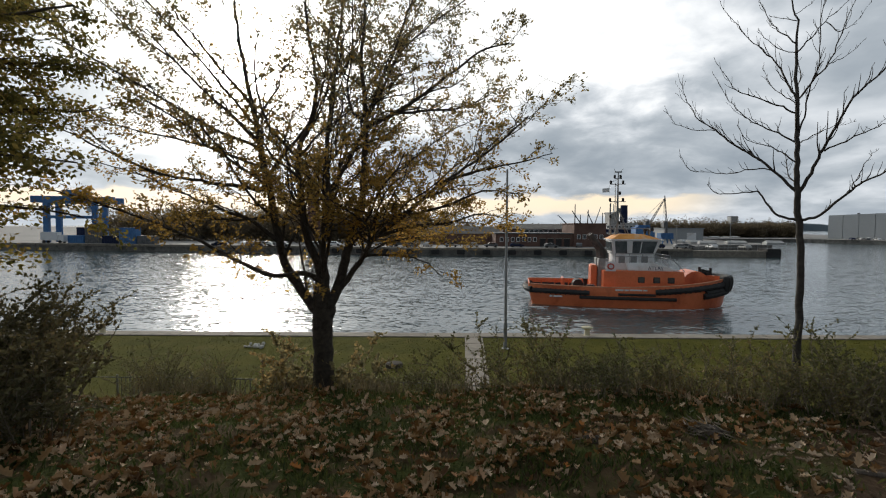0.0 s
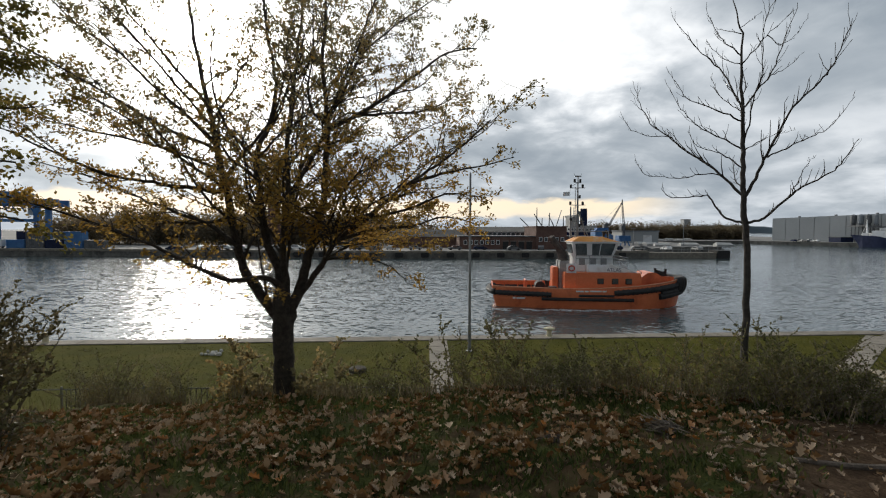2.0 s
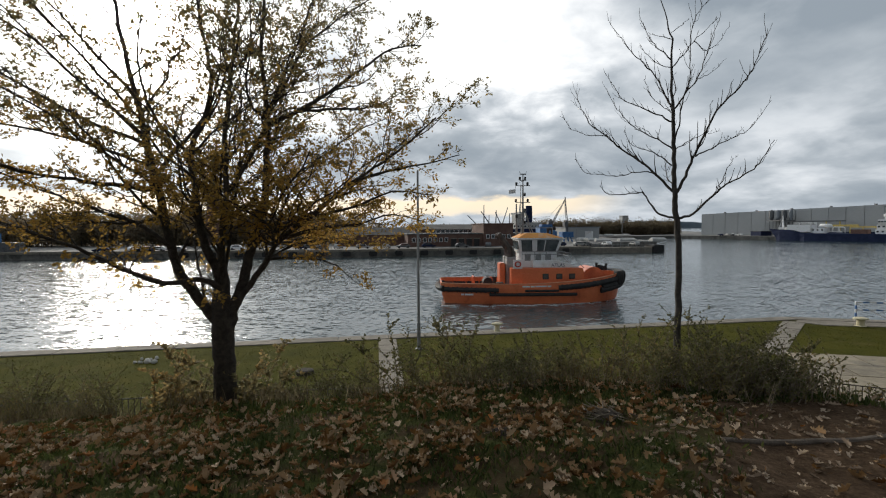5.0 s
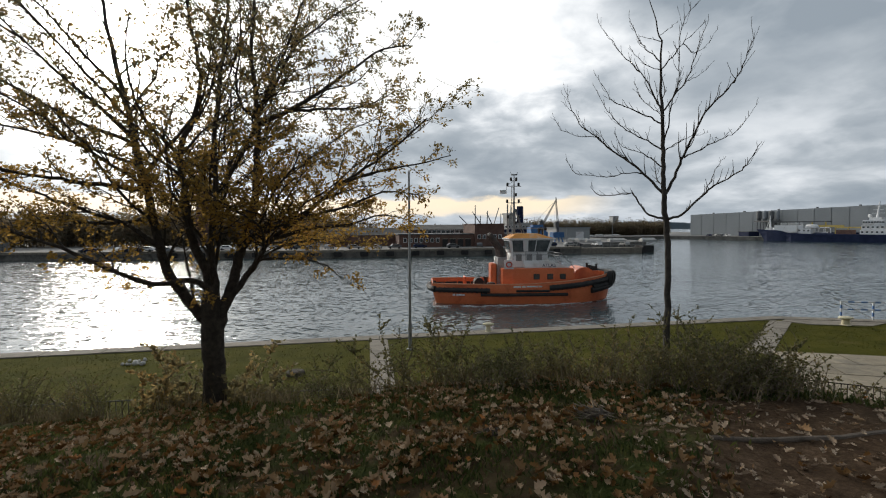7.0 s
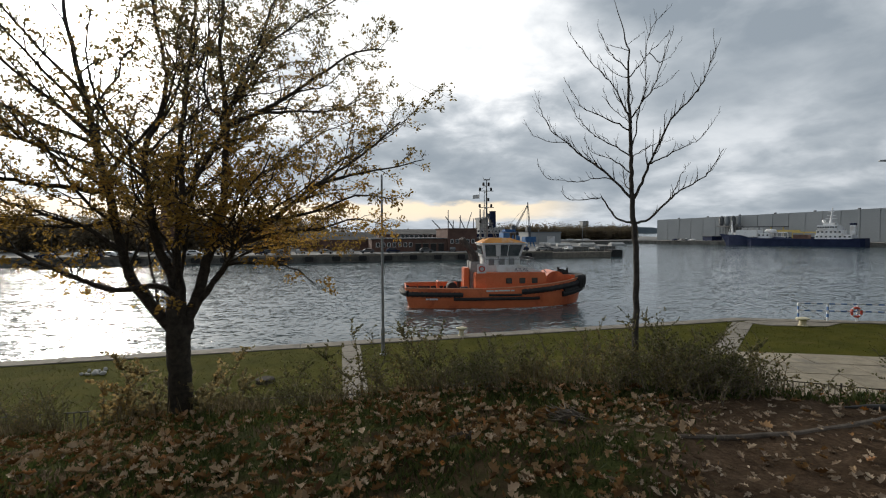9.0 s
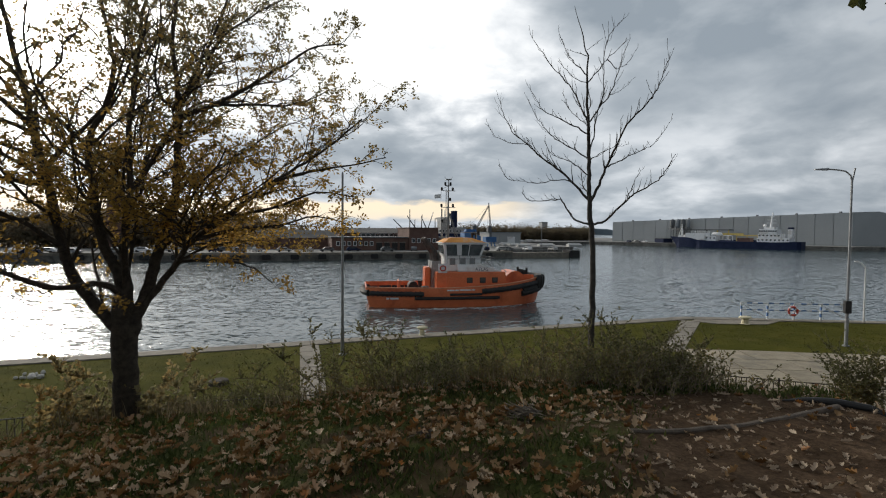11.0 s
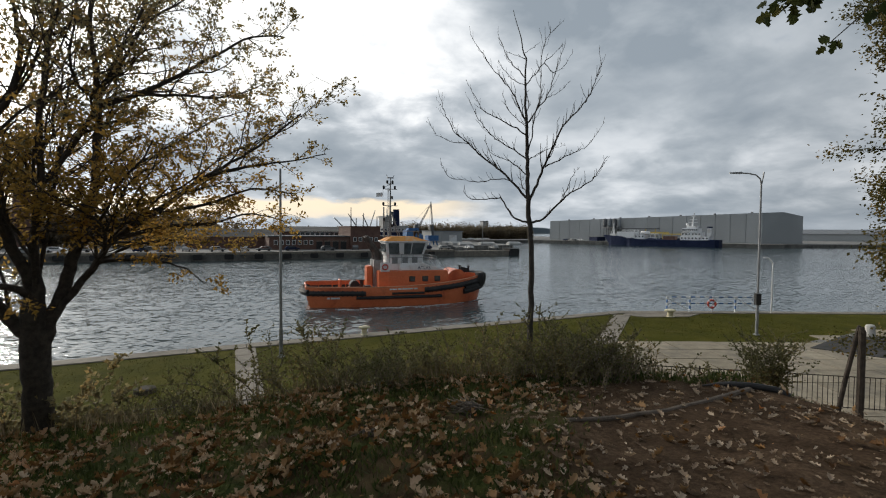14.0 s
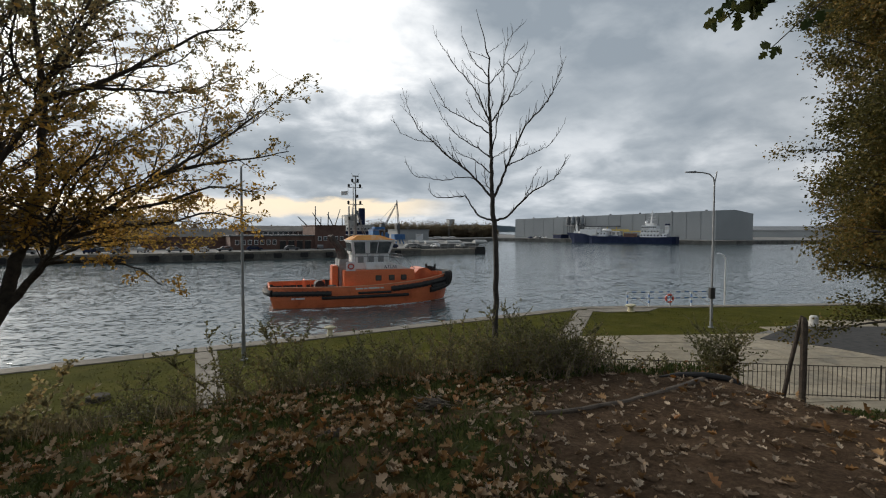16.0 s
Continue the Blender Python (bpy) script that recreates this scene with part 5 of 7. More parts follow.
def great_hall():
    h = thing("shipyard_hall", "huge grey sheet-clad shipyard hall", "hall")
    a, b = Vector((249.6, 312.6)), Vector((302.0, 177.0))
    d = (b - a).normalized()
    out = Vector((d.y, -d.x))
    if out.dot(a) > 0:
        out = -out
    za, zb = 15.6, 19.4
    n = 17
    L = (b - a).length
    depth = Vector((43.0, 0.0))
    # facade panels with recessed joints
    for i in range(n):
        s, e = i / n + 0.0012, (i + 1) / n - 0.0012
        p, q = a + d * L * s, a + d * L * e
        zp, zq = za + (zb - za) * s, za + (zb - za) * e
        if abs(i - 6.5) < 1:
            zp, zq = zp - 0.2, zq - 0.2
        g = Geo().add([(p.x, p.y, FAR_Z), (q.x, q.y, FAR_Z), (q.x, q.y, zq), (p.x, p.y, zp), (p.x - out.x, p.y - out.y, FAR_Z), (q.x - out.x, q.y - out.y, FAR_Z), (q.x - out.x, q.y - out.y, zq), (p.x - out.x, p.y - out.y, zp)],
                      [(0, 1, 2, 3), (7, 6, 5, 4), (0, 4, 5, 1), (3, 2, 6, 7), (0, 3, 7, 4), (1, 5, 6, 2)])
        part("wall_panel", g, M_HALL, h)
    c = a + depth
    e = b + depth
    mid_a, mid_b = a + depth * 0.5, b + depth * 0.5
    core = Geo()
    ia, ib = a - out * 0.4, b - out * 0.4
    core.add([(ia.x, ia.y, FAR_Z), (ib.x, ib.y, FAR_Z), (e.x, e.y, FAR_Z), (c.x, c.y, FAR_Z), (ia.x, ia.y, za), (ib.x, ib.y, zb), (mid_b.x, mid_b.y, zb + 0.9), (e.x, e.y, zb - 1.3), (c.x, c.y, za), (mid_a.x, mid_a.y, za + 0.9)],
             [(0, 1, 5, 4), (1, 2, 7, 6, 5), (2, 3, 8, 7), (3, 0, 4, 9, 8)])
    part("gable_wall", core, M_HALL, h)
    roof = Geo()
    roof.add([(a.x, a.y, za + 0.02), (b.x, b.y, zb + 0.02), (mid_b.x, mid_b.y, zb + 0.92), (mid_a.x, mid_a.y, za + 0.92), (e.x, e.y, zb - 1.28), (c.x, c.y, za + 0.02)], [(0, 1, 2, 3), (3, 2, 4, 5)])
    part("roof", roof, M_HALLROOF, h)
    for i in range(7):
        s = (i + 0.6) / 7
        p = a + d * L * s + depth * 0.12
        z = za + (zb - za) * s
        part("roof_vent", Geo().box(p.x - 0.5, p.y - 0.5, z - 0.3, p.x + 0.5, p.y + 0.5, z + 1.0), M_GREY, h)
    # dust filter plant standing before the facade
    k = thing("filter_plant", "dark steel filter plant with pale tanks beside the hall", "plant")
    for j, (s, w) in enumerate(((0.335, 3.0), (0.36, 3.0), (0.385, 3.0), (0.41, 2.0))):
        p = a + d * L * s + out * 5
        part("tank", Geo().tube([(p.x, p.y, 10.5), (p.x, p.y, 12), (p.x, p.y, 16.2), (p.x, p.y, 17.0)], [0.5, w / 2, w / 2, 0.4], 10), M_HALLROOF if j % 2 else M_GREY, k)
        for o in (-1.2, 1.2):
            part("leg", Geo().tube([(p.x + o, p.y, FAR_Z), (p.x + o, p.y, 11.5)], 0.22, 6), M_GREY, k)
    p = a + d * L * 0.37 + out * 5
    part("platform", Geo().box(p.x - 4.5, p.y - 6, 9.8, p.x + 4.5, p.y + 6, 10.4), M_GREY, k)
    q = thing("gatehouse_shed", "low dark shed on the hall's quay", "shed")
    p = a + d * L * 0.31 + out * 10
    part("wall", Geo().box(p.x - 4, p.y - 4, FAR_Z, p.x + 4, p.y + 4, 3.4), M_NAVY, q)
    part("roof", Geo().box(p.x - 4.3, p.y - 4.3, 3.4, p.x + 4.3, p.y + 4.3, 3.7), M_GREY, q)
    can = thing("canopy", "dark flat quay canopy with yellow beams", "canopy")
    p = a + d * L * 0.56 + out * 8
    m = pose(p.x, p.y, 0, 0, 0, math.degrees(math.atan2(d.y, d.x)))
    part("roof", Geo().box(-22, -4, 9.2, 6, 3, 9.8, m), M_GREY, can)
    part("beam", Geo().box(-4, -4.4, 6.3, 14, -3.6, 7.4, m), M_YELLOW, can, "yellow beam")
    for i in range(5):
        part("column", Geo().box(-21 + i * 6.5, -3.6, FAR_Z, -20.4 + i * 6.5, -3.0, 9.2, m), M_YELLOW if i > 2 else M_GREY, can)
    return a, b, d, out, L


HALL = great_hall()


def moored_ship():
    a, b, d, out, L = HALL
    mid = Vector((259.5, 208.0))
    s = thing("moored_ship", "dark blue research ship with white upperworks at the quay", "ship", pose(mid.x - 5, mid.y + 0, WATER_Z, 0, 0, math.degrees(math.atan2(-d.y, -d.x))))
    # bow points to +x of its own frame
    s.location.x -= d.x * 4
    s.location.y -= d.y * 4
    s.scale = (0.84, 0.9, 0.95)
    half = 42.0

    def top(x):
        return 4.2 + 0.5 * soft(-x, 30, 42) + 2.3 * soft(x, 15, 27) + 0.5 * soft(x, 30, 42)

    def ring(f, flare):
        pts = [(-half, 4.5), (-half + 2, 6.0), (-30, 6.4), (-10, 6.5), (10, 6.5), (15, 6.4), (18, 6.2), (21, 5.9), (24, 5.6), (28, 4.8), (34, 3.2), (half - 2.5 + flare * 0.7, 1.2), (half - 1 + flare, 0.3)]
        return [Vector((x, -w * (1 if x < 20 else 0.75 + 0.25 * f), -2 + (top(x) + 2) * f)) for x, w in pts] + [Vector((x, w * (1 if x < 20 else 0.75 + 0.25 * f), -2 + (top(x) + 2) * f)) for x, w in reversed(pts)]
    part("hull", Geo().loft([ring(0.0, -5), ring(0.4, -3.5), ring(0.75, -1.2), ring(1.0, 0.8)]), M_NAVY, s)
    part("boot_stripe", Geo().box(-41, -6.55, 1.45, 9, -6.5, 1.7), M_WHITE, s)

    def deck(name, x0, x1, w, z0, z1, glass=0):
        k = part(name, Geo().box(x0, -w, z0, x1, w, z1), M_WHITE, s, bevel=0.15)
        for i in range(glass):
            t = x0 + (x1 - x0) * (i + 0.5) / glass
            for sy in (-1, 1):
                part("window", Geo().box(t - 0.5, sy * w - 0.06, z1 - 1.5, t + 0.5, sy * w + 0.06, z1 - 0.7), M_GLASS, k)
        return k
    deck("aft_house", -36, -17.5, 5.0, 4.2, 6.6, 8)
    deck("bridge_house", -31, -18, 4.6, 6.6, 9.2, 6)
    deck("bridge", -28.8, -18.6, 4.9, 9.2, 11.8, 8)
    deck("monkey_island", -27, -21, 3.2, 11.8, 13.2)
    hold = deck("cargo_tank_house", 15.2, 28.8, 4.4, 5.0, 9.4, 0)
    for i in range(9):
        part("rib", Geo().box(15.6 + i * 1.6, -4.52, 5.2, 15.75 + i * 1.6, -4.4, 9.2), M_STEEL, hold)
    part("coaming", Geo().box(2, -5.6, 4.2, 15, -5.2, 5.6), M_WHITE, s)
    deck("fore_house", 8, 15.5, 3.6, 4.2, 7.4, 3)
    part("boat_cover", Geo().tube([(6.5, -3.6, 8.0), (7.5, -3.6, 8.7), (13, -3.6, 8.7), (14, -3.6, 8.0)], [0.5, 1.1, 1.1, 0.5], 10), M_WHITE, s, smooth=True)
    for z in (10.0, 10.6):
        part("deck_rail", Geo().tube([(15.5, -4.2, z), (28.6, -4.2, z)], 0.10, 5), M_WHITE, s)
    for x in (15.6, 18.8, 22, 25.2, 28.4):
        part("stanchion", Geo().tube([(x, -4.2, 9.3), (x, -4.2, 10.6)], 0.10, 5), M_WHITE, s)
    for x in (0.6, 3.4):
        part("arch", Geo().tube([(x, -5.4, 4.2), (x, -5.4, 7.2), (x + 0.7, -5.4, 7.9), (x + 3.0, -5.4, 7.9), (x + 3.6, -5.4, 7.2), (x + 3.6, -5.4, 4.2)], 0.28, 6), M_WHITE, s)
    gantry = part("deck_gantry", Geo().box(-15, -5.3, 7.6, -2, -4.7, 8.3), M_YELLOW, s, "yellow cargo gantry")
    for x in (-15, -2, -8.5):
        part("gantry_leg", Geo().box(x - 0.25, -5.2, 4.2, x + 0.25, -4.8, 7.6), M_YELLOW, gantry)
    part("cargo_box", Geo().box(-13, -3.5, 4.2, -5, 2.5, 6.6), M_BRICK, s, "rusty deck cargo", bevel=0.1)
    part("funnel", Geo().box(-36.6, -1.4, 6.6, -33.8, 1.4, 11.8), M_WHITE, s, bevel=0.3)
    part("funnel_band", Geo().box(-36.7, -1.5, 11.8, -33.7, 1.5, 12.8), M_NAVY, s, bevel=0.2)
    part("main_mast", Geo().tube([(-24, 0, 13.2), (-25, 0, 21.5)], [0.8, 0.25], 6), M_WHITE, s)
    for z, w in ((14.8, 3.0), (16.6, 2.4), (18.6, 1.6)):
        part("yard", Geo().box(-24.7, -0.3, z, -24.1, 0.3, z + 0.5), M_WHITE, s)
        part("yard", Geo().box(-24.4 - w, -0.2, z + 0.5, -24.4 + w, 0.2, z + 0.8), M_WHITE, s)
    part("radome", Geo().tube([(-20, -2, 13.0), (-20, -2, 13.6), (-20, -2, 14.6), (-20, -2, 15.0)], [0.5, 1.0, 0.9, 0.2], 10), M_WHITE, s)
    part("fore_mast", Geo().tube([(33, 0, 6.3), (33.4, 0, 15.5)], [0.8, 0.2], 6), M_WHITE, s)
    part("mast_house", Geo().box(31.5, -2, 6, 35, 2, 8.0), M_WHITE, s, bevel=0.2)
    part("fore_stay", Geo().tube([(36.5, 0, 6), (33.4, 0, 13)], 0.14, 5), M_WHITE, s)
    part("bulwark", Geo().box(-14, -6.3, 4.2, 4, -6.0, 5.2), M_NAVY, s)


moored_ship()


def hills():
    g = Geo()
    rng = random.Random(6)
    pts = []
    for i in range(90):
        az = radians(30 + i * 1.0)
        r = 2600
        h = 26 + 14 * noise.noise(Vector((i * 0.13, 0, 0))) + 5 * noise.noise(Vector((i * 0.6, 3, 0)))
        pts.append((math.sin(az) * r, math.cos(az) * r, h))
    for x, y, h in pts:
        g.v += [(x, y, -2), (x, y, h), (x * 1.1, y * 1.1, h * 1.2)]
    for i in range(len(pts) - 1):
        a = i * 3
        g.f += [(a, a + 3, a + 4, a + 1), (a + 1, a + 4, a + 5, a + 2)]
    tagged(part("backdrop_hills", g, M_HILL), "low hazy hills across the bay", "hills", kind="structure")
    p = thing("long_greenhouse", "long pale roofed shed beyond the hall", "shed", pose(512, 236, 0, 0, 0, -62))
    part("wall", Geo().box(-75, -10, FAR_Z, 75, 10, 7), M_HALL, p)
    part("roof", Geo().add([(-75, -11, 7), (75, -11, 7), (75, 11, 7), (-75, 11, 7), (-75, 0, 11), (75, 0, 11)], [(0, 1, 5, 4), (2, 3, 4, 5), (1, 2, 5), (3, 0, 4)]), M_STEEL, p)


hills()

# ---- the tug ----


def lettering(text, size, m, material, parent, name="lettering"):
    cu = bpy.data.curves.new(name, "FONT")
    cu.body, cu.size, cu.extrude, cu.align_x, cu.align_y = text, size, 0.01, "CENTER", "CENTER"
    tmp = bpy.data.objects.new("tmp", cu)
    me = bpy.data.meshes.new_from_object(tmp)
    bpy.data.objects.remove(tmp)
    me.materials.clear()
    me.materials.append(material)
    ob = new(name, me)
    ob.parent = parent
    ob.matrix_local = m
    return ob


def tug():
    s = thing("tugboat", "orange harbour tug with a white wheelhouse and black fenders", "tugboat", pose(19.9, 52.5, WATER_Z, 0, 0, -9))

    def half_width(x):
        u = (x + 10.4) / 20.8
        aft = min(1.0, 0.66 + 0.9 * max(u, 0) ** 0.5 * 0.62)
        fore = 1.0 if u < 0.62 else max(1 - ((u - 0.62) / 0.38) ** 2.3, 0.0) ** 0.62
        return 4.0 * aft * fore

    def outline(k, w, shift=0.0):
        xs = [-10.4 + 20.8 * (0.5 - 0.5 * math.cos(math.pi * i / 30)) for i in range(31)]
        right = [(x * k + shift, -max(half_width(x) * w, 0.05)) for x in xs]
        return right + [(x, -y) for x, y in reversed(right)]

    def sheer(x):
        u = (x + 10.4) / 20.8
        return 2.1 + 0.28 * max(0.3 - u, 0) + 2.6 * max(u - 0.42, 0) ** 1.7

    def ring(f, k, w, shift=0.0, dz=0.0):
        return [Vector((x, y, (-1.0 + (sheer(x) + 1.0) * f) + dz)) for x, y in outline(k, w, shift)]
    hull = Geo().loft([ring(0.0, 0.86, 0.72), ring(0.3, 0.955, 0.93), ring(0.6, 0.982, 0.98), ring(0.85, 0.997, 1.0), ring(1.0, 1.0, 1.0), ring(1.0, 0.985, 0.965), ring(1.0, 0.98, 0.955, dz=-0.95)], cap=True)
    part("hull", hull, M_ORANGE, s)
    deck_ring = ring(1.0, 0.985, 0.96, dz=-0.93)
    part("deck", Geo().add(deck_ring, [tuple(range(len(deck_ring)))]), M_DECK, s, "rust-red working deck")

    def rub(x0, x1, z_of, r, name="fender", sides=(-1, 1), lumps=1.0):
        for sd in sides:
            n = max(int((x1 - x0) / 0.45), 3)
            pts, rad = [], []
            for i in range(n + 1):
                x = x0 + (x1 - x0) * i / n
                pts.append((x, sd * (half_width(x) * 0.985 + 0.04), z_of(x)))
                rad.append(r * (1 + 0.10 * lumps * (i % 2)))
            part(name, Geo().tube(pts, rad, 8), M_DARK, s)
    # worn pale capping rail along the bulwark
    for sd in (-1, 1):
        part("capping_rail", Geo().tube([(x, sd * max(half_width(x) * 0.985, 0.05), sheer(x) + 0.03) for x in [-10.3 + 20.5 * i / 46 for i in range(47)]], 0.075, 6), M_CAPRAIL, s)
    # tyre-like ribs on the bow and quarter fenders
    for sd in (-1, 1):
        for i in range(15):
            x = 2.6 + i * 0.5
            y = sd * (half_width(x) * 0.985 + 0.06)
            part("fender_rib", Geo().tube([(x, y, sheer(x) - 0.82), (x, y + sd * 0.2, sheer(x) - 0.52), (x, y, sheer(x) - 0.22)], 0.075, 6), M_DARK, s)
        for i in range(11):
            x = -9.6 + i * 0.5
            y = sd * (half_width(x) * 0.985 + 0.06)
            part("fender_rib", Geo().tube([(x, y, sheer(x) - 0.9), (x, y + sd * 0.18, sheer(x) - 0.62), (x, y, sheer(x) - 0.34)], 0.07, 6), M_DARK, s)
    rub(-10.0, -4.2, lambda x: sheer(x) - 0.62, 0.24)
    rub(2.2, 9.6, lambda x: sheer(x) - 0.52, 0.27)
    rub(-5.2, 4.2, lambda x: 1.02, 0.17, lumps=0.4)
    rub(-1.4, 2.2, lambda x: 1.42, 0.12)
    rub(7.0, 9.9, lambda x: sheer(x) - 1.35, 0.30)
    rub(7.2, 9.7, lambda x: sheer(x) - 1.05, 0.26)
    # rounded bow and stern cushions
    bow = [(9.0 + 1.35 * math.cos(a), 2.0 * math.sin(a), 2.75) for a in [radians(-80 + 16 * i) for i in range(11)]]
    # one thick cushion, rounded above and drawn in below
    rings = []
    for i, (x, y, z) in enumerate(bow):
        d = Vector((x - 9.0, y * 0.45, 0)).normalized()
        rings.append([Vector((x, y, z)) + d * o + Vector((0, 0, h)) for o, h in ((-0.25, 0.5), (0.12, 0.56), (0.33, 0.38), (0.38, 0.0), (0.34, -0.45), (0.2, -0.95), (-0.02, -1.3), (-0.3, -1.3))])
    part("bow_fender", Geo().loft(rings), M_DARK, s, smooth=True)
    for i in range(1, 10):
        x, y, z = bow[i]
        d = Vector((x - 9.0, y * 0.45, 0)).normalized()
        part("fender_strap", Geo().tube([Vector((x, y, z)) + d * o + Vector((0, 0, h)) for o, h in ((0.1, 0.58), (0.36, 0.38), (0.41, 0.0), (0.37, -0.45), (0.22, -0.95))], 0.035, 5), M_IRON, s)
    stern = [(-9.9 - 0.75 * math.cos(a), 3.0 * math.sin(a), 1.62) for a in [radians(-80 + 16 * i) for i in range(11)]]
    part("stern_fender", Geo().tube(stern, 0.36, 8), M_DARK, s)

    # superstructure
    def block(name, x0, x1, w0, z0, z1, mat_, x0t=None, x1t=None, w1=None, bevel=0.06, label=""):
        x0t, x1t, w1 = x0 if x0t is None else x0t, x1 if x1t is None else x1t, w0 if w1 is None else w1
        g = Geo().loft([[(x0, -w0, z0), (x1, -w0, z0), (x1, w0, z0), (x0, w0, z0)], [(x0t, -w1, z1), (x1t, -w1, z1), (x1t, w1, z1), (x0t, w1, z1)]])
        return part(name, g, mat_, s, label, bevel=bevel)
    house = block("deckhouse", -2.7, 5.5, 2.9, 1.1, 3.75, M_ORANGE, x1t=5.2)
    for x in (1.05, 2.55, 3.95):
        for sy in (-1, 1):
            w = part("window", Geo().box(x - 0.33, sy * 2.92 - 0.05, 2.55, x + 0.33, sy * 2.92 + 0.05, 3.15), M_DARK, house, bevel=0.03)
            part("pane", Geo().box(x - 0.25, sy * 2.98 - 0.02, 2.62, x + 0.25, sy * 2.98 + 0.02, 3.08), M_GLASS, w)
    for sy in (-1, 1):
        part("door", Geo().box(-1.6, sy * 2.92 - 0.05, 1.3, -0.9, sy * 2.92 + 0.05, 3.2), M_ORANGE, house, bevel=0.03)
    wedge = block("forward_casing", -0.2, 5.0, 2.45, 3.76, 4.55, M_WHITE, x0t=-0.2, x1t=2.6, w1=2.3, label="white sloping casing with the ship's name")
    lower = block("wheelhouse_base", -1.4, 2.6, 1.75, 3.76, 5.35, M_WHITE)
    for x in (-0.7, 0.5, 1.6):
        for sy in (-1, 1):
            part("door_panel", Geo().box(x - 0.32, sy * 1.77 - 0.03, 4.5, x + 0.32, sy * 1.77 + 0.03, 5.25), M_STEEL, lower)
    cabin = block("wheelhouse", -1.55, 2.6, 1.75, 5.36, 6.9, M_WHITE, x0t=-1.75, x1t=3.15, w1=2.15, label="white wheelhouse with outward-leaning windows")
    # each pane of the wheelhouse stands in the sloping wall

    def lean_pane(xa, xb, sy, z0=5.5, z1=6.8):
        def pt(x, z, o):
            t = (z - 5.36) / 1.54
            return Vector((x + (0.5 * t * max((x - 0.5) / 2.1, -0.4)), sy * (1.75 + 0.4 * t + o), z))
        vs = [pt(xa, z0, 0.03), pt(xb, z0, 0.03), pt(xb, z1, 0.03), pt(xa, z1, 0.03), pt(xa, z0, -0.03), pt(xb, z0, -0.03), pt(xb, z1, -0.03), pt(xa, z1, -0.03)]
        part("window_pane", Geo().add(vs, [(0, 1, 2, 3), (7, 6, 5, 4), (0, 4, 5, 1), (1, 5, 6, 2), (2, 6, 7, 3), (3, 7, 4, 0)]), M_CABGLASS, cabin)
    for sy in (-1, 1):
        for xa, xb in ((-1.3, -0.15), (0.35, 1.05), (1.15, 2.35)):
            lean_pane(xa, xb, sy)
    for k in range(4):
        ya = -1.55 + k * 0.8
        vs = [Vector((2.66 + 0.55 * (z - 5.36) / 1.54, y, z)) for z in (5.65, 6.72) for y in (ya, ya + 0.7)]
        vs += [p - Vector((0.05, 0, 0)) for p in vs]
        part("window_pane", Geo().add(vs, [(0, 1, 3, 2), (4, 6, 7, 5), (0, 4, 5, 1), (2, 3, 7, 6), (0, 2, 6, 4), (1, 5, 7, 3)]), M_CABGLASS, cabin)
        vs = [Vector((-1.6 - 0.2 * (z - 5.36) / 1.54, y, z)) for z in (5.75, 6.72) for y in (ya, ya + 0.7)]
        vs += [p - Vector((0.04, 0, 0)) for p in vs]
        part("window_pane", Geo().add(vs, [(0, 1, 3, 2), (4, 6, 7, 5), (0, 4, 5, 1), (2, 3, 7, 6), (0, 2, 6, 4), (1, 5, 7, 3)]), M_CABGLASS, cabin)
    block("roof_brim", -1.95, 3.4, 2.35, 6.9, 7.02, M_WHITE)
    block("roof", -1.85, 3.2, 2.2, 7.02, 7.55, M_ROOFORANGE, x0t=-0.9, x1t=1.6, w1=1.4, label="faded orange wheelhouse roof")
    for sy in (-1, 1):
        part("roof_rail", Geo().tube([(-1.3, sy * 1.3, 7.5), (-1.3, sy * 1.3, 8.15), (2.2, sy * 1.3, 8.15), (2.2, sy * 1.3, 7.4)], 0.04, 6), M_STEEL, s)
    part("searchlight", Geo().tube([(2.2, -0.9, 7.4), (2.2, -0.9, 8.0), (2.6, -0.9, 8.1)], [0.06, 0.22, 0.24], 8), M_DARK, s)
    part("searchlight", Geo().tube([(2.2, 0.9, 7.4), (2.2, 0.9, 8.0), (2.6, 0.9, 8.1)], [0.06, 0.22, 0.24], 8), M_DARK, s)
    # bridge deck rail
    rail = [(-1.4, -2.2), (2.6, -2.2), (4.2, -1.6), (4.2, 1.6), (2.6, 2.2), (-1.4, 2.2)]
    for z in (5.2, 5.55):
        part("bridge_rail", Geo().tube([(x, y, z if x < 4 else z - 0.25) for x, y in rail], 0.035, 5), M_STEEL, s)
    for x, y in rail + [(0, -2.2), (1.3, -2.2), (0, 2.2), (1.3, 2.2)]:
        part("rail_post", Geo().tube([(x, y, 4.2), (x, y, 5.55 if x < 4 else 5.3)], 0.03, 5), M_STEEL, s)
    for sy in (-1, 1):
        part("stair_rail", Geo().tube([(3.4, sy * 2.3, 5.3), (4.3, sy * 2.4, 4.9), (5.4, sy * 2.5, 3.7)], 0.04, 5), M_STEEL, s)
    # mast with its yards and lamps
    mast = part("mast", Geo().tube([(-0.9, 0, 7.4), (-0.9, 0, 10.5), (-0.9, 0, 14.2)], [0.15, 0.11, 0.05], 8), M_MAST, s)
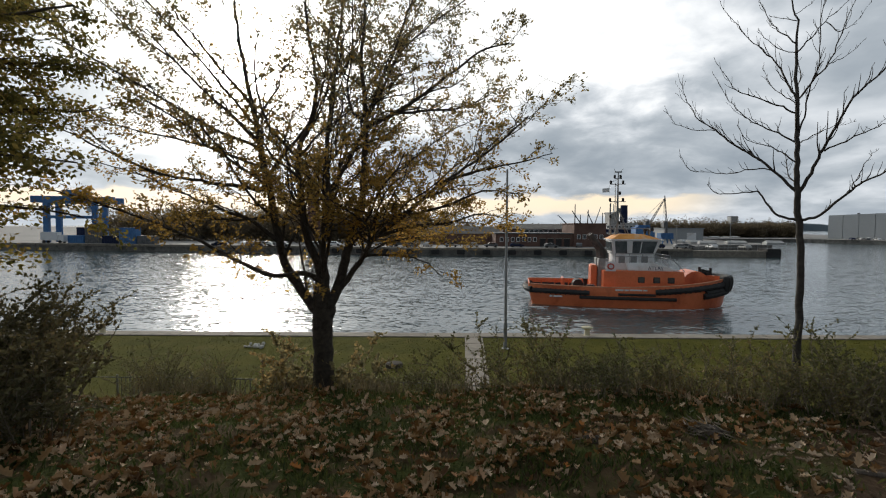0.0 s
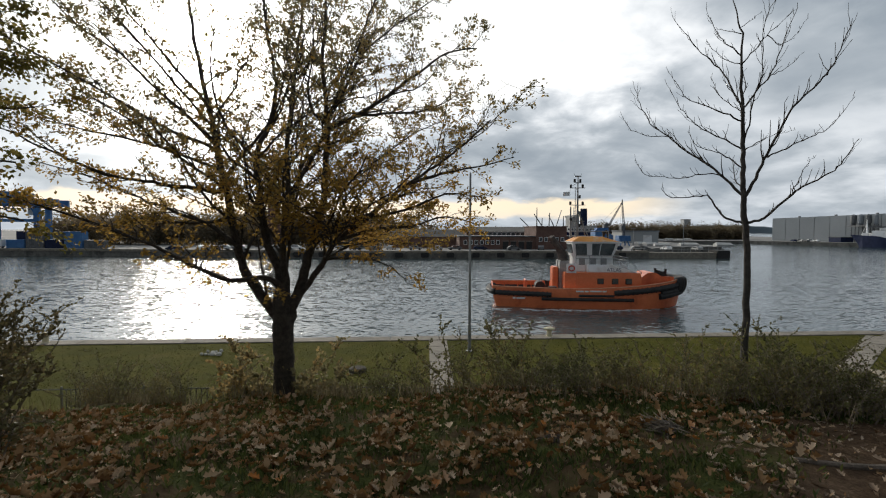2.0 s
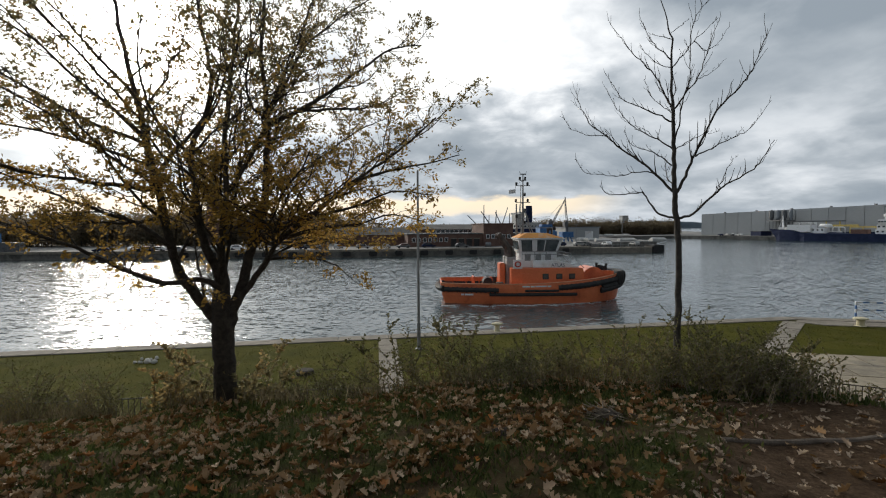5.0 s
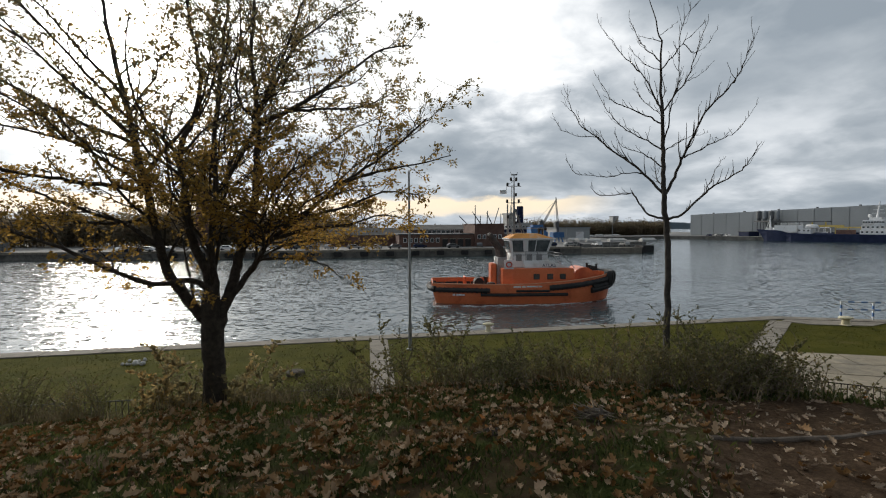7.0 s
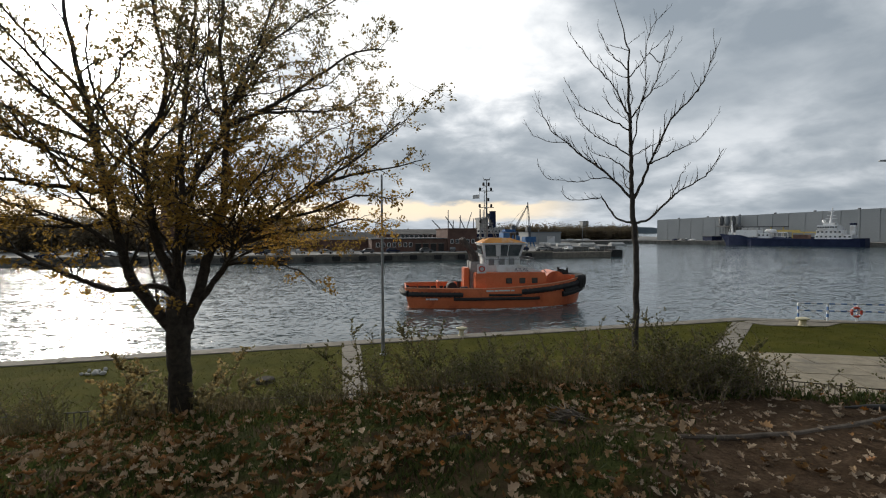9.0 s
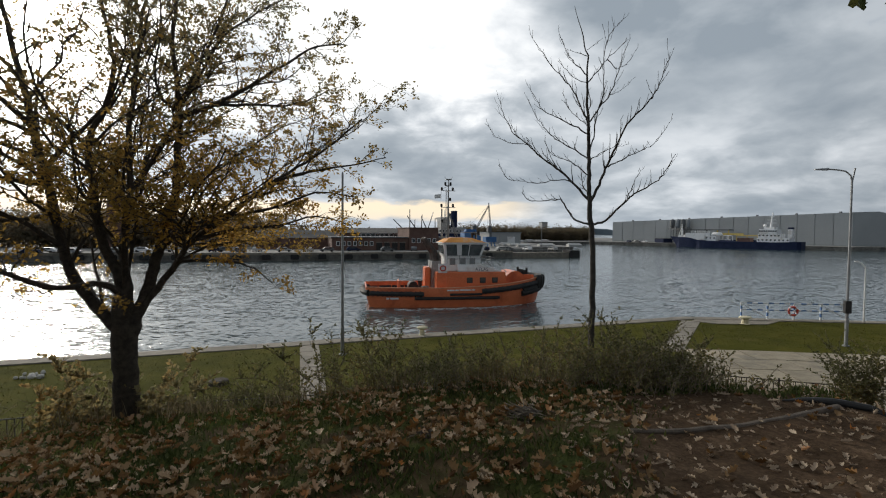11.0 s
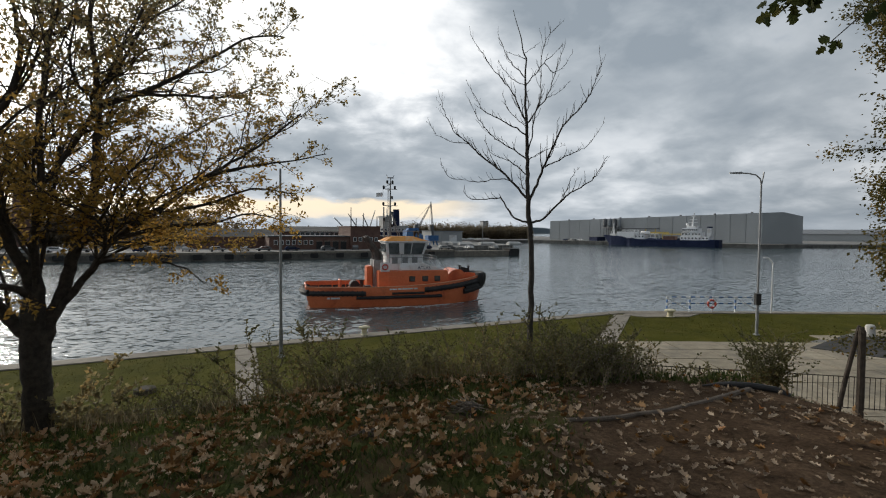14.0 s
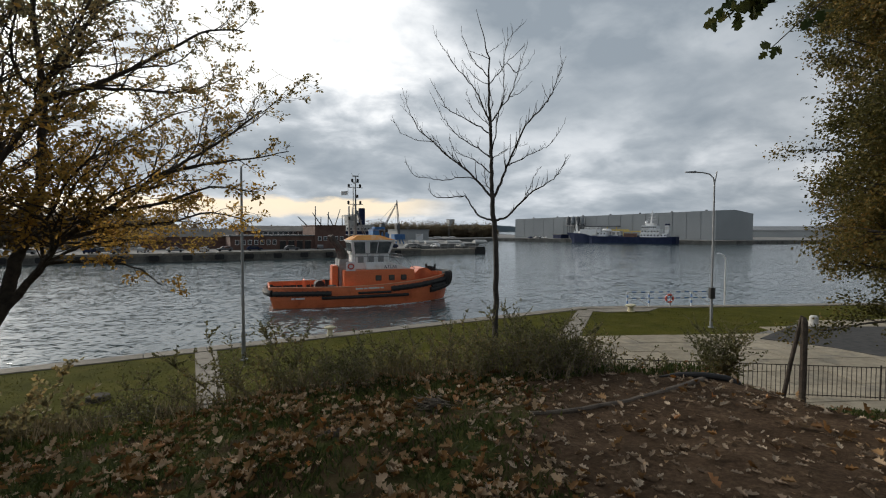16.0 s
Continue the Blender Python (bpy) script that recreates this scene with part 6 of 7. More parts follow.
    for z, w in ((9.2, 0.9), (11.0, 1.0), (12.9, 0.95), (13.5, 0.45)):
        part("yard", Geo().tube([(-0.9, -w, z), (-0.9, w, z)], 0.045, 6), M_MAST, mast)
        part("yard", Geo().tube([(-0.9 - w * 0.85, 0, z + 0.06), (-0.9 + w * 0.85, 0, z + 0.06)], 0.04, 6), M_MAST, mast)
        for o in (-0.8, 0.55):
            part("lamp", Geo().tube([(-0.9 + w * o, 0, z + 0.08), (-0.9 + w * o, 0, z + 0.14), (-0.9 + w * o, 0, z + 0.42), (-0.9 + w * o, 0, z + 0.46)], [0.07, 0.13, 0.13, 0.06], 8), M_DARK, mast)
    for z in (8.6, 10.0, 11.8):
        part("lamp", Geo().tube([(-0.68, 0.05, z), (-0.68, 0.05, z + 0.36)], 0.12, 8), M_DARK, mast)
    part("radar", Geo().box(-1.25, -0.12, 14.2, -0.55, 0.12, 14.32), M_MAST, mast)
    part("aerial", Geo().tube([(-0.6, 0, 14.3), (-0.45, 0, 14.6)], 0.025, 4), M_MAST, mast)
    part("aerial", Geo().tube([(-1.2, 0, 14.3), (-1.35, 0, 14.6)], 0.025, 4), M_MAST, mast)
    # ladder up the mast's after side
    for z in [7.7 + 0.35 * i for i in range(16)]:
        part("rung", Geo().tube([(-1.16, -0.16, z), (-1.16, 0.16, z)], 0.02, 4), M_MAST, mast)
    for sy in (-0.16, 0.16):
        part("ladder_rail", Geo().tube([(-1.16, sy, 7.4), (-1.16, sy, 13.1)], 0.025, 4), M_MAST, mast)
    part("side_mast", Geo().tube([(-1.6, 0.3, 7.4), (-1.6, 0.3, 10.9)], [0.1, 0.08], 6), M_MAST, s)
    for sy in (-0.7, 0.7):
        part("mast_stay", Geo().tube([(0.2, sy, 7.4), (-0.8, 0, 10.4)], 0.05, 5), M_MAST, s)
    part("flag", Geo().add([(-1.8, 0, 12.1), (-2.5, 0.1, 12.05), (-2.5, 0.1, 12.5), (-1.8, 0, 12.55), (-1.8, 0.03, 12.1), (-2.5, 0.13, 12.05), (-2.5, 0.13, 12.5), (-1.8, 0.03, 12.55)], [(0, 1, 2, 3), (7, 6, 5, 4), (0, 4, 5, 1), (2, 6, 7, 3), (1, 5, 6, 2), (3, 7, 4, 0)]), M_WHITE, s)
    part("flag_halyard", Geo().tube([(-1.75, 0, 12.0), (-1.75, 0, 13.1), (-0.95, 0, 13.5)], 0.025, 4), M_MAST, s)
    # twin exhausts leaning aft
    for sy in (-0.85, 0.85):
        part("exhaust", Geo().tube([(-2.5, sy, 3.6), (-2.5, sy, 5.2), (-2.65, sy, 5.9), (-3.8, sy, 7.5)], [0.40, 0.40, 0.38, 0.28], 10), M_EXHAUST, s, "sooty bent exhaust pipe")
        part("exhaust_casing", Geo().box(-3.0, sy - 0.65, 1.15, -1.95, sy + 0.65, 4.9), M_STEEL, s, "grey exhaust casing", bevel=0.06)
    part("locker", Geo().box(-3.7, -1.0, 1.15, -3.05, 1.0, 4.2), M_ORANGE, s, bevel=0.1)
    sign = part("lifebuoy_board", Geo().box(-2.5, -2.95, 3.7, -1.5, -2.85, 4.7), M_WHITE, s)
    part("lifebuoy", Geo().tube([(-2.0 + 0.3 * math.cos(a), -3.0, 4.2 + 0.27 * math.sin(a)) for a in [k * math.pi / 6 for k in range(13)]], 0.07, 6), M_RED, sign)
    # foredeck: winch housing and windlass
    part("winch_housing", Geo().loft([[(5.5 + 2.5 * (0.5 - 0.5 * math.cos(math.pi * t)), y, 1.9 + 1.85 * math.sin(math.pi * (0.1 + 0.8 * t))) for t in [i / 8 for i in range(9)]] + [(8.0, y, 1.7), (5.5, y, 1.7)] for y in (-1.7, 1.7)]), M_ORANGE, s, bevel=0.05)
    part("windlass", Geo().tube([(8.2, -0.9, 3.4), (8.2, 0.9, 3.4)], 0.26, 12), M_DARK, s)
    for sy in (-0.7, 0, 0.7):
        part("windlass_cheek", Geo().tube([(8.2, sy - 0.05, 3.4), (8.2, sy + 0.05, 3.4)], 0.42, 12), M_DARK, s)
    for x, z in ((7.45, 4.15), (7.75, 3.9), (8.55, 4.05)):
        part("deck_bitt", Geo().tube([(x, -0.5, 2.2), (x, -0.5, z - 0.1), (x, -0.5, z)], [0.13, 0.13, 0.19], 8), M_DARK, s)
    part("windlass_base", Geo().box(7.9, -1.2, 1.9, 8.7, 1.2, 3.3), M_ORANGE, s, bevel=0.05)
    # aft deck gear
    part("tow_winch", Geo().tube([(-5.0, -0.8, 2.0), (-5.0, 0.8, 2.0)], 0.55, 12), M_DARK, s)
    part("winch_base", Geo().box(-5.6, -1.1, 1.15, -4.4, 1.1, 1.75), M_ORANGE, s, bevel=0.05)
    part("tow_bitt", Geo().tube([(-6.6, -0.8, 1.1), (-6.6, -0.8, 2.6), (-6.6, 0.8, 2.6), (-6.6, 0.8, 1.1)], 0.13, 8), M_ORANGE, s)
    part("deck_box", Geo().box(-8.4, -2.6, 1.15, -7.0, -1.6, 1.9), M_ORANGE, s, bevel=0.05)
    part("deck_box", Geo().box(-4.3, -2.9, 1.15, -3.5, -2.0, 2.2), M_DARK, s, bevel=0.05)
    part("capstan", Geo().tube([(-3.9, 1.9, 1.1), (-3.9, 1.9, 1.6), (-3.9, 1.9, 2.2), (-3.9, 1.9, 2.4)], [0.3, 0.22, 0.24, 0.34], 10), M_DARK, s)
    for x in (-8.8, -7.2, -5.6, 4.6, 6.6):
        for sy in (-1, 1):
            part("bulwark_stay", Geo().box(x - 0.05, sy * (half_width(x) * 0.93) - 0.12, sheer(x) - 0.95, x + 0.05, sy * (half_width(x) * 0.93) + 0.12, sheer(x) - 0.05), M_ORANGE, s)
    # name on the casing, and the unreadable lines on the hull
    t = math.degrees(math.atan2(0.15, 0.79))
    lettering("ATLAS", 0.52, pose(2.55, -2.40, 4.02, 90 - t, 0, 0), M_NAVY, wedge)
    lettering("ATLAS", 0.52, pose(2.55, 2.40, 4.02, 90 - t, 0, 180), M_NAVY, wedge)
    for x0, x1, z, h in ((-1.7, -0.9, 1.88, 0.16), (-0.8, -0.4, 1.88, 0.16), (-0.3, 0.9, 1.9, 0.16), (1.0, 1.4, 1.9, 0.16), (-8.2, -7.9, 1.02, 0.18), (-7.8, -6.9, 1.02, 0.18)):
        y = -half_width((x0 + x1) / 2) * 0.998 - 0.02
        part("marking", Geo().box(x0, y - 0.02, z - h / 2, x1, y + 0.25, z + h / 2), M_WHITE, s)


def tug_wash():
    """Broken foam where the moving tug's bow and side meet the water."""
    rr = random.Random(40)
    w = thing("wash_foam", "thin broken white foam along the tug's waterline", "foam", pose(19.9, 52.5, WATER_Z, 0, 0, -9), kind="stuff")
    g = Geo()
    for i in range(150):
        t = rr.random() ** 1.6
        x = 9.6 - 21.0 * t + rr.gauss(0, 0.25)
        y = -(0.9 + 3.2 * min(1.0, 3.2 * t)) - abs(rr.gauss(0, 0.22 + 0.7 * t)) - 0.1
        a, r = rr.uniform(0.15, 0.55), rr.uniform(0.02, 0.07)
        g.add([(x + a * math.cos(q) * rr.uniform(0.7, 1.2), y + r * math.sin(q) * rr.uniform(0.7, 1.2), z) for z in (0.012, 0.03) for q in [k * math.pi / 3 for k in range(6)]], [tuple(range(6, 12))] + [(k, (k + 1) % 6, 6 + (k + 1) % 6, 6 + k) for k in range(6)])
    part("foam", g, M_WHITE, w)["kind"] = "stuff"


M_CAPRAIL = mat("worn_pale_orange", (0.55, 0.20, 0.09), (0.70, 0.36, 0.22), 0.6, 2.5, 0.1)
M_DECK = mat("red_brown_deck_paint", (0.36, 0.09, 0.045), (0.5, 0.14, 0.07), 0.75, 1.2, 0.1)
M_ROOFORANGE = mat("faded_orange_roof", (0.62, 0.24, 0.03), (0.78, 0.36, 0.07), 0.6, 0.9, 0.05, stain=(0.6, 0.5, 0.4))
M_MAST = mat("grey_mast_paint", (0.16, 0.165, 0.17), (0.28, 0.285, 0.29), 0.6, 2, 0.1)
M_EXHAUST = mat("sooty_exhaust", (0.03, 0.025, 0.022), (0.12, 0.095, 0.08), 0.7, 2, 0.1)
tug()
tug_wash()

# ---- things on the lawn and quay ----


def street_lamp(x, y, h, head_az, label, arm=1.25):
    s = thing("street_lamp", label, "street lamp", pose(x, y, 0, 0, 0, head_az), group="tall lamps on the lawn")
    part("pole", Geo().tube([(0, 0, 0), (0, 0, 1.6), (0, 0, 1.62), (0, 0, h - 0.7)], [0.10, 0.10, 0.075, 0.055], 12), M_STEEL, s)
    part("base_flange", Geo().tube([(0, 0, 0), (0, 0, 0.06)], 0.2, 12), M_STEEL, s)
    part("arm", Geo().tube([(0, 0, h - 0.72), (-0.08, 0, h - 0.35), (-0.35, 0, h - 0.1), (-0.8, 0, h), (-arm, 0, h + 0.03)], 0.045, 8), M_STEEL, s)
    part("lamp_head", Geo().loft([[(-arm - 0.75, -0.1, h), (-arm - 0.75, 0.1, h), (-arm - 0.75, 0.07, h + 0.07), (-arm - 0.75, -0.07, h + 0.07)], [(-arm, -0.15, h - 0.03), (-arm, 0.15, h - 0.03), (-arm, 0.1, h + 0.11), (-arm, -0.1, h + 0.11)]]), M_STEEL, s, bevel=0.02)
    part("spike", Geo().tube([(0, 0, h - 0.75), (0.09, 0, h - 0.3), (0.14, 0, h + 0.08)], [0.05, 0.04, 0.05], 8), M_STEEL, s)
    return s


lamp_a = street_lamp(32.5, 19.2, 10.6, -31, "tall grey steel lamp with a curved arm on the lawn")
part("control_box", Geo().box(-0.16, -0.16, 2.0, 0.16, 0.16, 2.75), M_DARK, lamp_a, "small black box on the pole", bevel=0.02)
pole = thing("lamp_pole", "tall plain grey steel pole beside the concrete path", "pole", pose(3.46, 26.2, 0))
part("shaft", Geo().tube([(0, 0, 0), (0, 0, 1.5), (0, 0, 1.52), (0, 0, 9.8), (0, 0, 9.86)], [0.10, 0.10, 0.08, 0.055, 0.02], 12), M_STEEL, pole)
part("base_flange", Geo().tube([(0, 0, 0), (0, 0, 0.06)], 0.2, 12), M_STEEL, pole)


def small_lamp():
    s = thing("quay_lamp", "short white lamp post at the quay edge", "lamp", pose(42.4, 23.9, 0.06, 0, 0, -30))
    part("pole", Geo().tube([(0, 0, 0), (0, 0, 4.2)], [0.06, 0.045], 10), M_WHITE, s)
    part("arm", Geo().tube([(0, 0, 4.2), (-0.3, 0, 4.55), (-0.55, 0, 4.62)], 0.05, 8), M_WHITE, s)
    part("lamp_head", Geo().box(-0.75, -0.07, 4.58, -0.5, 0.07, 4.68), M_WHITE, s, bevel=0.02)


small_lamp()


def quay_railing():
    r = thing("quay_railing", "white and blue striped safety railing at the quay edge", "railing", pose(34.7, 27.9, 0.06, 0, 0, -24.75))
    n, w = 4, 1.95
    for i in range(n + 1):
        for k in range(5):
            part("post_band", Geo().box(i * w - 0.05, -0.05, k * 0.26, i * w + 0.05, 0.05, (k + 1) * 0.26), M_WHITE if k % 2 == 0 else M_RAILBLUE, r)
    for z in (1.25, 0.72):
        k, x = 0, 0.0
        while x < n * w - 0.01:
            part("rail_band", Geo().box(x, -0.03, z - 0.045, min(x + 0.4, n * w), 0.03, z + 0.045), M_WHITE if k % 2 == 0 else M_RAILBLUE, r)
            x += 0.4
            k += 1
    for i in (0, 3):
        part("brace", Geo().tube([(i * w, 0, 1.2), (i * w + w, 0, 0.1)], 0.035, 6), M_WHITE, r)
    b = thing("lifebuoy", "orange-red lifebuoy hung on the quay railing", "lifebuoy", pose(34.7 + 3.7 * 0.908, 27.9 - 3.7 * 0.4187 - 0.14, 0.75, 0, 0, -24.75))
    pts = [(0.32 * math.cos(a), 0, 0.32 * math.sin(a)) for a in [k * math.pi / 12 for k in range(25)]]
    part("ring", Geo().tube(pts, 0.085, 8), M_RED, b)
    for k in range(4):
        a = math.pi / 4 + k * math.pi / 2
        c = Vector((0.32 * math.cos(a), 0, 0.32 * math.sin(a)))
        d = Vector((-math.sin(a), 0, math.cos(a)))
        part("band", Geo().tube([c - d * 0.05, c + d * 0.05], 0.095, 8), M_WHITE, b)
    part("bracket", Geo().tube([(0, 0, -0.28), (0, 0.04, -0.72)], 0.03, 6), M_WHITE, b)


M_RAILBLUE = mat("blue_railing_paint", (0.05, 0.13, 0.32), (0.1, 0.2, 0.42), 0.5, 6, 0.05)
quay_railing()


def bollard(x, y, label, material, s=1.0):
    b = thing("mooring_bollard", label, "bollard", pose(x, y, 0.05), group="mooring bollards")
    part("stem", Geo().tube([(0, 0, 0), (0, 0, 0.05), (0, 0, 0.34), (0, 0, 0.42)], [0.24 * s, 0.17 * s, 0.15 * s, 0.2 * s], 14), material, b)
    part("cap", Geo().loft([[(c * math.cos(a) * 1.5, c * math.sin(a), z) for a in [k * math.pi / 7 for k in range(14)]] for c, z in ((0.16 * s, 0.40), (0.25 * s, 0.45), (0.25 * s, 0.52), (0.12 * s, 0.58))]), material, b)


bollard(8.95, 29.5, "worn yellow mooring bollard on the quay edge", M_PALEYELLOW)
bollard(33.0, 26.2, "pale yellow mooring bollard by the quay corner", M_PALEYELLOW, 1.4)
bollard(-21.0, 29.5, "worn yellow mooring bollard on the quay edge", M_PALEYELLOW)
stub_post = thing("concrete_bollard", "short pale concrete post at the apron's edge", "post", pose(38.7, 15.7, 0.02))
part("shaft", Geo().tube([(0, 0, 0), (0, 0, 0.72), (0, 0, 0.8)], [0.28, 0.26, 0.2], 12), M_ROPE, stub_post)
cover = thing("manhole_cover", "dark iron cover in the lawn", "cover", pose(-2.3, 22.8, 0.0))
part("lid", Geo().tube([(0, 0, 0), (0, 0, 0.16), (0, 0, 0.2)], [0.42, 0.4, 0.3], 16), M_IRON, cover)
rng = random.Random(21)
for i in range(12):
    p = thing("pale_stone", "pale rubble stone lying on the lawn", "stone", pose(-10.4 + rng.uniform(-0.55, 0.55), 26.6 + rng.uniform(-0.6, 0.6), 0.06, rng.uniform(0, 90), rng.uniform(0, 90), 0), group="rubble on the lawn")
    r = rng.uniform(0.06, 0.15)
    part("stone", Geo().loft([[(c * r * math.cos(a) * rng.uniform(0.8, 1.2), c * r * math.sin(a) * rng.uniform(0.8, 1.2), z * r) for a in [k * math.pi / 4 for k in range(8)]] for c, z in ((0.5, -0.7), (1, -0.2), (1, 0.3), (0.45, 0.75))]), M_ROPE, p)

# ---- fence on the bank ----


def fence():
    f = thing("bar_fence", "low dark steel bar fence along the bank", "fence")
    v, U = -14.0, 9.2
    along, across = (0.955, -0.296), (0.296, 0.955)
    k = 0
    bar = mesh_of("bar", Geo().tube([(0, 0, 0.08), (0, 0, 1.05)], 0.011, 5), M_FENCE)
    post = mesh_of("post", Geo().tube([(0, 0, -0.3), (0, 0, 1.12)], 0.024, 8), M_FENCE)

    def at(v):
        x, y = along[0] * v + across[0] * U, along[1] * v + across[1] * U
        return x, y, height(x, y)
    while v < 3:
        a, b = at(v), at(v + 2.4)
        o = new("post", post)
        o.parent, o.location = f, a
        for z in (1.05, 0.12):
            part("rail", Geo().tube([(a[0], a[1], a[2] + z), (b[0], b[1], b[2] + z)], 0.016, 6), M_FENCE, f)
        n = 17
        if v > -12.5:
            for i in range(1, n):
                t = i / n
                o = new("bar", bar)
                o.parent, o.location = f, [a[j] + (b[j] - a[j]) * t for j in range(3)]
        v += 2.4


fence()


def apron_fence():
    """The same bars go on along the apron's near edge."""
    f = thing("bar_fence", "grey steel bar fence along the concrete apron", "fence")
    a, b = Vector((15.3, 14.15, 0.0)), Vector((28.6, 4.17, 0.0))
    bar = mesh_of("bar", Geo().tube([(0, 0, 0.10), (0, 0, 1.33)], 0.014, 5), M_IRON)
    post = mesh_of("post", Geo().tube([(0, 0, -0.2), (0, 0, 1.42)], 0.03, 8), M_IRON)
    n, k = 6, 16
    for i in range(n):
        p, q = a.lerp(b, i / n), a.lerp(b, (i + 1) / n)
        o = new("post", post)
        o.parent, o.location = f, p
        for z in (1.33, 0.15):
            part("rail", Geo().tube([p + Vector((0, 0, z)), q + Vector((0, 0, z))], 0.02, 6), M_IRON, f)
        for j in range(1, k):
            o = new("bar", bar)
            o.parent, o.location = f, p.lerp(q, j / k)
    o = new("post", post)
    o.parent, o.location = f, b


apron_fence()
slab("pavement_asphalt", [(31.6, 15.6), (32.8, 12.4), (32.7, 10.2), (38.7, 6.7), (50.9, 8.7), (42.9, 13.4), (37.3, 16.6)], 0.062, "dark worn asphalt patch beside the concrete slabs", M_ASPHALT, "pavement")

# ---- wooden posts, edging and drain on the bare earth ----


def on_ground(x, y, dz=0.0):
    return (x, y, height(x, y) + dz)


def gate_posts():
    x, y = 5.89, 2.45
    p = thing("timber_post", "upright dark weathered timber post", "post", pose(*on_ground(x, y, -0.2)), group="timber posts by the path")
    part("shaft", Geo().tube([(0, 0, 0), (0.01, 0, 0.5), (0.0, 0, 1.07), (0.0, 0.01, 1.12)], [0.034, 0.033, 0.032, 0.022], 10), M_WOODPOST, p)
    x, y = 5.83, 2.63
    q = thing("timber_post", "leaning dark weathered timber post", "post", pose(*on_ground(x, y, -0.2)), group="timber posts by the path")
    part("shaft", Geo().tube([(0, 0, 0), (0.03, -0.07, 0.55), (0.06, -0.15, 1.06), (0.062, -0.155, 1.10)], [0.024, 0.023, 0.022, 0.015], 8), M_WOODPOST, q)


gate_posts()


def edging():
    e = thing("log_edging", "weathered log lying along the bare earth", "log")
    pts = []
    for i in range(15):
        t = i / 14
        x, y = 2.95 + 2.8 * t, 3.42 - 0.6 * t * (1 - t)
        pts.append(Vector(on_ground(x, y, -0.002 + 0.012 * math.sin(t * 9))))
    part("trunk", Geo().tube(pts, [0.026 + 0.012 * t / 14 for t in range(15)], 9), M_TIMBER, e)
    d = thing("drain_pipe", "black half-buried plastic drain pipe on the bank", "pipe")
    a = [Vector(on_ground(5.32 + 0.041 * i, 3.75 - 0.037 * i, 0.012 + 0.045 * math.sin(i / 14 * math.pi))) for i in range(15)]
    part("pipe", Geo().tube(a, [0.008 + 0.030 * math.sin(min(i / 9, 1.0) * math.pi / 2) for i in range(15)], 10), M_DARK, d)
    part("lip", Geo().tube([a[-1], a[-1] + Vector((0.06, -0.10, -0.06))], [0.040, 0.046], 10), M_DARK, d)


edging()


def brush_heap(x, y, label, n, size, seed):
    rr = random.Random(seed)
    h = thing("brush_heap", label, "brushwood", pose(*on_ground(x, y)))
    core = Geo().loft([[(c * size * math.cos(a) * rr.uniform(0.75, 1.2), c * size * 0.8 * math.sin(a) * rr.uniform(0.75, 1.2), z * size) for a in [k * math.pi / 6 for k in range(12)]] for c, z in ((1.0, -0.15), (0.85, 0.22), (0.55, 0.45), (0.2, 0.55))])
    part("root_mound", core, M_WOODPOST, h)
    for i in range(n):
        p0 = Vector((rr.gauss(0, 0.5) * size, rr.gauss(0, 0.4) * size, rr.uniform(0.05, 0.5) * size))
        a, ln = rr.gauss(2.9, 1.2), size * rr.uniform(0.4, 1.1)
        p1 = p0 + Vector((math.cos(a) * ln, math.sin(a) * ln, rr.uniform(-0.1, 0.5) * ln))
        m = (p0 + p1) / 2 + Vector((0, 0, rr.uniform(-0.1, 0.12) * ln))
        part("twig", Geo().tube([p0, m, p1], [0.008, 0.006, 0.003], 5), M_TWIG, h)


brush_heap(2.35, 4.15, "heap of dark dead brushwood on the leaf litter", 80, 0.17, 1)
brush_heap(1.28, 4.0, "small dark rotten stump among fallen leaves", 8, 0.10, 2)

# ---- shrubs ----


def shrub(x, y, h, w, stems, seed, leafy=1.25, label="straggly green shrub with thin arching twigs", leaf=(0.020, 0.042), mat_=None, group="shrubs along the bank"):
    rr = random.Random(seed)
    s = thing("shrub", label, "shrub", pose(*on_ground(x, y, -0.03)), group=group)
    g, pts, dirs = Geo(), [], []
    for i in range(stems):
        az = rr.uniform(0, 360)
        ln = h * rr.uniform(0.55, 1.15)
        out = rr.random()
        st = (rr.gauss(0, w * 0.25), rr.gauss(0, w * 0.18), 0)
        p, r = grow(st, az, 86 - 30 * out * w, 62 - 95 * out * rr.random() * w, ln, 0.008, 0.0025, rr, 0.10, 9)
        g.tube(p, r, 4, cap=False)
        runs = [p]
        for _ in range(int(9 * ln) + 2):
            k = rr.randrange(2, 9)
            q, qr = grow(p[k], rr.uniform(0, 360), rr.uniform(15, 65), rr.uniform(-10, 60), ln * rr.uniform(0.12, 0.34), 0.0035, 0.0016, rr, 0.16, 4)
            g.tube(q, qr, 3, cap=False)
            runs.append(q)
        for run in runs:
            start = 1 if len(run) > 6 else 0
            for a, b in zip(run[start:], run[start + 1:]):
                d = b - a
                for _ in range(max(int(d.length / 0.026 * leafy * rr.uniform(0.3, 1.2)), 0)):
                    pts.append(a + d * rr.random())
                    dirs.append(d.normalized() + Vector((rr.gauss(0, .8), rr.gauss(0, .8), rr.gauss(0, .6) + 0.2)))
    part("twig_mass", g, M_TWIG, s)["kind"] = "stuff"
    if pts:
        nr = np.random.default_rng(seed)
        c = new("foliage", cloud_mesh("foliage", pts, dirs, nr.uniform(*leaf, len(pts)), 0.34, mat_ or M_SHRUBLEAF, rng=nr))
        c.parent = s
        c["kind"] = "stuff"
    return s


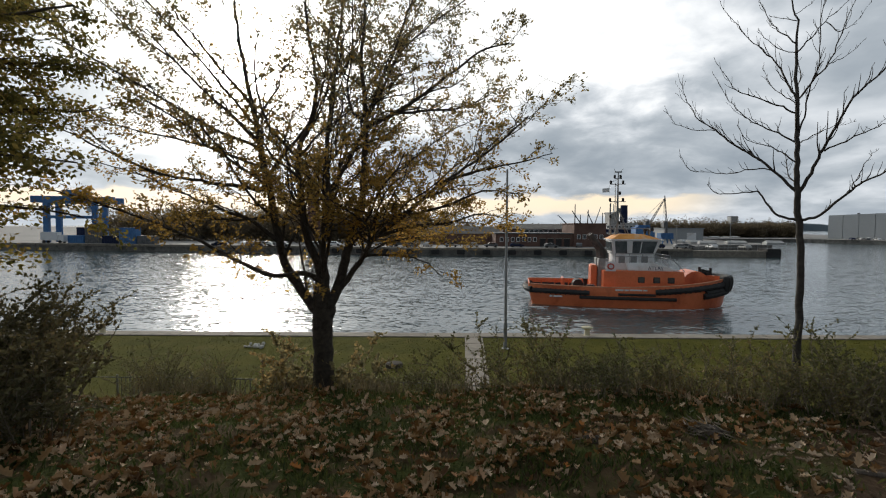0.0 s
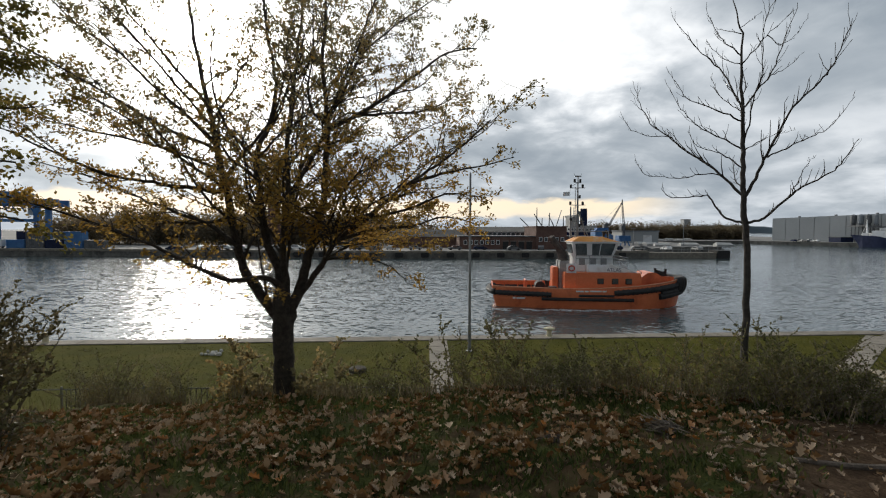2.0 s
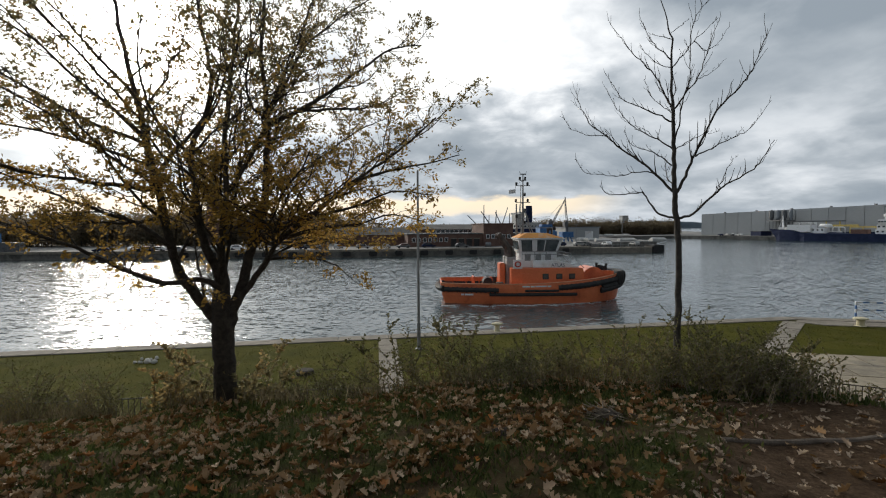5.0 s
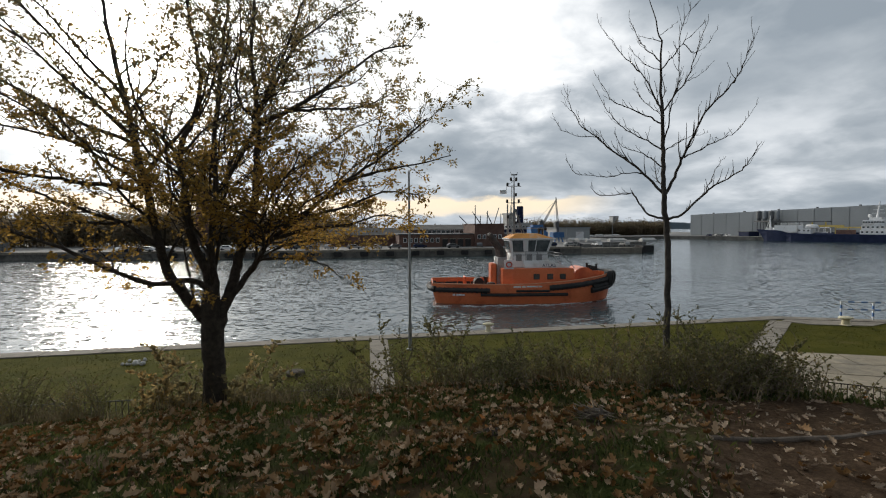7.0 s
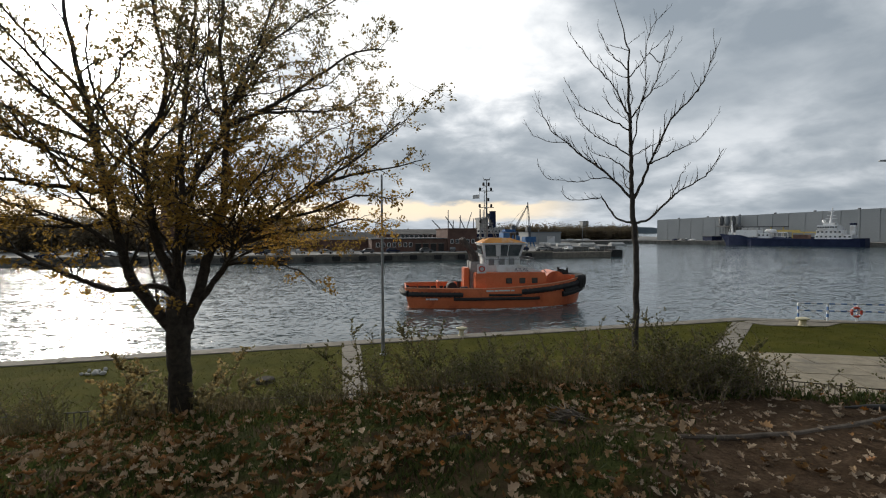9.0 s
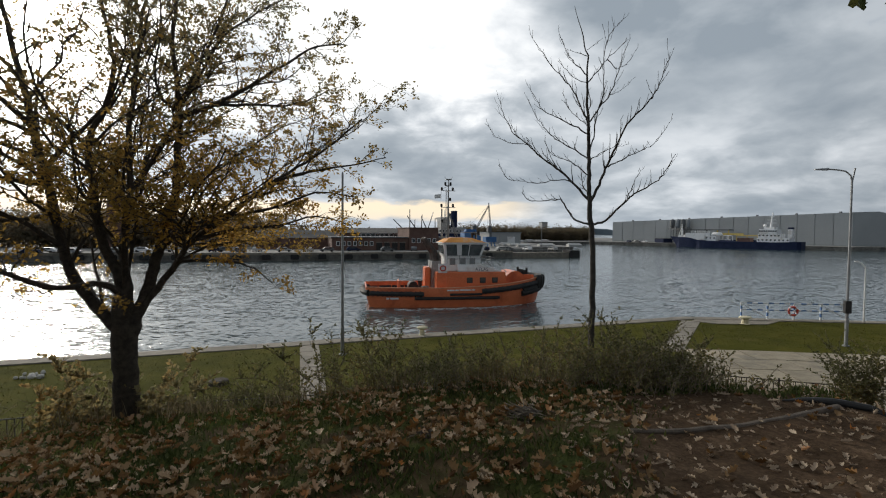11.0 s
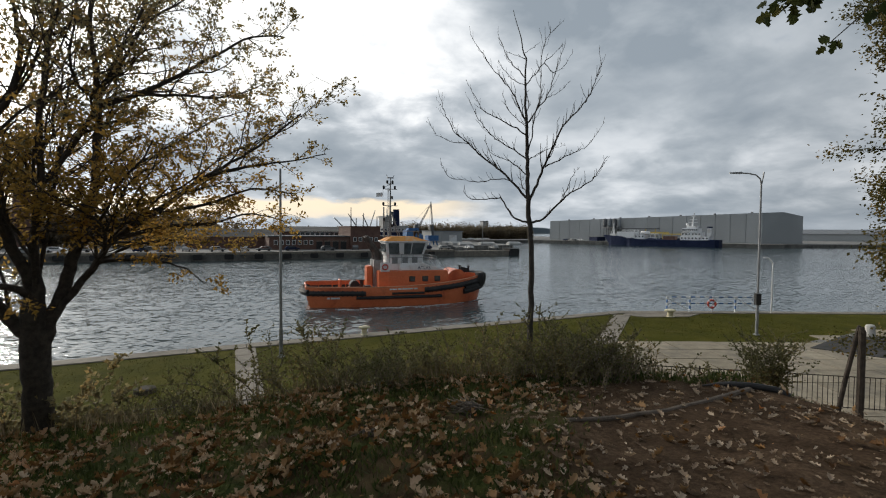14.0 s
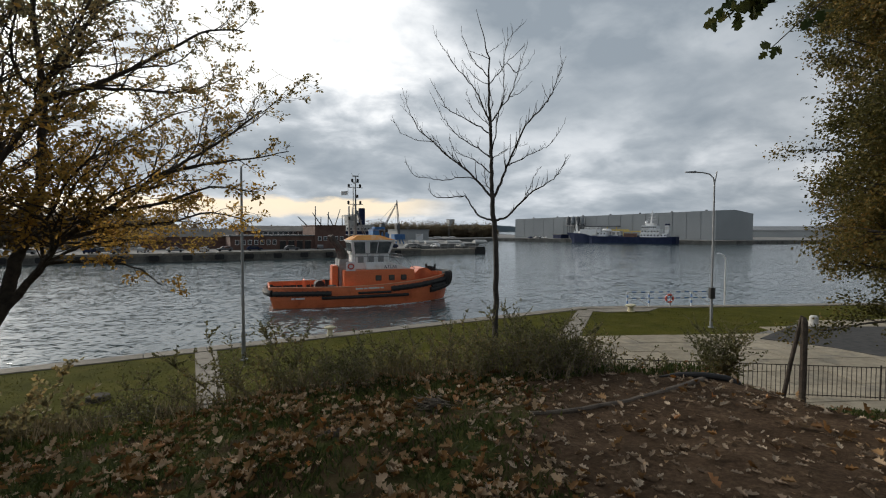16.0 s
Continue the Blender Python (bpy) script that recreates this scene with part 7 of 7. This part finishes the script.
def bank_point(v, u):
    return ALONG[0] * v + ACROSS[0] * u, ALONG[1] * v + ACROSS[1] * u


def hedge():
    rr = random.Random(77)
    # v along the bank, u across it, height
    row = [(-9.4, 6.6, 1.5), (-8.6, 6.2, 1.3), (-7.9, 6.7, 1.2), (-7.1, 6.4, 1.0), (-6.3, 6.8, 0.9), (-5.7, 6.5, 0.8), (-4.3, 6.7, 0.85), (-3.5, 6.6, 0.95), (-2.8, 6.4, 0.9), (-2.2, 6.6, 1.0),
           (-1.6, 6.3, 1.35), (-1.1, 6.6, 1.25), (-0.5, 6.4, 1.1), (0.1, 6.6, 0.95), (0.6, 6.3, 0.95), (1.1, 6.7, 1.05), (1.6, 6.4, 1.1), (2.1, 6.2, 1.0), (2.5, 6.6, 0.95), (2.9, 6.3, 0.75), (3.3, 6.6, 0.5), (3.8, 6.3, 0.32)]
    for i, (v, u, h) in enumerate(row):
        x, y = bank_point(v, u)
        thin = -2.5 < v < -0.8
        shrub(x, y, h * (0.72 if thin else 0.78 if v < 0.8 else 0.86), 0.95, 9 if thin else 16 + int(7 * h), 300 + i, 1.5 if thin else 2.3 if v > -3 else 1.7)
    for i in range(14):
        v, u = rr.uniform(-1.2, 3.2), rr.uniform(5.6, 6.2)
        x, y = bank_point(v, u)
        shrub(x, y, rr.uniform(0.35, 0.65), 0.8, 12, 500 + i, 2.0)
    # tall arching sprays with larger leaves stand over the hedge
    for i, (v, u, h, k) in enumerate(((-1.9, 6.25, 1.2, 3), (-1.45, 6.4, 1.25, 4), (-1.0, 6.2, 1.2, 4), (-0.55, 6.4, 1.1, 3), (1.75, 6.3, 1.0, 4), (2.1, 6.4, 1.1, 5))):
        x, y = bank_point(v, u)
        shrub(x, y, h, 1.25, k, 540 + i, 2.2, "tall arching shrub with sparse dark leaves", (0.028, 0.05) if v < 0 else (0.022, 0.042))
    # the dark thicket at the near end of the bank
    for i, (x, y, h) in enumerate([(-4.6, 5.2, 1.25), (-5.3, 5.7, 1.5), (-4.1, 4.5, 1.0), (-5.9, 6.3, 1.5), (-5.0, 4.6, 1.3), (-3.6, 3.9, 0.7)]):
        shrub(x, y, h, 1.0, 26, 600 + i, 2.2, "dense dark shrub at the end of the bank", (0.03, 0.055), M_THICKET)
    # low leafy bush beyond the ridge, by the fence
    x, y = 8.75, 5.0
    shrub(x, y, 1.65, 0.2, 34, 701, 2.0, "round rusty-green bush beside the fence", (0.03, 0.05))
    # leafy suckers round the oak's foot
    for i, (dx, dy, h) in enumerate(((-0.45, 0.1, 1.1), (0.5, 0.15, 1.0), (-0.7, 0.3, 0.8), (0.75, 0.1, 0.85))):
        shrub(-1.94 + dx, 7.76 + dy, h * 1.1, 0.9, 7, 720 + i, 2.0, "rusty oak suckers round the trunk's foot", (0.05, 0.085), M_OAKLEAF)


hedge()


def ground_cover():
    """Fallen leaves, low herbs and grass on the shoulder of the hill."""
    nr = np.random.default_rng(5)
    # a lobed leaf, slightly cupped
    tv, tf = broad_leaf(0.85, 0.9)

    def scatter(n, bare_keep):
        out = []
        while len(out) < n:
            r = 1.2 + 8.0 * nr.random() ** 0.75
            a = nr.uniform(-1.15, 1.9)
            x, y = r * math.sin(a), r * math.cos(a)
            u = ACROSS[0] * x + ACROSS[1] * y
            if u > 6.6 or y < -1:
                continue
            side = x - 0.62 * y + 0.9 * noise.noise(Vector((x * 0.9, y * 0.9, 5)))
            if nr.random() > 1 - (1 - bare_keep) * soft(side, 0.1, 1.5):
                continue
            clump = noise.noise(Vector((x * 1.1, y * 1.1, 7))) + 0.6 * noise.noise(Vector((x * 3.1, y * 3.1, 1)))
            if nr.random() > 0.15 + 0.85 * soft(clump, -0.25, 0.2):
                continue
            out.append((x, y))
        return out
    pts = scatter(9800, 0.10)
    flat = np.array([(x, y, height(x, y) + nr.uniform(0.015, 0.055)) for x, y in pts])
    d = nr.normal(size=(len(flat), 3)) * (1, 1, 0.42)
    size = 0.042 + 0.072 * nr.random(len(flat)) ** 1.4
    cut = len(flat) * 2 // 5
    ob = new("fallen_leaves", cloud_mesh("fallen_leaves", flat[:cut], d[:cut], size[:cut], 0.4, M_LITTER, template=(tv, tf), rng=nr, spin=False))
    tagged(ob, "lobed brown and orange fallen leaves on the earth", "leaf litter", kind="stuff")
    ob = new("fallen_leaves", cloud_mesh("fallen_leaves", flat[cut:], d[cut:] * (1, 1, 1.3), size[cut:] * 1.1, 0.4, M_LITTER, template=broad_leaf(0.56, 1.5), rng=nr, spin=False))
    tagged(ob, "narrow curled tan fallen leaves on the earth", "leaf litter", kind="stuff")
    small = scatter(8000, 0.2)
    flat = np.array([(x, y, height(x, y) + nr.uniform(0.002, 0.012)) for x, y in small])
    d = nr.normal(size=(len(flat), 3)) * (1, 1, 0.3)
    ob = new("leaf_crumbs", cloud_mesh("leaf_crumbs", flat, d, nr.uniform(0.02, 0.055, len(flat)), 0.2, M_LITTER, rng=nr, spin=False))
    tagged(ob, "small broken leaves and twigs on the earth", "leaf litter", kind="stuff")
    # pale curled leaves strewn over the bare earth
    spots = []
    while len(spots) < 2000:
        r, a = 1.6 + 6.5 * nr.random() ** 0.8, nr.uniform(0.1, 1.9)
        x, y = r * math.sin(a), r * math.cos(a)
        if ACROSS[0] * x + ACROSS[1] * y < 6.3 and x - 0.62 * y > 0.2 and y > -1:
            spots.append((x, y, height(x, y) + nr.uniform(0.006, 0.02)))
    d = nr.normal(size=(len(spots), 3)) * (1, 1, 0.25)
    ob = new("curled_leaves", cloud_mesh("curled_leaves", spots, d, nr.uniform(0.045, 0.115, len(spots)), 0.3, M_CURLED, template=broad_leaf(0.48, 1.2), rng=nr, spin=False))
    tagged(ob, "pale dry curled leaves on trodden earth", "leaf litter", kind="stuff")
    # low herbs and grass blades
    pp, dd, ss = [], [], []
    while len(pp) < 60000:
        r = 1.5 + 8 * nr.random() ** 0.8
        a = nr.uniform(-1.15, 1.5)
        x, y = r * math.sin(a), r * math.cos(a)
        u = ACROSS[0] * x + ACROSS[1] * y
        if u > 7.6 or x - 0.62 * y + 0.9 * noise.noise(Vector((x * 0.9, y * 0.9, 5))) > nr.uniform(0.2, 1.4) and u < 5.6:
            continue
        c = noise.noise(Vector((x * 1.3, y * 1.3, 3)))
        if c + (0.4 if u > 5 else 0.0) < 0.05 and nr.random() > 0.3:
            continue
        pp.append((x, y, height(x, y)))
        dd.append((nr.normal() * 0.6, nr.normal() * 0.6, 0.7 + nr.random()))
        ss.append(nr.uniform(0.03, 0.08) * (1.3 if u > 5 else 1.1))
    ob = new("low_herbs", cloud_mesh("low_herbs", pp, dd, ss, 0.12, M_GRASS, rng=nr))
    tagged(ob, "low dark green herbs and grass", "undergrowth", kind="stuff")
    # dry stems and dead grass among the shrubs
    pp, dd, ss = [], [], []
    for _ in range(8000):
        v, u = nr.uniform(-10, 2.9), nr.normal(6.45, 0.4)
        x, y = bank_point(v, u)
        if noise.noise(Vector((x * 1.5, y * 1.5, 9))) < -0.05:
            continue
        pp.append((x, y, height(x, y) - 0.01))
        dd.append((nr.normal() * 0.22, nr.normal() * 0.22, 1.0))
        ss.append(nr.uniform(0.12, 0.42))
    ob = new("dry_stems", cloud_mesh("dry_stems", pp, dd, ss, 0.011, M_STRAW, rng=nr))
    tagged(ob, "thin dry grass stems among the shrubs", "dead grass", kind="stuff")
    # lawn turf blades
    m = 26000
    xs, ys = nr.uniform(-26, 40, m), nr.uniform(12.5, 28.6, m)
    keep = [i for i in range(m) if height(xs[i], ys[i]) < 0.2 and ys[i] < quay_y(xs[i]) - 1.3 and not (0.6 < xs[i] < 2.7) and not (xs[i] > 18 and ys[i] < 24 and ys[i] < 46 - xs[i] * 0.9)]
    pp = np.array([(xs[i], ys[i], height(xs[i], ys[i])) for i in keep])
    ob = new("lawn_grass", cloud_mesh("lawn_grass", pp, nr.normal(size=(len(pp), 3)) * (0.7, 0.7, 0.2) + (0, 0, 0.6), nr.uniform(0.04, 0.09, len(pp)), 0.3, M_TURF, rng=nr))
    tagged(ob, "short mown yellow-green grass", "grass", kind="stuff")


M_TURF = leaf_mat("lawn_blade", [(0.0, (0.046, 0.048, 0.008)), (0.5, (0.080, 0.079, 0.012)), (1.0, (0.13, 0.112, 0.023))], 0.4, 0.3)
ground_cover()
